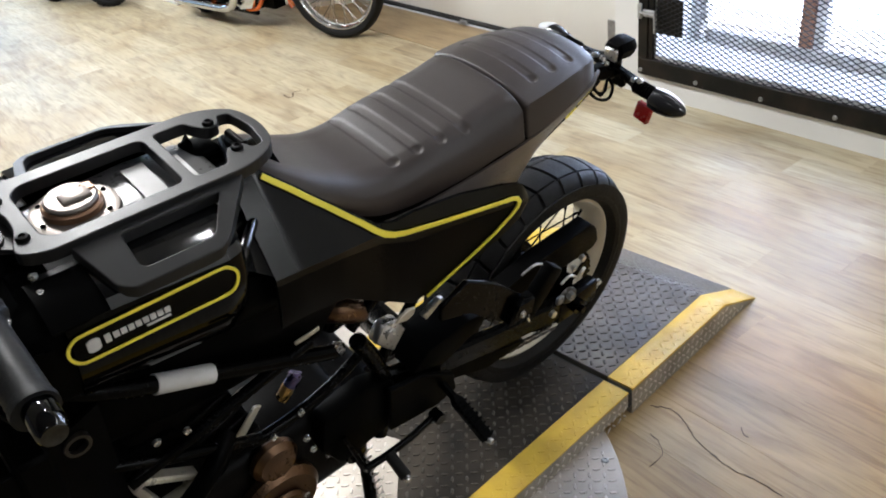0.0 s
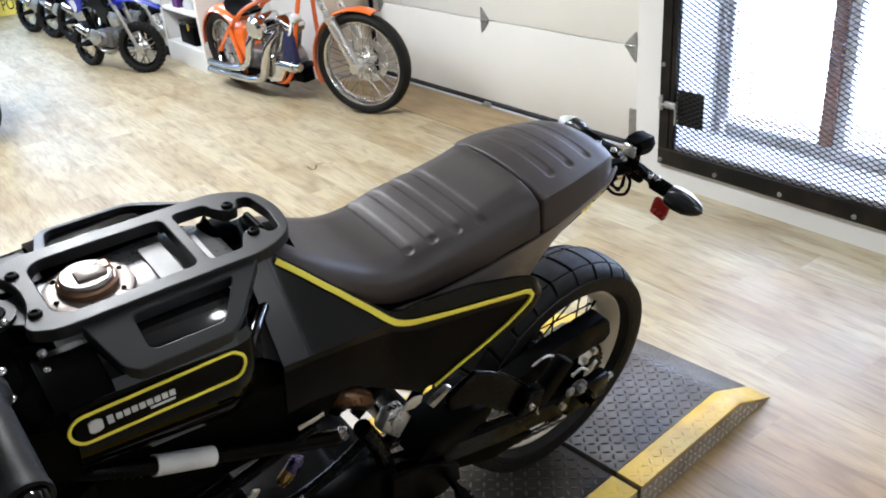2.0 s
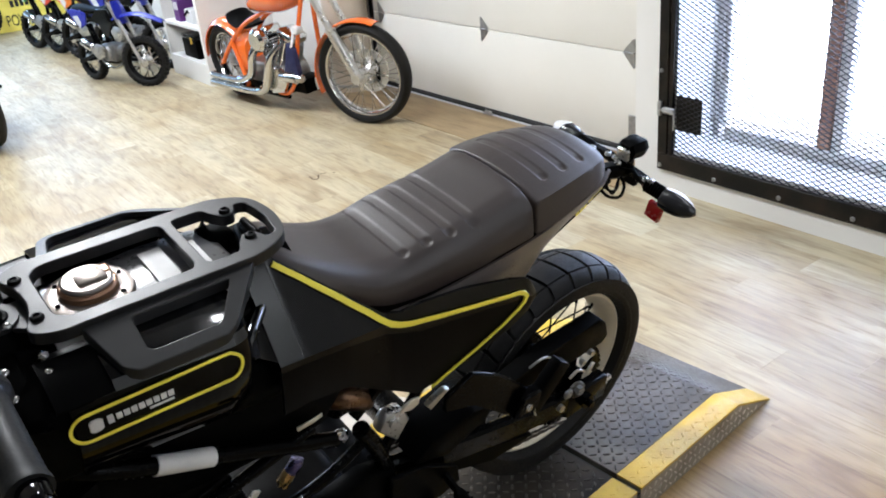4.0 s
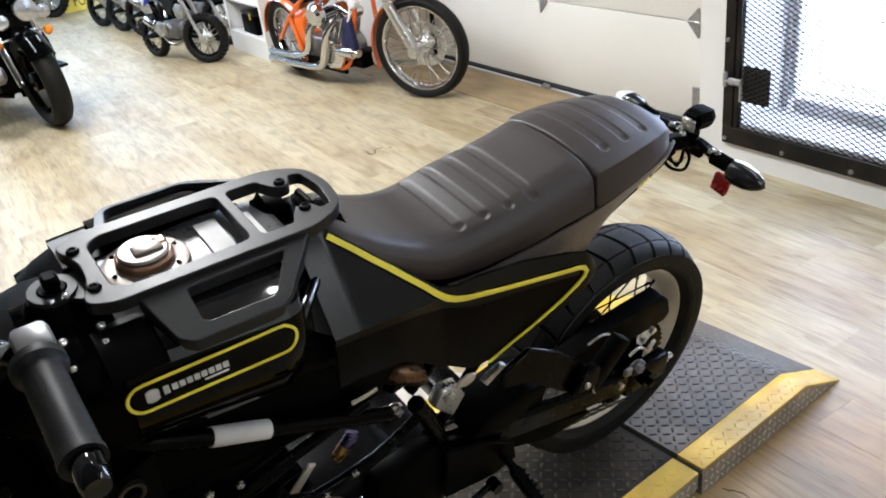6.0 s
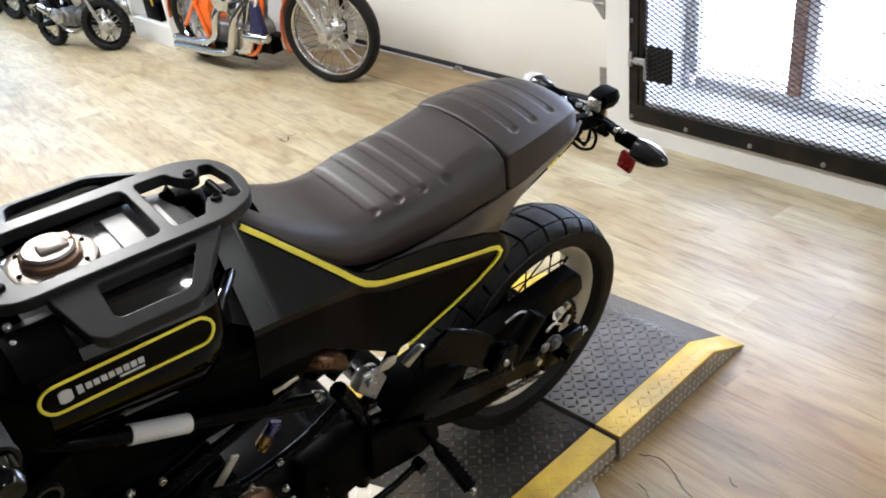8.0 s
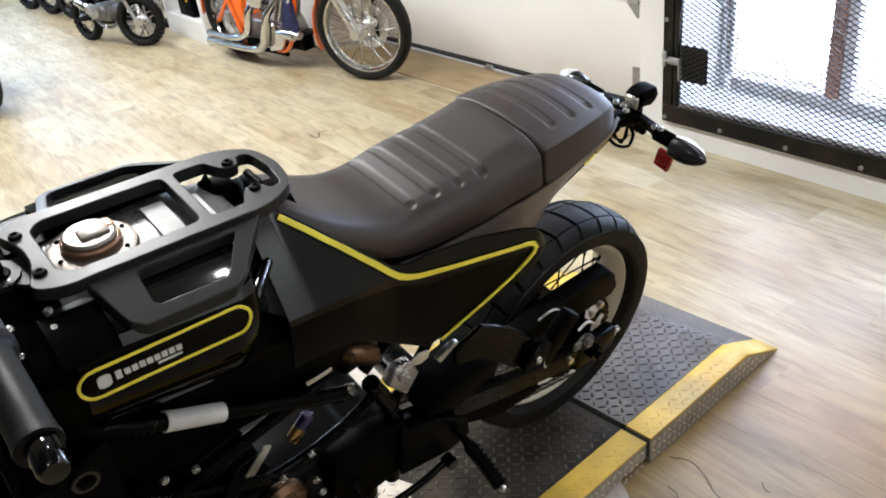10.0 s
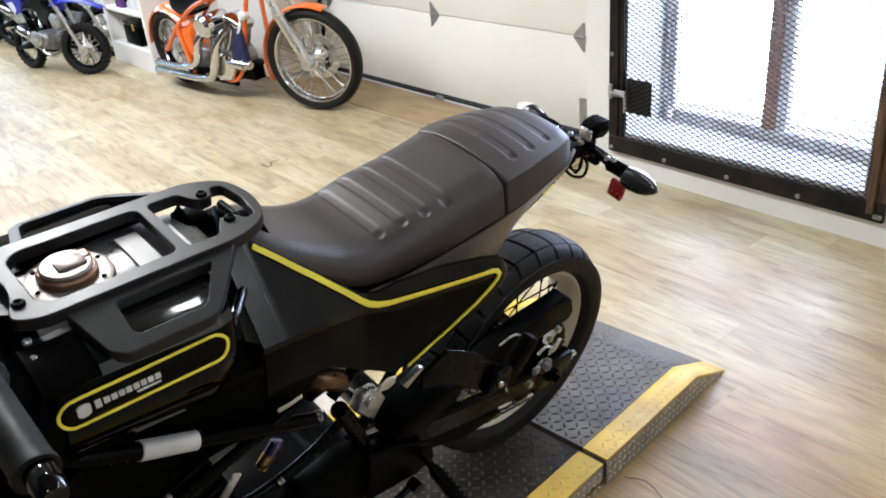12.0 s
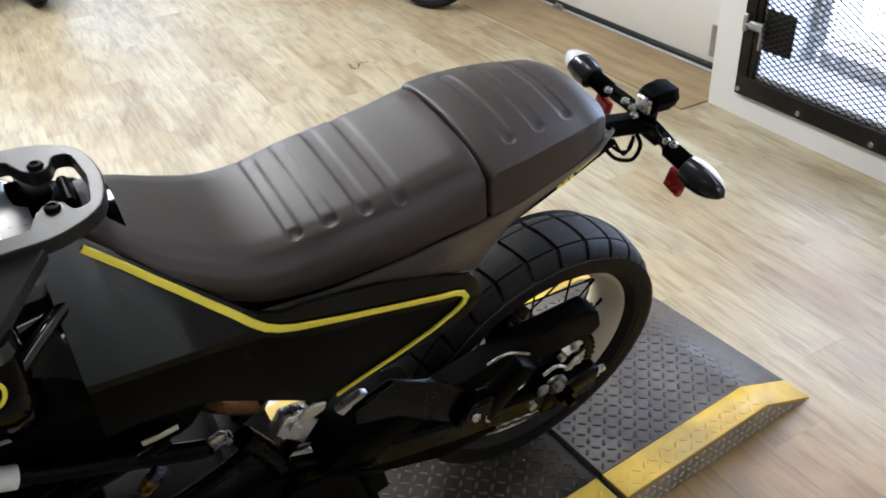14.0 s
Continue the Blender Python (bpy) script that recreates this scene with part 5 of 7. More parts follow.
part("shock_bracket", join(prism([(0.704, 0.541), (0.722, 0.573), (0.756, 0.569), (0.776, 0.532), (0.748, 0.489)], -0.112, -0.088, 0.004), plug(0.011, -0.118, -0.110, (0.738, 0, 0.545), 12), prism([(0.79, 0.575), (0.83, 0.595), (0.842, 0.588), (0.80, 0.56)], -0.14, -0.128, 0.002)), M_ALU, bike, "raw aluminium linkage bracket")
part("intake_boot", tube(curve_points([(0.62, -0.04, 0.625), (0.645, -0.085, 0.645), (0.685, -0.09, 0.62), (0.70, -0.06, 0.585)], 5), 0.022, 14), M_COVER, bike)
# small bright and gold pieces where such spots show between the tubes
part("boot_clamp", prism([(0.619, 0.572), (0.636, 0.579), (0.651, 0.570), (0.653, 0.552), (0.643, 0.540), (0.645, 0.553), (0.636, 0.561), (0.628, 0.556), (0.626, 0.543), (0.619, 0.553)], -0.098, -0.088, 0.003, 2), M_ALU, bike, "small bright metal piece between the frame tubes")
part("gilt_link", prism([(0.716, 0.470), (0.731, 0.461), (0.741, 0.486), (0.722, 0.498)], -0.094, -0.088, 0.001), M_STRAW, bike, "small gold-coloured plate between the frame tubes")
part("gilt_bolt", bolt((0.647, -0.088, 0.484), 0.0065, "y", 0.005), M_STRAW, bike)
part("throttle_body", join(prism([(0.650, 0.622), (0.668, 0.640), (0.692, 0.643), (0.716, 0.622), (0.704, 0.603), (0.684, 0.613), (0.668, 0.604)], -0.082, -0.070, 0.003, 2), plug(0.012, -0.090, -0.080, (0.688, 0, 0.628), 14)), M_ALU, bike, "dull silver throttle body")
bend = curve_points([(0.505, -0.070, 0.478), (0.523, -0.086, 0.512), (0.538, -0.090, 0.537), (0.553, -0.090, 0.557), (0.566, -0.075, 0.588)], 8)
part("exhaust_bend", tube(bend[9:18], 0.0115, 16), M_STRAW, bike, "straw-coloured exhaust bend")
part("exhaust_bend", tube(bend[17:26], 0.0115, 16), M_BLUED, bike, "heat-blued exhaust bend")
part("cover_plate", prism([(0.424, 0.510), (0.441, 0.503), (0.479, 0.551), (0.466, 0.559)], -0.106, -0.100, 0.002), M_PALE, bike, "pale grey cover plate")
part("hose_ring", lathe([(0.013, -0.138), (0.018, -0.138), (0.018, -0.128), (0.013, -0.128)], 20, (0.208, 0, 0.725)), M_CHAIN, bike, "dull brown hose ring")
part("cable_bracket", sweep([(0.539, -0.128, 0.675), (0.560, -0.130, 0.678), (0.584, -0.128, 0.679)], bar_section(0.003, 0.008), up=(0, 0, 1)), M_PALE, bike)
part("link_plate", prism([(0.734, 0.587), (0.746, 0.600), (0.762, 0.606), (0.780, 0.600), (0.776, 0.586), (0.760, 0.580)], -0.134, -0.128, 0.002), M_PALE, bike, "pale oval link plate")
# airbox closes the middle behind the panels
part("airbox", loft([[(x, w * math.cos(t), zc + h * math.sin(t)) for t in np.linspace(0, 2 * math.pi, 16, endpoint=False)] for x, w, zc, h in ((0.46, 0.11, 0.83, 0.08), (0.60, 0.10, 0.80, 0.07), (0.75, 0.09, 0.74, 0.055), (0.92, 0.085, 0.745, 0.05), (0.99, 0.06, 0.76, 0.03))]), M_MATT, bike)
# two more black fillers that close gaps behind shroud and panel
part("inner_cover", loft([[(x, w * math.cos(t), zc + h * math.sin(t)) for t in np.linspace(0, 2 * math.pi, 16, endpoint=False)] for x, w, zc, h in ((0.36, 0.135, 0.82, 0.10), (0.50, 0.138, 0.80, 0.09), (0.60, 0.125, 0.78, 0.06))]), M_MATT, bike)
part("tank_belly", prism([(0.14, 0.80), (0.20, 0.66), (0.42, 0.62), (0.60, 0.62), (0.66, 0.70), (0.60, 0.80)], -0.108, 0.108, 0.02, 2), M_MATT, bike)
for s in (-1, 1):
    part("radiator_shroud", shell([[(0.06 + 0.19 * i / 6, s * (0.150 - 0.03 * (i / 6) ** 2 - 0.02 * (j / 6)), 0.74 - 0.32 * j / 6 + 0.02 * i / 6) for j in range(7)] for i in range(7)], (0, -s, 0), 0.006), M_MATT, bike, "matt black radiator shroud")

# rider peg, shifter, side stand
pg = part("foot_peg", sweep([(0.826, -0.160, 0.385), (0.829, -0.190, 0.370), (0.830, -0.200, 0.365), (0.837, -0.281, 0.325)], bar_section(0.026, 0.018, 0.2), up=(0, 0, 1), scale=[0.45, 0.45, 1.0, 1.0]), M_MATT, bike, "black folding foot peg")
for k in range(8):
    part("peg_rib", moved(box(-0.014, 0.014, -0.0022, 0.0022, 0.005, 0.0115, 0.001), pose(0.8305 + k * 0.0009, -0.206 - k * 0.0100, 0.3625 - k * 0.0050, 26, 0, 0)), M_MATT, pg)
part("peg_tip", ball(0.008, (0.838, -0.286, 0.322)), M_SCREW, pg)
part("peg_plate", prism([(0.70, 0.46), (0.78, 0.44), (0.86, 0.385), (0.87, 0.335), (0.82, 0.32), (0.70, 0.34)], -0.158, -0.146, 0.003), M_MATT, bike)
lever = part("gear_lever", join(tube(curve_points([(0.799, -0.172, 0.322), (0.74, -0.178, 0.316), (0.68, -0.182, 0.318), (0.622, -0.180, 0.318)], 5), 0.0075, 10), plug(0.013, -0.19, -0.165, (0.80, 0, 0.322), 14), rod((0.622, -0.178, 0.319), (0.60, -0.150, 0.405), 0.0045, 8)), M_BLKMETAL, bike)
part("toe_peg", rod((0.675, -0.182, 0.319), (0.676, -0.232, 0.300), 0.0115, 14), M_RUBBER, lever, "black rubber toe peg")
part("peg_screw", ball(0.007, (0.676, -0.236, 0.2985)), M_SCREW, lever)
part("side_stand", join(tube([(0.640, -0.115, 0.300), (0.645, -0.150, 0.270), (0.580, -0.285, 0.072)], 0.0125, 12), prism([(0.55, 0.060), (0.61, 0.060), (0.61, 0.070), (0.55, 0.070)], -0.315, -0.265, 0.003), box(0.62, 0.665, -0.135, -0.10, 0.275, 0.335, 0.006)), M_BLKMETAL, bike, "black side stand, folded out")
part("stand_spring", tube([Vector((0.655 - 0.02 * t, -0.14 - 0.10 * t, 0.30 - 0.12 * t)) + Vector((0.007 * math.cos(t * 80), 0.0, 0.007 * math.sin(t * 80))) for t in np.linspace(0, 1, 100)], 0.0014, 5), M_ALU, bike)

# handlebar
bar = part("handlebar", tube(curve_points([(0.10, 0.0, 1.020), (0.10, -0.06, 1.022), (0.105, -0.14, 1.060), (0.145, -0.22, 1.078), (0.163, -0.26, 1.079), (0.165, -0.405, 1.084)], 6), 0.0112, 14), M_BLKMETAL, bike)
part("handlebar", mirror_bm(tube(curve_points([(0.10, 0.0, 1.020), (0.10, -0.06, 1.022), (0.105, -0.14, 1.060), (0.145, -0.22, 1.078), (0.163, -0.26, 1.079), (0.165, -0.405, 1.084)], 6), 0.0112, 14)), M_BLKMETAL, bike)
for s in (-1, 1):
    gr = lathe([(0.011, -0.246), (0.0255, -0.246), (0.0255, -0.256), (0.0196, -0.262)] + [(0.0194 - 0.0006 * (k % 2), -0.264 - k * 0.0042) for k in range(26)] + [(0.0205, -0.376), (0.0205, -0.383), (0.011, -0.383)], 28, (0.160, 0, 1.080))
    ge = join(lathe([(0.0, -0.383), (0.0125, -0.383), (0.0135, -0.386), (0.0135, -0.414), (0.011, -0.418), (0.0, -0.416)], 20, (0.161, 0, 1.083), closed=False))
    part("grip", gr if s < 0 else mirror_bm(gr), M_GRIP, bike, "ribbed black rubber grip")
    part("bar_end", ge if s < 0 else mirror_bm(ge), M_TOPGLOSS, bike)
    pc = join(box(0.146, 0.182, -0.245, -0.205, 1.060, 1.100, 0.008, 2), tube(curve_points([(0.15, -0.215, 1.085), (0.105, -0.225, 1.085), (0.075, -0.28, 1.08), (0.078, -0.36, 1.085), (0.070, -0.40, 1.085)], 4), 0.006, 10))
    part("lever_perch", pc if s < 0 else mirror_bm(pc), M_TANK if s < 0 else M_BLKMETAL, bike, "silver clutch lever and perch" if s < 0 else "")
part("top_clamp", join(box(0.075, 0.135, -0.10, 0.10, 0.945, 0.975, 0.01, 2), box(0.085, 0.125, -0.045, 0.045, 0.975, 1.035, 0.008, 2)), M_BLKMETAL, bike)
part("ignition_lock", join(plug(0.019, 0.955, 0.978, (0.212, 0.0, 0), 20, "z", 0.003), box(0.203, 0.223, -0.010, 0.014, 0.977, 0.996, 0.004)), M_MATT, bike, "ignition lock with key slot")
for q in ((0.205, -0.023, 0.975), (0.222, -0.022, 0.975)):
    part("lock_screw", ball(0.0055, q, 1, 1, 0.7, 8), M_SCREW, bike)
part("lock_housing", lathe([(0.0, 0.885), (0.062, 0.885), (0.058, 0.905), (0.036, 0.955), (0.030, 0.968), (0.0, 0.970)], 28, (0.210, 0, 0), "z", False), M_MATT, bike)
part("lock_plate", join(lathe([(0.018, 0.969), (0.029, 0.969), (0.029, 0.976), (0.018, 0.976)], 28, (0.212, 0, 0), "z"), slab([(0.226, -0.026), (0.262, -0.052), (0.266, 0.030), (0.228, 0.024)], 0.964, 0.972, 0.001)), M_RACK, bike)
for x, y, z in ((0.2417, -0.0801, 0.960), (0.2374, -0.1117, 0.960), (0.197, -0.0842, 0.960), (0.197, -0.1008, 0.930)):
    part("shroud_screw", ball(0.0062, (x, y, z), 1, 1, 0.7, 8), M_SCREW, bike)
# matt black body added to keep the steering area dark
part("steering_cover", loft([[(x, w * math.cos(t), zc + h * math.sin(t)) for t in np.linspace(0, 2 * math.pi, 18, endpoint=False)] for x, w, zc, h in ((0.10, 0.09, 0.885, 0.045), (0.15, 0.125, 0.89, 0.055), (0.215, 0.145, 0.893, 0.058), (0.235, 0.10, 0.89, 0.04))]), M_MATT, bike)
part("cowl_plate", shell([[(0.225 + 0.085 * i / 4, -0.096 - 0.068 * j / 4, 0.9655 - 0.002 * math.sin(math.pi * i / 4) - 0.0235 * (j / 4) ** 2) for j in range(5)] for i in range(5)], (0, 0, -1), 0.003), M_MATT, bike)

# fork and front wheel
for s in (-1, 1):
    part("fork_leg", join(rod((0.10, s * 0.095, 0.97), (0.0, s * 0.095, 0.62), 0.024, 18), rod((0.0, s * 0.095, 0.62), (-0.095, s * 0.095, 0.30), 0.019, 16)), M_BLKMETAL, bike)
part("lower_clamp", box(0.02, 0.09, -0.12, 0.12, 0.78, 0.82, 0.01, 2), M_BLKMETAL, bike)
spoked_wheel(bike, (-0.095, 0.0, 0.300), 0.300, 0.110, 0.226, 0.085, 28, 38, 0.05)
part("headlight", join(lathe([(0.0, -0.045), (0.05, -0.045), (0.085, -0.02), (0.09, 0.03), (0.0, 0.04)], 28, (-0.02, 0, 0.90), "x", False)), M_GLOSS, bike)

# tail: arm, cross bracket, lamp, indicators
part("tail_arm", sweep(curve_points([(1.25, 0, 0.812), (1.31, 0, 0.804), (1.38, 0, 0.791), (1.425, 0, 0.780)], 5), bar_section(0.036, 0.032, 0.25), up=(0, 0, 1)), M_MATT, bike)
part("cross_bracket", join(sweep(curve_points([(1.415, 0.088, 0.800), (1.422, 0.04, 0.797), (1.424, 0.0, 0.791), (1.422, -0.04, 0.788), (1.415, -0.088, 0.784)], 4), bar_section(0.022, 0.018, 0.2), up=(0, 0, 1)), box(1.408, 1.438, -0.020, 0.020, 0.776, 0.812, 0.004)), M_BLKMETAL, bike, "black indicator bracket")
lamp = part("tail_lamp", loft([[(1.434 + a * 0.040, y - 0.006, 0.832 + z) for y, z in ((-0.022 * k, -0.016 * k), (0.022 * k, -0.016 * k), (0.027 * k, 0.002 * k), (0.018 * k, 0.019 * k), (-0.018 * k, 0.019 * k), (-0.027 * k, 0.002 * k))] for a, k in ((-0.55, 0.62), (-0.40, 0.9), (0.3, 1.0), (0.75, 0.85), (0.9, 0.6))]), M_MATT, bike, "black tail lamp housing")
part("lamp_bracket", box(1.405, 1.414, -0.022, 0.010, 0.812, 0.838, 0.003), M_ALU, lamp)
part("plate_holder", box(1.435, 1.450, -0.032, 0.032, 0.745, 0.776, 0.005), M_MATT, bike)
for loop, r in (([(1.315, -0.024, 0.792), (1.340, -0.036, 0.762), (1.378, -0.040, 0.748), (1.396, -0.034, 0.766), (1.392, -0.022, 0.784)], 0.0034), ([(1.33, -0.022, 0.788), (1.352, -0.032, 0.768), (1.374, -0.032, 0.764), (1.386, -0.024, 0.782)], 0.0028), ([(1.345, -0.020, 0.786), (1.372, -0.026, 0.750), (1.388, -0.022, 0.780)], 0.0024)):
    part("cable_loop", tube(curve_points(loop, 6), r, 8), M_MATT, bike)
part("cable", tube(curve_points([(1.395, -0.014, 0.800), (1.408, -0.040, 0.801), (1.404, -0.066, 0.797), (1.412, -0.085, 0.796)], 5), 0.0026, 8), M_MATT, bike)
for x, y, z in ((1.285, -0.052, 0.838), (1.388, -0.012, 0.812), (1.398, 0.004, 0.814), (1.404, 0.070, 0.806), (1.406, 0.030, 0.808), (1.408, -0.072, 0.794), (1.411, -0.086, 0.795)):
    part("tail_screw", bolt((x, y, z), 0.0075, "z", 0.006, 1), M_SCREW, bike)
OGIVE = [(0.0, 0.0), (0.011, 0.002), (0.0215, 0.010), (0.0245, 0.030), (0.0228, 0.050), (0.017, 0.068), (0.009, 0.081), (0.0, 0.088)]
for s in (-1, 1):
    at = Matrix.Translation((1.412, s * 0.112, 0.776 if s < 0 else 0.799)) @ Matrix.Rotation(radians(-4 * s), 4, "Z") @ Matrix.Rotation(radians(3 if s < 0 else 5), 4, "X") @ Matrix.Diagonal((1, s, 1, 1))
    ind = part("indicator", moved(lathe(OGIVE, 28, (0, 0, 0), "y", False), at), M_LENS, bike, "smoked black bullet indicator")
    # a pale shell covers the rear side, and on the far one the tip instead
    lens = lathe([(r * 1.03 + 0.0003, h + 0.0006) for r, h in OGIVE], 40, (0, 0, 0), "y", False)
    bmesh.ops.bisect_plane(lens, geom=lens.verts[:] + lens.edges[:] + lens.faces[:], plane_co=(0.010, 0, 0.002) if s < 0 else (0.0, 0.046, 0.0), plane_no=(-1, 0, -0.55) if s < 0 else (-0.35, -1, 0), clear_outer=True)
    part("lens", moved(lens, at), M_LENSPALE, ind, "glossy pale shell")
    part("indicator_stalk", moved(lathe([(0.0, -0.004), (0.0105, -0.004)] + [(0.0125 + 0.0035 * (k % 2), 0.003 * k) for k in range(14)] + [(0.009, 0.041), (0.0, 0.041)], 16, (0, 0, 0), "y", False), Matrix.Translation((1.413, s * 0.076, 0.784 if s < 0 else 0.800)) @ Matrix.Rotation(radians(3), 4, "X") @ Matrix.Diagonal((1, s, 1, 1))), M_MATT, ind)
    part("reflector", moved(box(-0.010, 0.004, -0.019, 0.019, -0.024, 0.018, 0.004), Matrix.Translation((1.432, s * 0.098, 0.727 if s < 0 else 0.752)) @ Matrix.Rotation(radians(8), 4, "X")), M_RED, ind, "red reflector")

# ---- the other machines in the showroom; x forward, y to the left ----
M_ORANGE = material("orange enamel", (0.75, 0.145, 0.018), 0.22, second=(0.68, 0.12, 0.015), scale=4, bump=0.0, coat=0.7, wear=0.05)
M_BLUE = material("blue moulded plastic", (0.016, 0.024, 0.33), 0.3, second=(0.013, 0.020, 0.27), scale=6, bump=0.05)
M_GREEN = material("green moulded plastic", (0.025, 0.27, 0.045), 0.35, scale=6, bump=0.05)
M_REDPL = material("red-orange moulded plastic", (0.62, 0.055, 0.02), 0.35, scale=6, bump=0.05)
M_ORPL = material("orange moulded plastic", (0.75, 0.20, 0.02), 0.35, scale=6, bump=0.05)
M_WHITEPL = material("white moulded plastic", (0.70, 0.70, 0.70), 0.4, scale=6, bump=0.05)
M_AMBER = material("amber lens", (0.85, 0.26, 0.02), 0.2, scale=10, bump=0.0)
M_LAMPGLASS = material("headlamp reflector", (0.55, 0.56, 0.58), 0.12, 0.85, scale=30, bump=0.0)
M_CAST = material("dull cast alloy", (0.26, 0.255, 0.25), 0.38, 0.8, second=(0.16, 0.155, 0.15), scale=14, fine=120)


def road_wheel(parent, R, W, rim_r, c=(0, 0, 0), spokes=28, rim_mat=None, knobs=0, thick=0.0026):
    """A plainer spoked wheel for the machines farther off, turned about y."""
    hw = W * 0.34
    rim = part("wheel", lathe([(rim_r, -hw), (rim_r + 0.008, -hw), (rim_r + 0.006, -hw + 0.008), (rim_r - 0.008, 0), (rim_r + 0.006, hw - 0.008), (rim_r + 0.008, hw), (rim_r, hw), (rim_r - 0.018, hw * 0.3), (rim_r - 0.018, -hw * 0.3)], 48, c), rim_mat or M_CHROME, parent)
    h, s = W / 2, R - rim_r
    prof = [(rim_r + 0.002, -hw * 0.9), (rim_r + s * 0.3, -h * 0.96), (rim_r + s * 0.6, -h), (R - s * 0.14, -h * 0.72), (R - 0.004, -h * 0.36), (R, 0)]
    ty = lathe(prof + [(r, -y) for r, y in prof[-2::-1]], 48, c)
    tyre = part("tyre", ty, M_RUBBER, rim)
    if knobs:
        bm = None
        for k in range(knobs):
            a = 2 * math.pi * k / knobs
            for v, dr in ((-0.75, -0.016), (-0.28, -0.006), (0.28, -0.006), (0.75, -0.016)):
                o = math.pi / knobs if abs(v) < 0.5 else 0
                b = moved(box(-0.008, 0.011, -0.012, 0.012, -0.010, 0.010, 0.002), Matrix.Translation(c) @ Matrix.Rotation(-(a + o), 4, "Y") @ Matrix.Translation((R + dr, v * h * 0.9, 0)))
                bm = b if bm is None else join(bm, b)
        part("knob_pattern", bm, M_RUBBER, tyre, smooth=0)
    part("hub", lathe([(0.0, -0.055), (0.03, -0.055), (0.045, -0.045), (0.028, -0.03), (0.028, 0.03), (0.045, 0.045), (0.03, 0.055), (0.0, 0.055)], 20, c, closed=False), M_ALU, rim)
    cx, cy, cz = c
    for k in range(spokes):
        sd = -1 if k % 2 else 1
        a = 2 * math.pi * k / spokes
        a0 = a + radians(36) * (1 if (k // 2) % 2 else -1)
        part("spoke", rod((cx + 0.04 * math.cos(a0), cy + sd * 0.042, cz + 0.04 * math.sin(a0)), (cx + (rim_r - 0.012) * math.cos(a), cy + sd * hw * 0.2, cz + (rim_r - 0.012) * math.sin(a)), thick, 6), M_CHROME, rim)
    return rim


def steered(obs, pivot, degrees):
    """Turns the front end about the upright through the pivot."""
    m = Matrix.Translation(pivot) @ Matrix.Rotation(radians(degrees), 4, "Z") @ Matrix.Translation(-Vector(pivot))
    for o in obs:
        o.matrix_basis = m @ o.matrix_basis


def arc_guard(c, R, w, a0, a1, n=16, lip=0.35, thick=0.006):
    """A mudguard bent round a wheel between two angles, from the front through the top."""
    sides = []
    for off in (0.0, -thick):
        grid = []
        for i in range(n + 1):
            a = radians(a0 + (a1 - a0) * i / n)
            row = []
            for j in range(9):
                v = -1 + j / 4
                r = R + 0.012 - lip * w * abs(v) ** 3.0 + off
                row.append(Vector((c[0] + r * math.cos(a), c[1] + v * (w / 2 + off), c[2] + r * math.sin(a))))
            grid.append(row)
        sides.append(grid)
    bm = bmesh.new()
    f, b = [[[bm.verts.new(q) for q in row] for row in g] for g in sides]
    for i in range(n):
        for j in range(8):
            bm.faces.new((f[i][j], f[i + 1][j], f[i + 1][j + 1], f[i][j + 1]))
            bm.faces.new((b[i][j], b[i][j + 1], b[i + 1][j + 1], b[i + 1][j]))
        for j in (0, 8):
            bm.faces.new((f[i][j], f[i + 1][j], b[i + 1][j], b[i][j]))
    for i in (0, n):
        for j in range(8):
            bm.faces.new((f[i][j], f[i][j + 1], b[i][j + 1], b[i][j]))
    return bm


# orange custom cruiser by the garage door
CH = pose(2.475, 5.83, 0, 4, 0, -82.5)
ch = thing("cruiser_motorcycle", CH, "orange custom chopper with chrome engine parked by the garage door", "motorcycle")
WB = 1.47
road_wheel(ch, 0.268, 0.15, 0.190, (0, 0, 0.268), 36)
fw = road_wheel(ch, 0.312, 0.092, 0.252, (WB, 0, 0.312), 40)
front = [fw]
front.append(part("front_fender", arc_guard((WB, 0, 0.312), 0.326, 0.10, 66, 200, 20, 0.12), M_ORANGE, ch, "short orange front fender"))
for s in (-1, 1):
    front.append(part("fork_tube", join(rod((WB, s * 0.085, 0.312), (WB - 0.125, s * 0.085, 0.60), 0.030, 16), rod((WB - 0.125, s * 0.085, 0.60), (WB - 0.34, s * 0.085, 1.10), 0.020, 14), plug(0.030, min(s * 0.05, s * 0.12), max(s * 0.05, s * 0.12), (WB, 0, 0.312), 16), plug(0.034, -0.012, 0.012, (WB - 0.125, s * 0.085, 0.60), 16, "z")), M_ALU, ch, "bare fork leg"))
front.append(part("triple_clamp", box(WB - 0.33, WB - 0.20, -0.11, 0.11, 0.82, 0.86, 0.012, 2), M_CHROME, ch))
front.append(part("brake_disc", lathe([(0.09, 0.055), (0.135, 0.055), (0.135, 0.060), (0.09, 0.060)], 32, (WB, 0, 0.312)), M_ALU, ch))
front.append(part("caliper", box(WB - 0.13, WB - 0.07, 0.045, 0.09, 0.33, 0.43, 0.012, 2), M_ALU, ch))
steered(front, (WB - 0.06, 0, 0.3), 21)
part("rear_fender", arc_guard((0, 0, 0.268), 0.290, 0.175, 30, 178, 22, 0.22), M_ORANGE, ch, "orange rear fender")
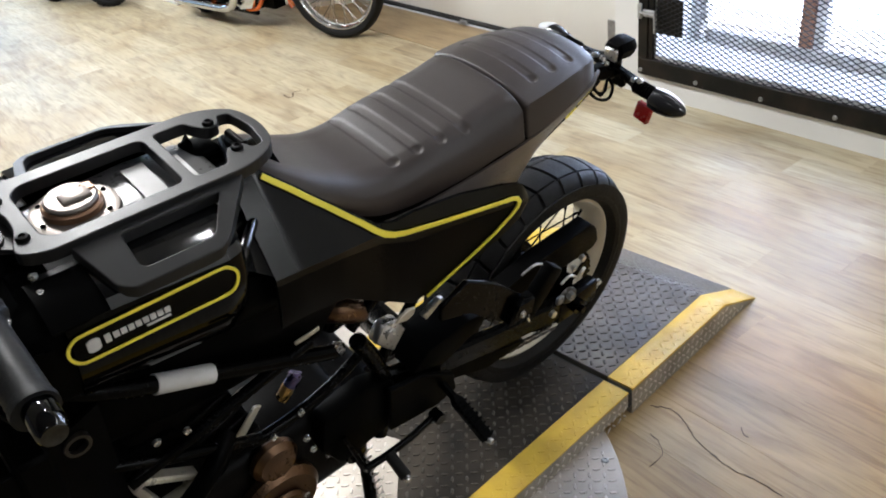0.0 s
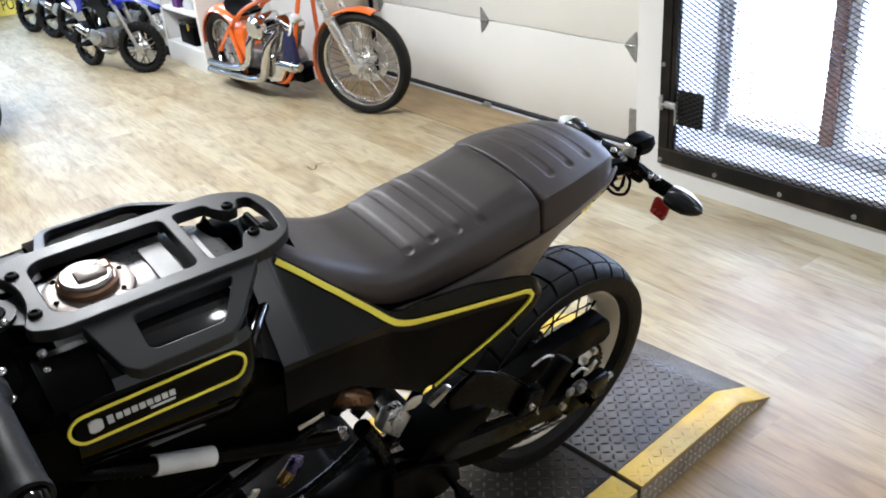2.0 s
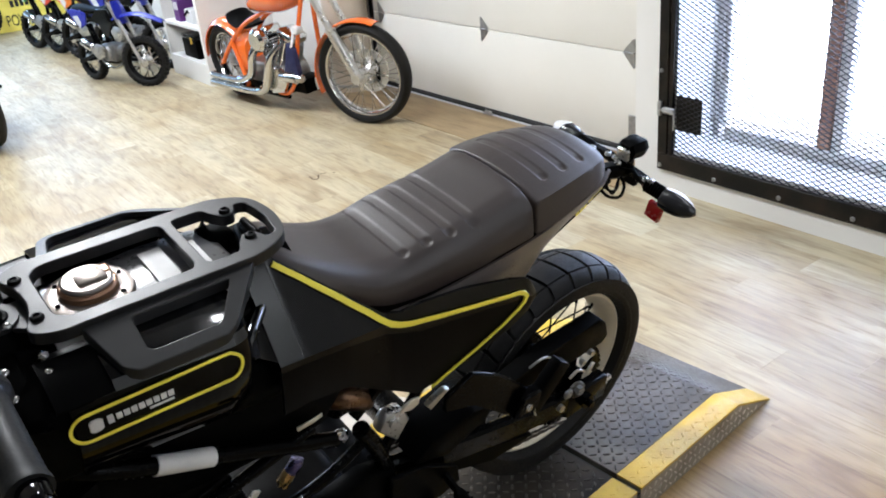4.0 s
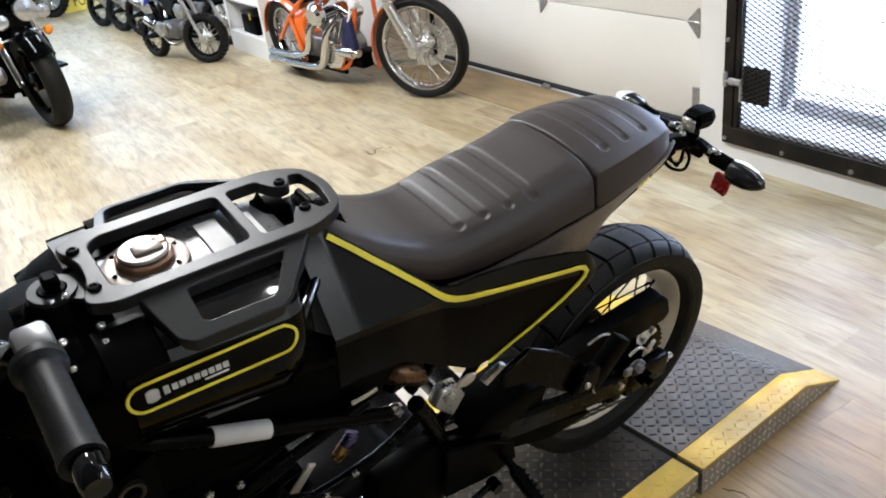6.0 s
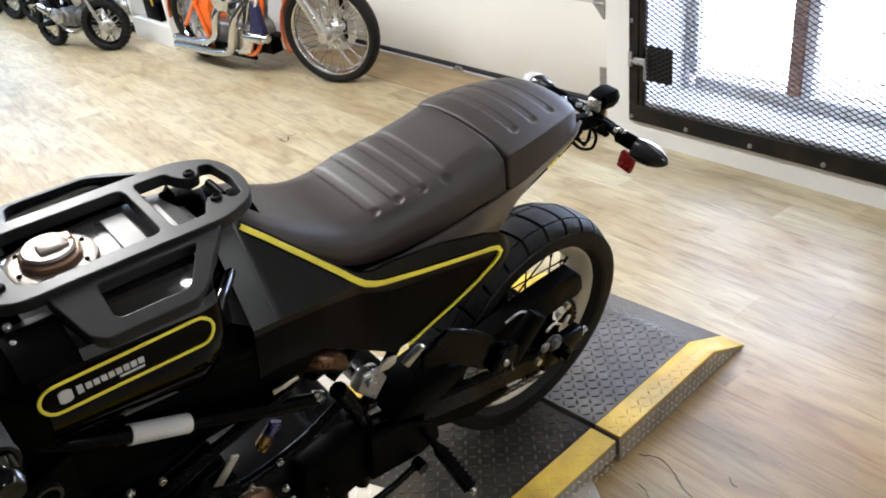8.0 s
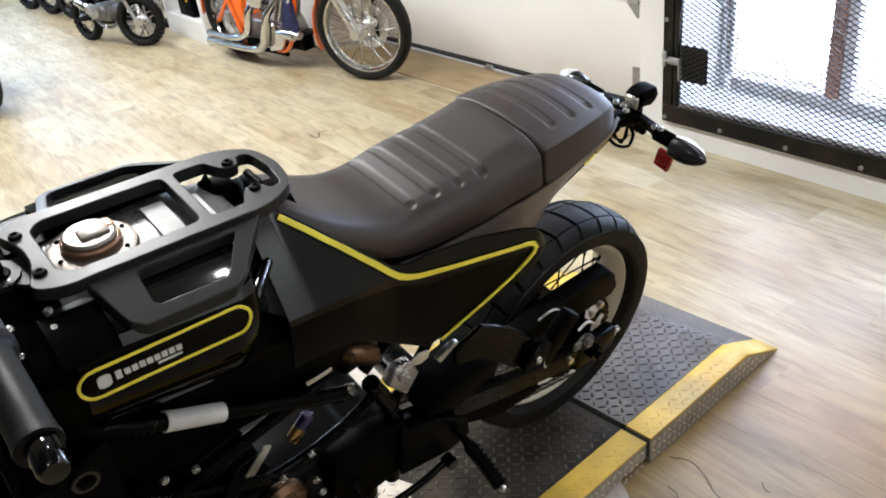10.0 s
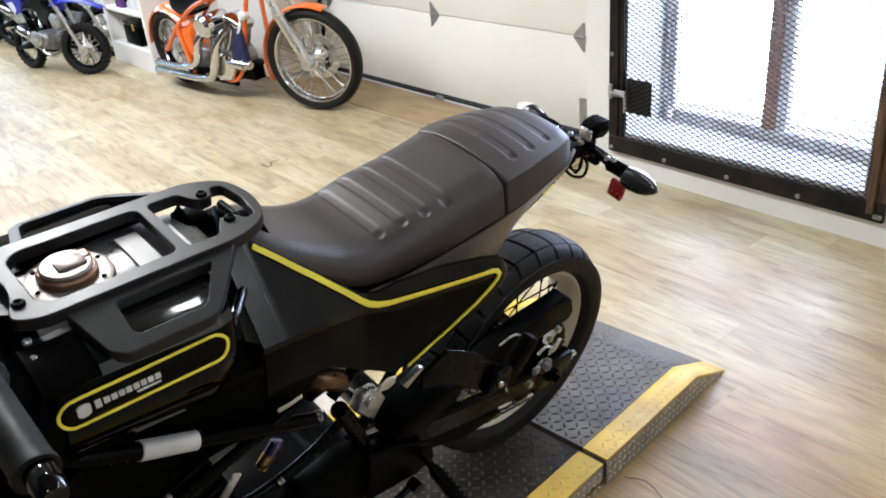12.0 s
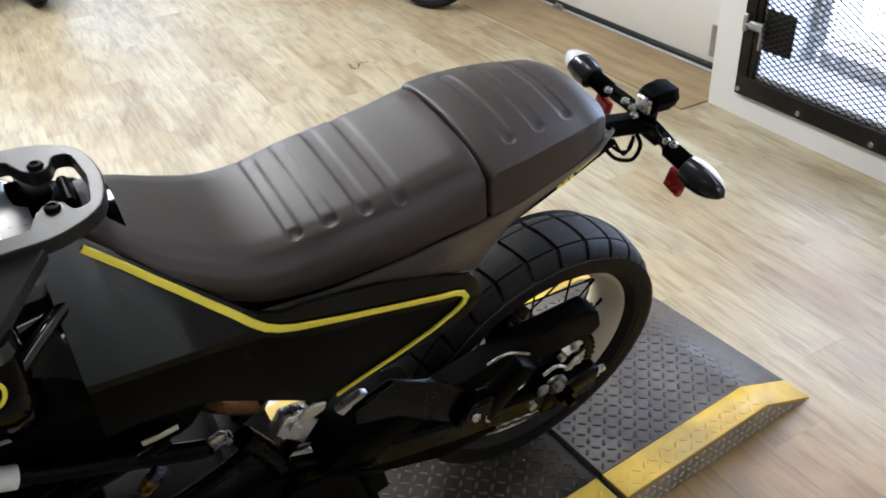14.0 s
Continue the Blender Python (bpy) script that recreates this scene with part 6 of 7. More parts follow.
part("seat", loft([[(x, w * math.cos(t), z + h * math.sin(t)) for t in np.linspace(0, 2 * math.pi, 16, endpoint=False)] for x, w, z, h in ((0.15, 0.05, 0.700, 0.010), (0.17, 0.09, 0.690, 0.028), (0.21, 0.11, 0.650, 0.036), (0.28, 0.11, 0.615, 0.030), (0.36, 0.09, 0.610, 0.022), (0.42, 0.05, 0.62, 0.012))]), M_MATT, ch, "small black saddle")
part("fuel_tank", loft([[(x, w * math.cos(t), z + h * math.sin(t)) for t in np.linspace(0, 2 * math.pi, 20, endpoint=False)] for x, w, z, h in ((0.46, 0.03, 0.77, 0.03), (0.50, 0.10, 0.80, 0.075), (0.62, 0.140, 0.84, 0.115), (0.80, 0.145, 0.865, 0.125), (0.93, 0.115, 0.885, 0.10), (1.00, 0.04, 0.90, 0.04))]), M_ORANGE, ch, "orange teardrop tank")
for s in (-1, 1):
    part("frame_rail", tube(curve_points([(0.0, s * 0.11, 0.30), (0.12, s * 0.11, 0.42), (0.24, s * 0.10, 0.53), (0.42, s * 0.07, 0.66), (0.75, s * 0.04, 0.78), (1.10, s * 0.02, 0.90)], 5), 0.017, 12), M_ORANGE, ch)
    # lower rail of the orange frame coloured black for the dark below the pipes
    part("frame_rail", tube(curve_points([(0.0, s * 0.11, 0.30), (0.06, s * 0.12, 0.20), (0.30, s * 0.12, 0.145), (0.80, s * 0.12, 0.135)], 6), 0.017, 12), M_BLKMETAL, ch)
    k = 0.10 if s < 0 else 0.03   # the frame is twisted a little by the bike's lean on its stand
    part("down_tube", tube(curve_points([(0.74 - k, s * 0.12, 0.135), (0.90 - k, s * 0.115, 0.165), (0.985 - k, s * 0.09, 0.30), (1.04 - k * 0.8, s * 0.055, 0.60), (1.10 - k * 0.4, s * 0.025, 0.90)], 6), 0.015, 12), M_ORANGE, ch)
    part("frame_rail", tube(curve_points([(0.20, s * 0.11, 0.50), (0.25, s * 0.115, 0.35), (0.30, s * 0.12, 0.15)], 4), 0.016, 12), M_ORANGE, ch)
part("crankcase", join(plug(0.135, -0.10, 0.10, (0.66, 0, 0.27), 28, bevel=0.02), box(0.30, 0.66, -0.10, 0.09, 0.19, 0.36, 0.03, 3), plug(0.06, -0.125, -0.09, (0.62, 0, 0.26), 24, bevel=0.012)), M_CAST, ch, "polished crankcase")
part("primary_cover", join(plug(0.09, -0.135, -0.10, (0.70, 0, 0.27), 28, bevel=0.02), prism([(0.62, 0.14), (0.78, 0.17), (0.84, 0.26), (0.80, 0.36), (0.66, 0.34)], -0.145, -0.10, 0.015, 2)), M_CHROME, ch)
for lean, x in ((-24, 0.60), (24, 0.72)):
    m = pose(x, 0, 0.38, 0, lean, 0)
    cyl = part("cylinder", moved(plug(0.055, 0, 0.20, (0, 0, 0), 24, "z", 0.004), m), M_ENGINE, ch)
    for k in range(7):
        part("fin", moved(plug(0.082, 0.02 + k * 0.019, 0.027 + k * 0.019, (0, 0, 0), 24, "z", 0.001), m), M_CAST, cyl)
    part("rocker_box", moved(box(-0.085, 0.085, -0.07, 0.07, 0.165, 0.245, 0.025, 3), m), M_CHROME, cyl)
    part("pushrod_tube", moved(join(rod((-0.02, -0.09, -0.02), (-0.03, -0.07, 0.18), 0.011, 10), rod((0.02, -0.09, -0.02), (0.03, -0.07, 0.18), 0.011, 10)), m), M_CHROME, cyl)
part("air_cleaner", plug(0.085, -0.19, -0.12, (0.64, 0, 0.56), 28, bevel=0.02), M_CHROME, ch, "round chrome air cleaner")
for y, z, a in ((-0.150, 0.205, 0.56), (-0.165, 0.150, 0.78)):
    part("exhaust_pipe", tube(curve_points([(a - 0.02, -0.09, 0.52), (a - 0.05, -0.15, 0.44), (a - 0.10, y - 0.01, 0.30), (a - 0.17, y - 0.01, z + 0.04), (a - 0.30, y - 0.01, z + 0.005), (a - 0.55, y - 0.01, z), (-0.10, y - 0.01, z + 0.005)], 6), 0.029, 16), M_CHROME, ch, "chrome exhaust pipe")
part("oil_tank", loft([[(x, w * math.cos(t), 0.37 + 0.17 * math.copysign(abs(math.sin(t)) ** 0.6, math.sin(t))) for t in np.linspace(0, 2 * math.pi, 20, endpoint=False)] for x, w in ((0.19, 0.07), (0.20, 0.105), (0.30, 0.11), (0.33, 0.10), (0.34, 0.07))]), M_ORANGE, ch, "orange oil tank under the seat")
part("battery_box", box(0.82, 0.95, -0.08, 0.075, 0.16, 0.27, 0.01, 2), M_MATT, ch)
# black slab added for the dark under the engine
part("belly_plate", box(0.36, 0.80, -0.09, 0.10, 0.15, 0.20, 0.01, 2), M_MATT, ch)
part("starter_motor", join(plug(0.045, 0.78, 0.95, (0, -0.12, 0.30), 20, "x", 0.01), plug(0.030, 0.95, 1.0, (0, -0.12, 0.30), 16, "x", 0.006)), M_CHROME, ch)
part("regulator", box(1.03, 1.09, -0.05, 0.05, 0.20, 0.29, 0.006, 2), M_ALU, ch)
part("hanging_pouch", prism([(0.80, 0.30), (0.90, 0.27), (0.98, 0.33), (0.97, 0.52), (0.91, 0.56), (0.88, 0.44)], -0.13, -0.09, 0.01, 2), material("navy blue nylon", (0.008, 0.011, 0.06), 0.7, scale=20), ch, "small navy blue pouch")
part("spark_lead", tube(curve_points([(0.92, -0.06, 0.62), (0.96, -0.11, 0.56), (0.93, -0.12, 0.50), (0.90, -0.10, 0.42)], 5), 0.008, 8), M_STICKER, ch)
part("kick_stand", rod((0.62, 0.12, 0.14), (0.66, 0.26, 0.02), 0.012, 10), M_CHROME, ch)
part("horn", plug(0.035, -0.03, 0.03, (0.97, -0.06, 0.64), 18, bevel=0.01), M_LENSPALE, ch)


# the frame, engine and bodywork sit low and short on this machine
for o in ch.children:
    if o not in front and o.name.split(".")[0] not in ("wheel", "rear_fender", "kick_stand"):
        for q in (o, *o.children):
            q.data.transform(Matrix.Diagonal((0.99, 1, 0.88, 1)))

# off-road bikes in a row
def dirt_bike(m, label, plastic, group="", k=1.0, guard=None, steer=26):
    """A small off-road bike, built at its rear wheel's foot."""
    b = thing("dirt_bike", m, label, "dirt bike", group)
    g = guard or plastic
    L = 0.80
    R1, R2 = 0.195, 0.212
    road_wheel(b, R1, 0.082, 0.135, (0, 0, R1), 20, M_BLKMETAL, 26)
    front = [road_wheel(b, R2, 0.070, 0.155, (L, 0, R2), 20, M_BLKMETAL, 28, 0.006)]
    for s in (-1, 1):
        front.append(part("fork_leg", join(rod((L, s * 0.062, R2), (L - 0.10, s * 0.062, 0.46), 0.014, 10), rod((L - 0.10, s * 0.062, 0.46), (L - 0.20, s * 0.062, 0.72), 0.019, 10)), M_ALU, b))
    front.append(part("front_fender", shell([[(L - 0.20 + 0.44 * i / 12, 0.062 * (-1 + j / 3) * (1 - 0.45 * (i / 12) ** 2), 0.600 + 0.05 * math.sin(math.pi * i / 12) - 0.02 * abs(-1 + j / 3) ** 2 - 0.045 * (i / 12)) for j in range(7)] for i in range(13)], (0, 0, -1), 0.006), g, b, "high front fender"))
    front.append(part("number_plate", shell([[(L - 0.10 + 0.02 * abs(-1 + j / 3) * -1 - 0.05 * i / 6, 0.085 * (-1 + j / 3) * (0.75 + 0.25 * math.sin(math.pi * i / 6)), 0.54 + 0.19 * i / 6) for j in range(7)] for i in range(7)], (-1, 0, 0), 0.005), g, b))
    front.append(part("handlebar", tube(curve_points([(L - 0.28, -0.33, 0.84), (L - 0.24, -0.20, 0.83), (L - 0.21, -0.08, 0.76), (L - 0.21, 0.08, 0.76), (L - 0.24, 0.20, 0.83), (L - 0.28, 0.33, 0.84)], 5), 0.011, 10), M_BLKMETAL, b))
    for s in (-1, 1):
        front.append(part("grip", rod((L - 0.263, s * 0.25, 0.836), (L - 0.285, s * 0.345, 0.841), 0.017, 10), M_GRIP, b))
    steered(front, (L - 0.06, 0, 0.3), steer)
    part("seat", loft([[(x, w * math.cos(t), z + h * math.sin(t)) for t in np.linspace(0, 2 * math.pi, 14, endpoint=False)] for x, w, z, h in ((-0.08, 0.05, 0.655, 0.015), (-0.04, 0.075, 0.65, 0.03), (0.08, 0.075, 0.63, 0.035), (0.25, 0.06, 0.625, 0.03), (0.40, 0.05, 0.65, 0.025))]), M_MATT, b, "black bench seat")
    part("tail_fender", shell([[(-0.18 + 0.28 * i / 10, 0.075 * (-1 + j / 3) * (0.6 + 0.4 * i / 10), 0.652 - 0.03 * (1 - i / 10) ** 2 - 0.02 * abs(-1 + j / 3) ** 2 + 0.02 * math.sin(math.pi * i / 10)) for j in range(7)] for i in range(11)], (0, 0, -1), 0.006), plastic, b)
    for s in (-1, 1):
        part("side_plate", prism([(-0.10, 0.635), (0.03, 0.640), (0.19, 0.615), (0.17, 0.515), (0.07, 0.475), (-0.03, 0.540)], s * 0.082 - 0.006, s * 0.082 + 0.006, 0.004), plastic, b)
        part("plate_flash", prism([(-0.02, 0.580), (0.06, 0.590), (0.10, 0.530), (0.07, 0.485), (0.03, 0.520)], s * 0.0895 - 0.002, s * 0.0895 + 0.002), M_WHITEPL, b)
        part("tank_wing", prism([(0.28, 0.56), (0.42, 0.66), (0.60, 0.66), (0.63, 0.56), (0.52, 0.42), (0.46, 0.44), (0.42, 0.53)], s * 0.105 - 0.006, s * 0.105 + 0.006, 0.004), M_SATIN, b)
        part("swing_arm", sweep([(0.30, s * 0.06, 0.28), (0.0, s * 0.075, R1), (-0.05, s * 0.075, R1 - 0.01)], bar_section(0.018, 0.036), up=(0, 0, 1)), M_BLKMETAL, b)
        part("frame_tube", tube(curve_points([(0.30, s * 0.07, 0.25), (0.26, s * 0.07, 0.42), (0.10, s * 0.065, 0.52), (-0.12, s * 0.06, 0.56)], 4), 0.012, 8), M_BLKMETAL, b)
    part("fuel_tank", loft([[(x, w * math.cos(t), z + h * math.sin(t)) for t in np.linspace(0, 2 * math.pi, 14, endpoint=False)] for x, w, z, h in ((0.36, 0.06, 0.60, 0.04), (0.44, 0.085, 0.62, 0.06), (0.54, 0.075, 0.64, 0.06), (0.60, 0.04, 0.66, 0.03))]), M_MATT, b)
    part("frame_spine", tube(curve_points([(0.62, 0, 0.70), (0.50, 0, 0.56), (0.34, 0, 0.47), (0.30, 0, 0.28)], 4), 0.018, 10), M_BLKMETAL, b)
    part("engine", join(box(0.28, 0.50, -0.075, 0.075, 0.20, 0.35, 0.025, 2), moved(plug(0.05, 0, 0.13, (0, 0, 0), 18, "z", 0.004), pose(0.46, 0, 0.28, 0, 76, 0)), plug(0.062, -0.098, -0.06, (0.40, 0, 0.275), 22, bevel=0.012)), M_CAST, b, "dull silver cast engine")
    part("exhaust_pipe", join(tube(curve_points([(0.56, -0.02, 0.26), (0.60, -0.06, 0.20), (0.50, -0.10, 0.16), (0.36, -0.10, 0.20), (0.24, -0.11, 0.32)], 5), 0.014, 10), tube(curve_points([(0.24, -0.11, 0.32), (0.20, -0.12, 0.34), (0.12, -0.122, 0.37)], 4), 0.036, 14)), M_CHROME, b, "silver exhaust and muffler")
    part("heat_shield", prism([(0.22, 0.29), (0.30, 0.36), (0.42, 0.34), (0.40, 0.25), (0.30, 0.22)], -0.125, -0.10, 0.008, 2), M_ALU, b)
    part("shock", join(rod((0.06, 0, 0.50), (0.16, 0, 0.28), 0.028, 12)), M_BLKMETAL, b)
    part("foot_peg", rod((0.26, -0.19, 0.23), (0.26, 0.19, 0.23), 0.012, 8), M_BLKMETAL, b)
    part("drive_chain", sweep([(0.30, 0.065, 0.30), (0.0, 0.065, R1 + 0.07), (-0.07, 0.065, R1), (0.0, 0.065, R1 - 0.07), (0.30, 0.065, 0.25)], bar_section(0.008, 0.012), up=(0, 1, 0)), M_CHAIN, b)
    return b


ROW = "off-road bikes in a row"
dirt_bike(pose(1.855, 7.48, 0, -2, 0, -74) @ Matrix.Diagonal((0.92, 0.92, 0.92, 1)), "blue small off-road bike with spoked wheels in a parked row", M_BLUE, ROW)
dirt_bike(pose(2.16, 8.02, 0, -2, 0, -73), "blue small off-road bike beside the white shelf", M_BLUE, ROW)
dirt_bike(pose(2.02, 8.62, 0, -2, 0, -70), "orange small off-road bike in a parked row", M_ORPL, ROW)
dirt_bike(pose(1.95, 9.13, 0, -2, 0, -70), "red small off-road bike in a parked row", M_REDPL, ROW)
dirt_bike(pose(1.87, 9.70, 0, -2, 0, -70), "green small off-road bike at the end of the row", M_GREEN, ROW)
dirt_bike(pose(1.20, 12.0, 0, 0, 0, -68) @ Matrix.Diagonal((1.2, 1.2, 1.2, 1)), "large blue and white off-road bike by the yellow banner", M_BLUE, "", 1.0, M_WHITEPL)

# black touring bike, front half in view
TB = pose(0.770, 6.06, 0, 4, 0, -80)
tb = thing("touring_motorcycle", TB, "black touring motorcycle with fairing and chrome forks", "motorcycle")
road_wheel(tb, 0.315, 0.135, 0.215, (0, 0, 0.315), 0, M_GLOSS)
road_wheel(tb, 0.315, 0.150, 0.205, (-1.60, 0, 0.315), 0, M_GLOSS)
for wx_ in (0.0, -1.60):
    part("wheel_plate", join(plug(0.19, -0.03, 0.03, (wx_, 0, 0.315), 40, bevel=0.01), plug(0.06, -0.06, 0.06, (wx_, 0, 0.315), 24, bevel=0.01)), M_SATIN, tb)
part("front_fender", arc_guard((0, 0, 0.315), 0.335, 0.165, 35, 205, 22, 0.25), M_GLOSS, tb, "gloss black front fender")
for s in (-1, 1):
    part("fork_leg", join(rod((0.0, s * 0.115, 0.315), (-0.14, s * 0.115, 0.66), 0.032, 14), rod((-0.14, s * 0.115, 0.66), (-0.24, s * 0.115, 0.92), 0.026, 14)), M_CHROME, tb)
    ind = part("indicator", ball(0.033, (-0.02, s * 0.165 + 0.004, 0.596), 1.0, 0.9, 0.95), M_AMBER, tb, "amber indicator")
    part("spot_lamp", lathe([(0.0, -0.05), (0.035, -0.04), (0.048, 0.0), (0.045, 0.012), (0.0, 0.018)], 24, (-0.03, s * 0.135 + 0.05, 0.715), "x", False), M_LAMPGLASS, tb, "round spot lamp")
    part("engine_guard", tube(curve_points([(-0.42, s * 0.10, 0.62), (-0.45, s * 0.22, 0.55), (-0.46, s * 0.26, 0.40), (-0.44, s * 0.22, 0.24), (-0.42, s * 0.10, 0.18)], 6), 0.017, 12), M_BLKMETAL, tb)
    part("saddlebag", box(-1.95, -1.35, min(s * 0.20, s * 0.42), max(s * 0.20, s * 0.42), 0.32, 0.68, 0.06, 3), M_GLOSS, tb)
    part("floorboard", box(-0.72, -0.40, min(s * 0.20, s * 0.32), max(s * 0.20, s * 0.32), 0.26, 0.28, 0.006), M_MATT, tb)
part("horn_cover", plug(0.062, -0.36, -0.19, (-0.03, 0, 0.42), 22, bevel=0.02), M_CAST, tb, "dull silver horn cover")
part("light_bar", tube([(-0.02, -0.16, 0.602), (0.0, 0.0, 0.612), (-0.02, 0.165, 0.602)], 0.010, 10), M_CHROME, tb)
part("headlight", lathe([(0.0, -0.10), (0.060, -0.08), (0.074, 0.0), (0.070, 0.016), (0.0, 0.026)], 30, (0.01, 0.075, 0.757), "x", False), M_LAMPGLASS, tb, "large round headlamp")
part("fairing", loft([[(x, 0.03 + w * math.cos(t), z + h * math.sin(t)) for t in np.linspace(0, 2 * math.pi, 24, endpoint=False)] for x, w, z, h in ((0.0, 0.06, 0.90, 0.04), (-0.03, 0.20, 0.89, 0.09), (-0.10, 0.33, 0.90, 0.16), (-0.20, 0.40, 0.92, 0.20), (-0.34, 0.38, 0.94, 0.20), (-0.40, 0.25, 0.95, 0.12))]), M_GLOSS, tb, "gloss black batwing fairing")
part("nacelle", loft([[(x, w * math.cos(t), 0.76 + h * math.sin(t)) for t in np.linspace(0, 2 * math.pi, 20, endpoint=False)] for x, w, h in ((-0.05, 0.12, 0.12), (-0.15, 0.17, 0.16), (-0.28, 0.16, 0.18))]), M_GLOSS, tb)
part("windscreen", shell([[(-0.18 - 0.16 * i / 6 - 0.10 * (j / 4 - 1) ** 2, 0.30 * (j / 4 - 1) * (1 - 0.25 * i / 6), 1.08 + 0.20 * i / 6) for j in range(9)] for i in range(7)], (-1, 0, 0), 0.004), M_LENS, tb)
part("engine", join(box(-0.95, -0.42, -0.16, 0.16, 0.18, 0.46, 0.04, 3), moved(box(-0.09, 0.09, -0.10, 0.10, 0, 0.28, 0.02, 2), pose(-0.58, 0, 0.42, 0, 20, 0)), moved(box(-0.09, 0.09, -0.10, 0.10, 0, 0.28, 0.02, 2), pose(-0.78, 0, 0.42, 0, -20, 0))), M_ENGINE, tb)
part("fuel_tank", loft([[(x, w * math.cos(t), z + h * math.sin(t)) for t in np.linspace(0, 2 * math.pi, 20, endpoint=False)] for x, w, z, h in ((-0.42, 0.08, 0.84, 0.06), (-0.50, 0.17, 0.84, 0.12), (-0.75, 0.18, 0.82, 0.12), (-1.0, 0.10, 0.76, 0.06))]), M_GLOSS, tb)
part("saddle", loft([[(x, w * math.cos(t), z + h * math.sin(t)) for t in np.linspace(0, 2 * math.pi, 16, endpoint=False)] for x, w, z, h in ((-0.95, 0.08, 0.74, 0.04), (-1.10, 0.19, 0.72, 0.06), (-1.35, 0.18, 0.74, 0.06), (-1.70, 0.14, 0.80, 0.05), (-1.80, 0.08, 0.80, 0.03))]), M_MATT, tb)
part("rear_fender", arc_guard((-1.60, 0, 0.315), 0.345, 0.19, 10, 150, 18, 0.22), M_GLOSS, tb)
part("exhaust_pipe", tube(curve_points([(-0.52, -0.12, 0.40), (-0.50, -0.19, 0.28), (-0.70, -0.22, 0.19), (-1.3, -0.22, 0.20), (-2.0, -0.22, 0.22)], 5), 0.035, 12), M_CHROME, tb)
part("frame", join(tube([(-0.28, 0, 0.80), (-0.42, 0, 0.30), (-0.50, 0, 0.16), (-1.2, 0, 0.16), (-1.6, 0, 0.30)], 0.022, 10)), M_BLKMETAL, tb)

# white shelf unit with its contents
sh = thing("shelf_unit", pose(0, 0, 0), "white open shelf unit standing against the wall", "shelf")
SX0, SY0, SY1 = 2.385, 6.245, 7.08
part("side_panel", box(SX0, WX - 0.004, SY0, SY0 + 0.045, 0, 2.1, 0.003), M_WALL, sh)
part("side_panel", box(SX0, WX - 0.004, SY1 - 0.04, SY1, 0, 2.1, 0.003), M_WALL, sh)
part("plinth", box(SX0, WX - 0.004, SY0 + 0.045, SY1 - 0.04, 0, 0.165, 0.003), M_WALL, sh)
part("back_panel", box(WX - 0.03, WX - 0.004, SY0 + 0.045, SY1 - 0.04, 0.165, 2.1), M_WALL, sh)
for z in (0.43, 0.86, 1.30, 1.72):
    part("shelf_board", box(SX0, WX - 0.031, SY0 + 0.0455, SY1 - 0.0405, z - 0.012, z + 0.012, 0.002), M_WALL, sh)
part("top_board", box(SX0 - 0.01, WX - 0.004, SY0 - 0.01, SY1 + 0.01, 2.1, 2.14, 0.004), M_WALL, sh)
tc = thing("tool_case", pose(2.42, 6.52, 0.165), "black plastic tool case on the lower shelf", "tool case")
part("case_body", box(0, 0.24, 0, 0.30, 0, 0.15, 0.012, 2), M_MATT, tc)
part("case_lid", box(-0.004, 0.244, -0.004, 0.304, 0.152, 0.185, 0.012, 2), M_SATIN, tc)
part("case_handle", tube([(0.12, 0.06, 0.18), (0.12, 0.07, 0.215), (0.12, 0.23, 0.215), (0.12, 0.24, 0.18)], 0.009), M_MATT, tc)
part("case_latch", box(-0.010, -0.003, 0.06, 0.09, 0.12, 0.17, 0.003), M_YELLOW, tc, "yellow latch")
pb = thing("carton", pose(2.42, 6.74, 0.443), "purple cardboard carton on the upper shelf", "box")
part("carton_body", box(0, 0.16, 0, 0.12, 0, 0.165, 0.003), material("purple printed card", (0.10, 0.02, 0.16), 0.5, scale=10), pb)
part("carton_label", box(-0.0012, 0.0, 0.012, 0.108, 0.09, 0.15), M_STICKER, pb)
wb = thing("white_device", pose(2.43, 6.50, 0.443), "small white device with black arm on the upper shelf", "device")
part("device_body", box(0, 0.14, 0, 0.16, 0.0, 0.11, 0.015, 2), M_WHITEPL, wb)
part("device_arm", tube([(0.03, 0.03, 0.05), (-0.005, 0.06, 0.10), (-0.005, 0.14, 0.06)], 0.009), M_MATT, wb)

# beige drum and pole in the corner behind the front wheel
dr = thing("cardboard_drum", pose(3.06, 5.22, 0), "tall beige cylinder standing in the corner", "drum")
part("drum_body", plug(0.155, 0, 1.5, (0, 0, 0), 36, "z", 0.01), material("beige painted drum", (0.52, 0.45, 0.36), 0.6, second=(0.45, 0.38, 0.30), scale=4), dr)
for z in (0.05, 0.75, 1.45):
    part("drum_hoop", lathe([(0.154, z - 0.012), (0.161, z - 0.008), (0.161, z + 0.008), (0.154, z + 0.012)], 36, (0, 0, 0), "z"), M_GALV, dr)
pole = thing("pole", pose(3.16, 5.02, 0), "dark pole leaning against the garage door", "pole")
part("pole_shaft", tube([(-0.02, 0.0, 0.0), (0.03, 0.02, 1.6)], 0.016, 10), M_BLKMETAL, pole)

# yellow banner board at the far end
bn = thing("banner", pose(1.74, 11.24, 0, -8, 0, 0), "yellow banner board with bold black lettering leaning at the far wall", "banner")
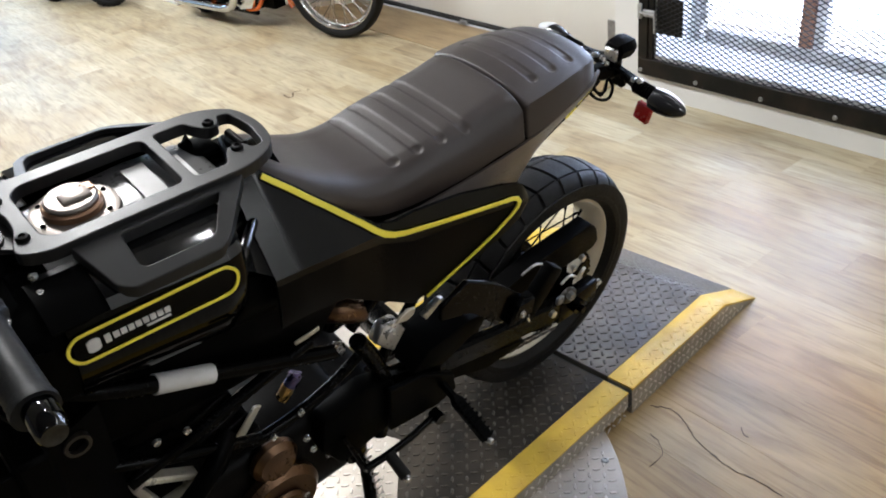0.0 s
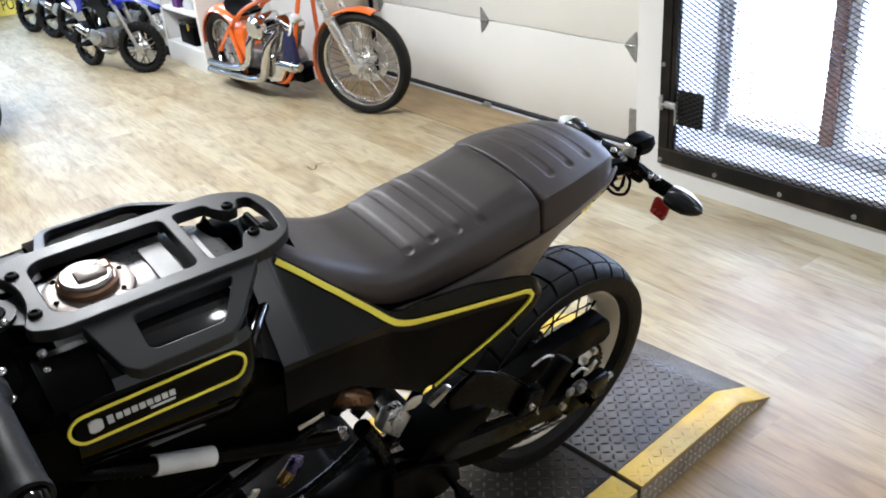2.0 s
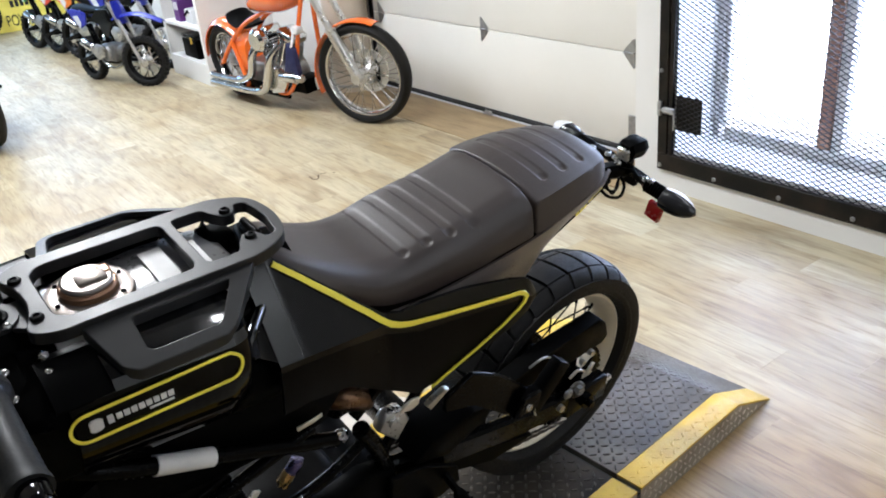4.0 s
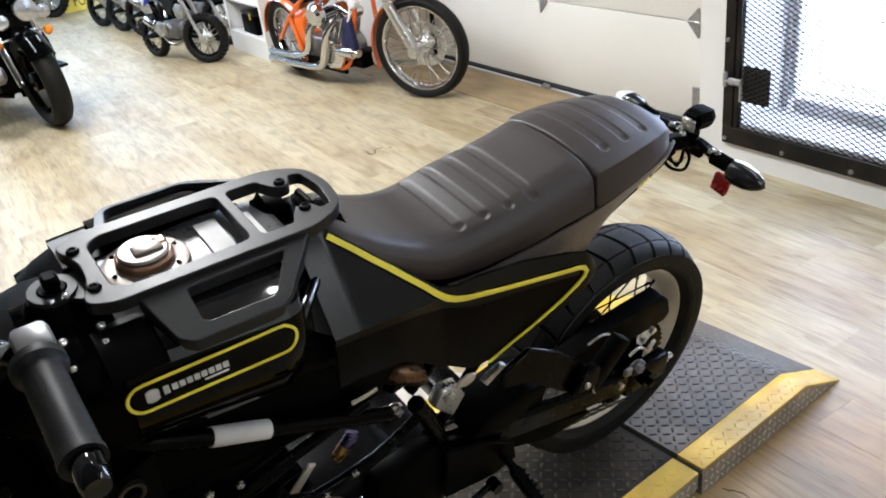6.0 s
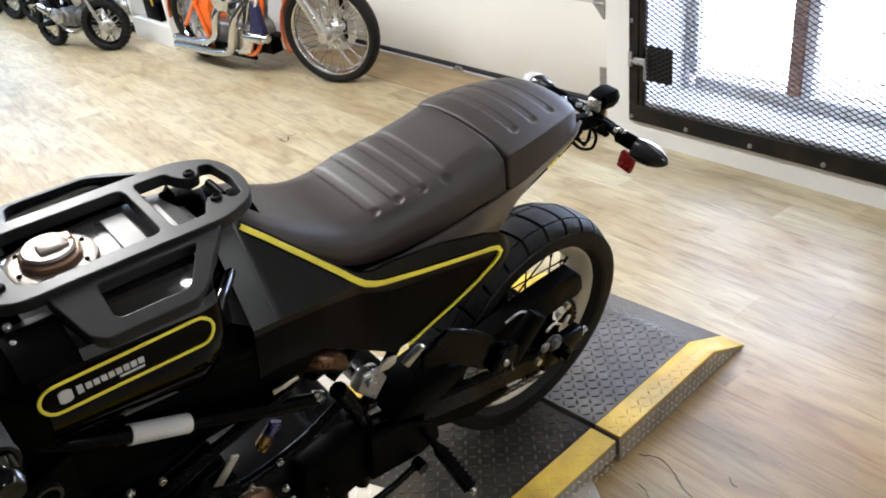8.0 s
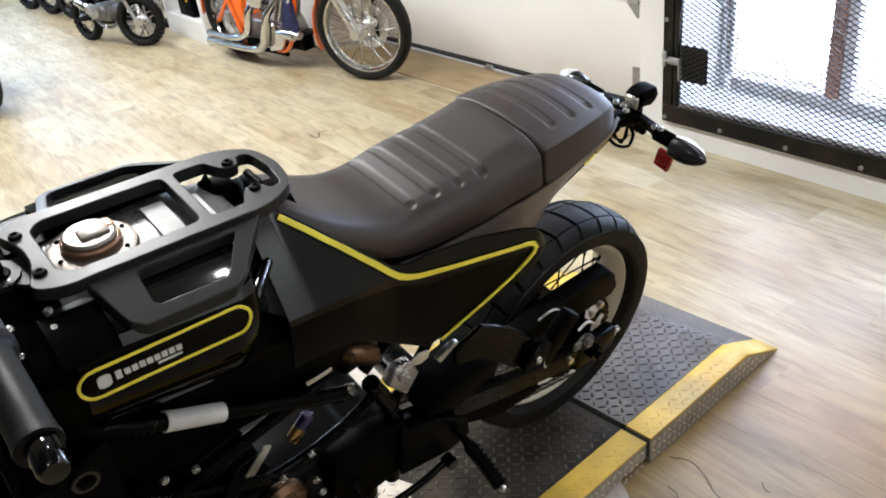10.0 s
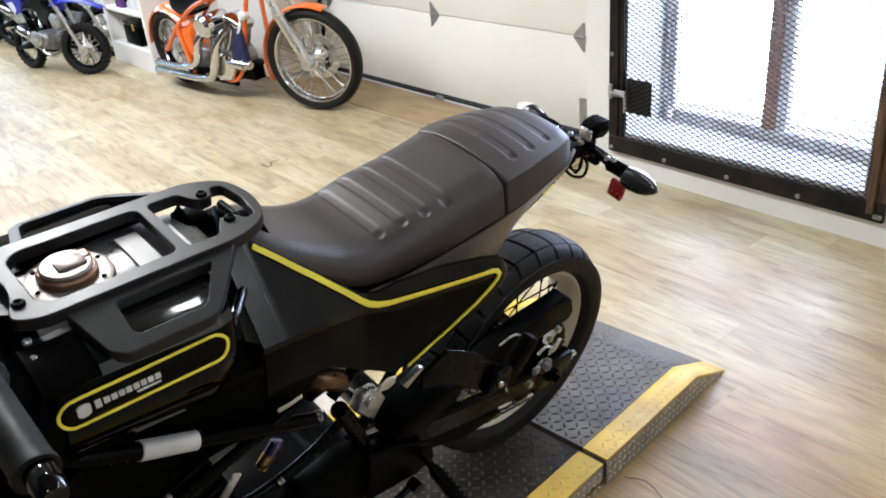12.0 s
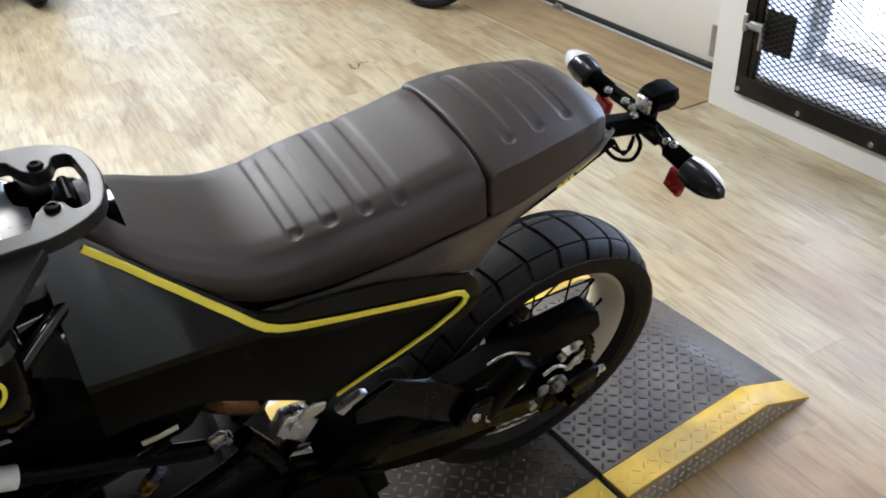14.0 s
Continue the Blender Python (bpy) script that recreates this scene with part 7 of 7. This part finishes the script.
part("board", box(0.0, 1.55, 0.0, 0.03, 0.0, 0.46, 0.004), material("yellow vinyl banner", (0.80, 0.66, 0.10), 0.5, scale=3), bn)
fc = bpy.data.curves.new("lettering", "FONT")
fc.body, fc.size, fc.extrude = "POWER", 0.185, 0.002
tx_ = new("lettering_source", fc)
dg = bpy.context.evaluated_depsgraph_get()
me_ = bpy.data.meshes.new_from_object(tx_.evaluated_get(dg))
bpy.data.objects.remove(tx_)
me_.materials.clear()
me_.materials.append(M_BLACKGAP)
lt = new("lettering", me_)
lt.parent = bn
lt.matrix_local = Matrix.Translation((0.125, -0.004, 0.06)) @ Matrix.Rotation(radians(90), 4, "X") @ Matrix.Diagonal((0.58, 1.0, 1, 1))
for k in range(5):
    part("print_bar", box(0.22 + k * 0.055, 0.26 + k * 0.055, -0.003, 0.0, 0.27, 0.35), M_BLACKGAP, bn)

# ---- floor planks, the nearest as single pieces ----
PWID, PLEN, GAP = 0.152, 1.22, 0.0001
meshes = {}


def plank_mesh(length):
    key = round(length, 3)
    if key not in meshes:
        bm = bmesh.new()
        x, y = PWID / 2 - GAP / 2, length / 2 - GAP / 2
        lo = [bm.verts.new((sx * x, sy * y, -0.0006)) for sx, sy in ((-1, -1), (1, -1), (1, 1), (-1, 1))]
        hi = [bm.verts.new((sx * (x - 0.00015), sy * (y - 0.00015), 0.0)) for sx, sy in ((-1, -1), (1, -1), (1, 1), (-1, 1))]
        bm.faces.new(hi)
        for k in range(4):
            bm.faces.new((lo[k], lo[(k + 1) % 4], hi[(k + 1) % 4], hi[k]))
        me = bpy.data.meshes.new("plank")
        bm.to_mesh(me)
        bm.free()
        me.materials.append(M_PLANK)
        meshes[key] = me
    return meshes[key]


far_bm = bmesh.new()
rng = random.Random(7)
count = 0
for i in range(int((WX - X0) / PWID) + 1):
    xc = WX - (i + 0.5) * PWID
    y = Y0 - rng.random() * PLEN
    while y < Y1:
        ya, yb = max(y, Y0), min(y + PLEN, Y1)
        y += PLEN
        if yb - ya < 0.02:
            continue
        yc = (ya + yb) / 2
        if -0.6 < xc and -0.4 < yc < 8.6 and count < 300:
            p = new("plank", plank_mesh(yb - ya))
            p.parent = floor
            p.location = (xc, yc, 0.0)
            count += 1
        else:
            x, l = PWID / 2 - GAP / 2, (yb - ya) / 2 - GAP / 2
            far_bm.faces.new([far_bm.verts.new((xc + sx * x, yc + sy * l, 0.0)) for sx, sy in ((-1, -1), (1, -1), (1, 1), (-1, 1))])
tagged(part("planks_beyond", far_bm, M_PLANK_FAR, floor, smooth=0), kind="stuff")

# cracks where the vinyl has split beside the turntable
for pts, w in (([(1.415, 1.061), (1.432, 1.035), (1.439, 1.005), (1.42, 0.955), (1.397, 0.912), (1.386, 0.86), (1.377, 0.807), (1.388, 0.74), (1.386, 0.68)], 0.0024),
               ([(1.253, 0.935), (1.30, 0.938), (1.322, 0.955), (1.334, 0.98), (1.339, 1.002)], 0.0014),
               ([(1.50, 0.86), (1.485, 0.842), (1.488, 0.83)], 0.003),
               ([(1.94, 3.84), (1.935, 3.79), (1.96, 3.785), (1.985, 3.83)], 0.006), ([(1.995, 3.842), (2.01, 3.83), (2.03, 3.822)], 0.005), ([(2.05, 3.80), (2.062, 3.785)], 0.004)):
    line = curve_points([(x, y, 0.0003) for x, y in pts], 6)
    line = [p + Vector((noise.noise(p * 60) * 0.004, noise.noise(p * 60 + Vector((9, 0, 0))) * 0.004, 0)) for p in line]
    k = [0.4 + 0.9 * abs(noise.noise(p * 35)) for p in line]
    k[0] = k[-1] = 0.1
    part("crack", sweep(line, [(-w, -0.0004), (w, -0.0004), (w, 0.0004), (-w, 0.0004)], up=(0, 0, 1), scale=k), M_CRACK, floor, smooth=0)
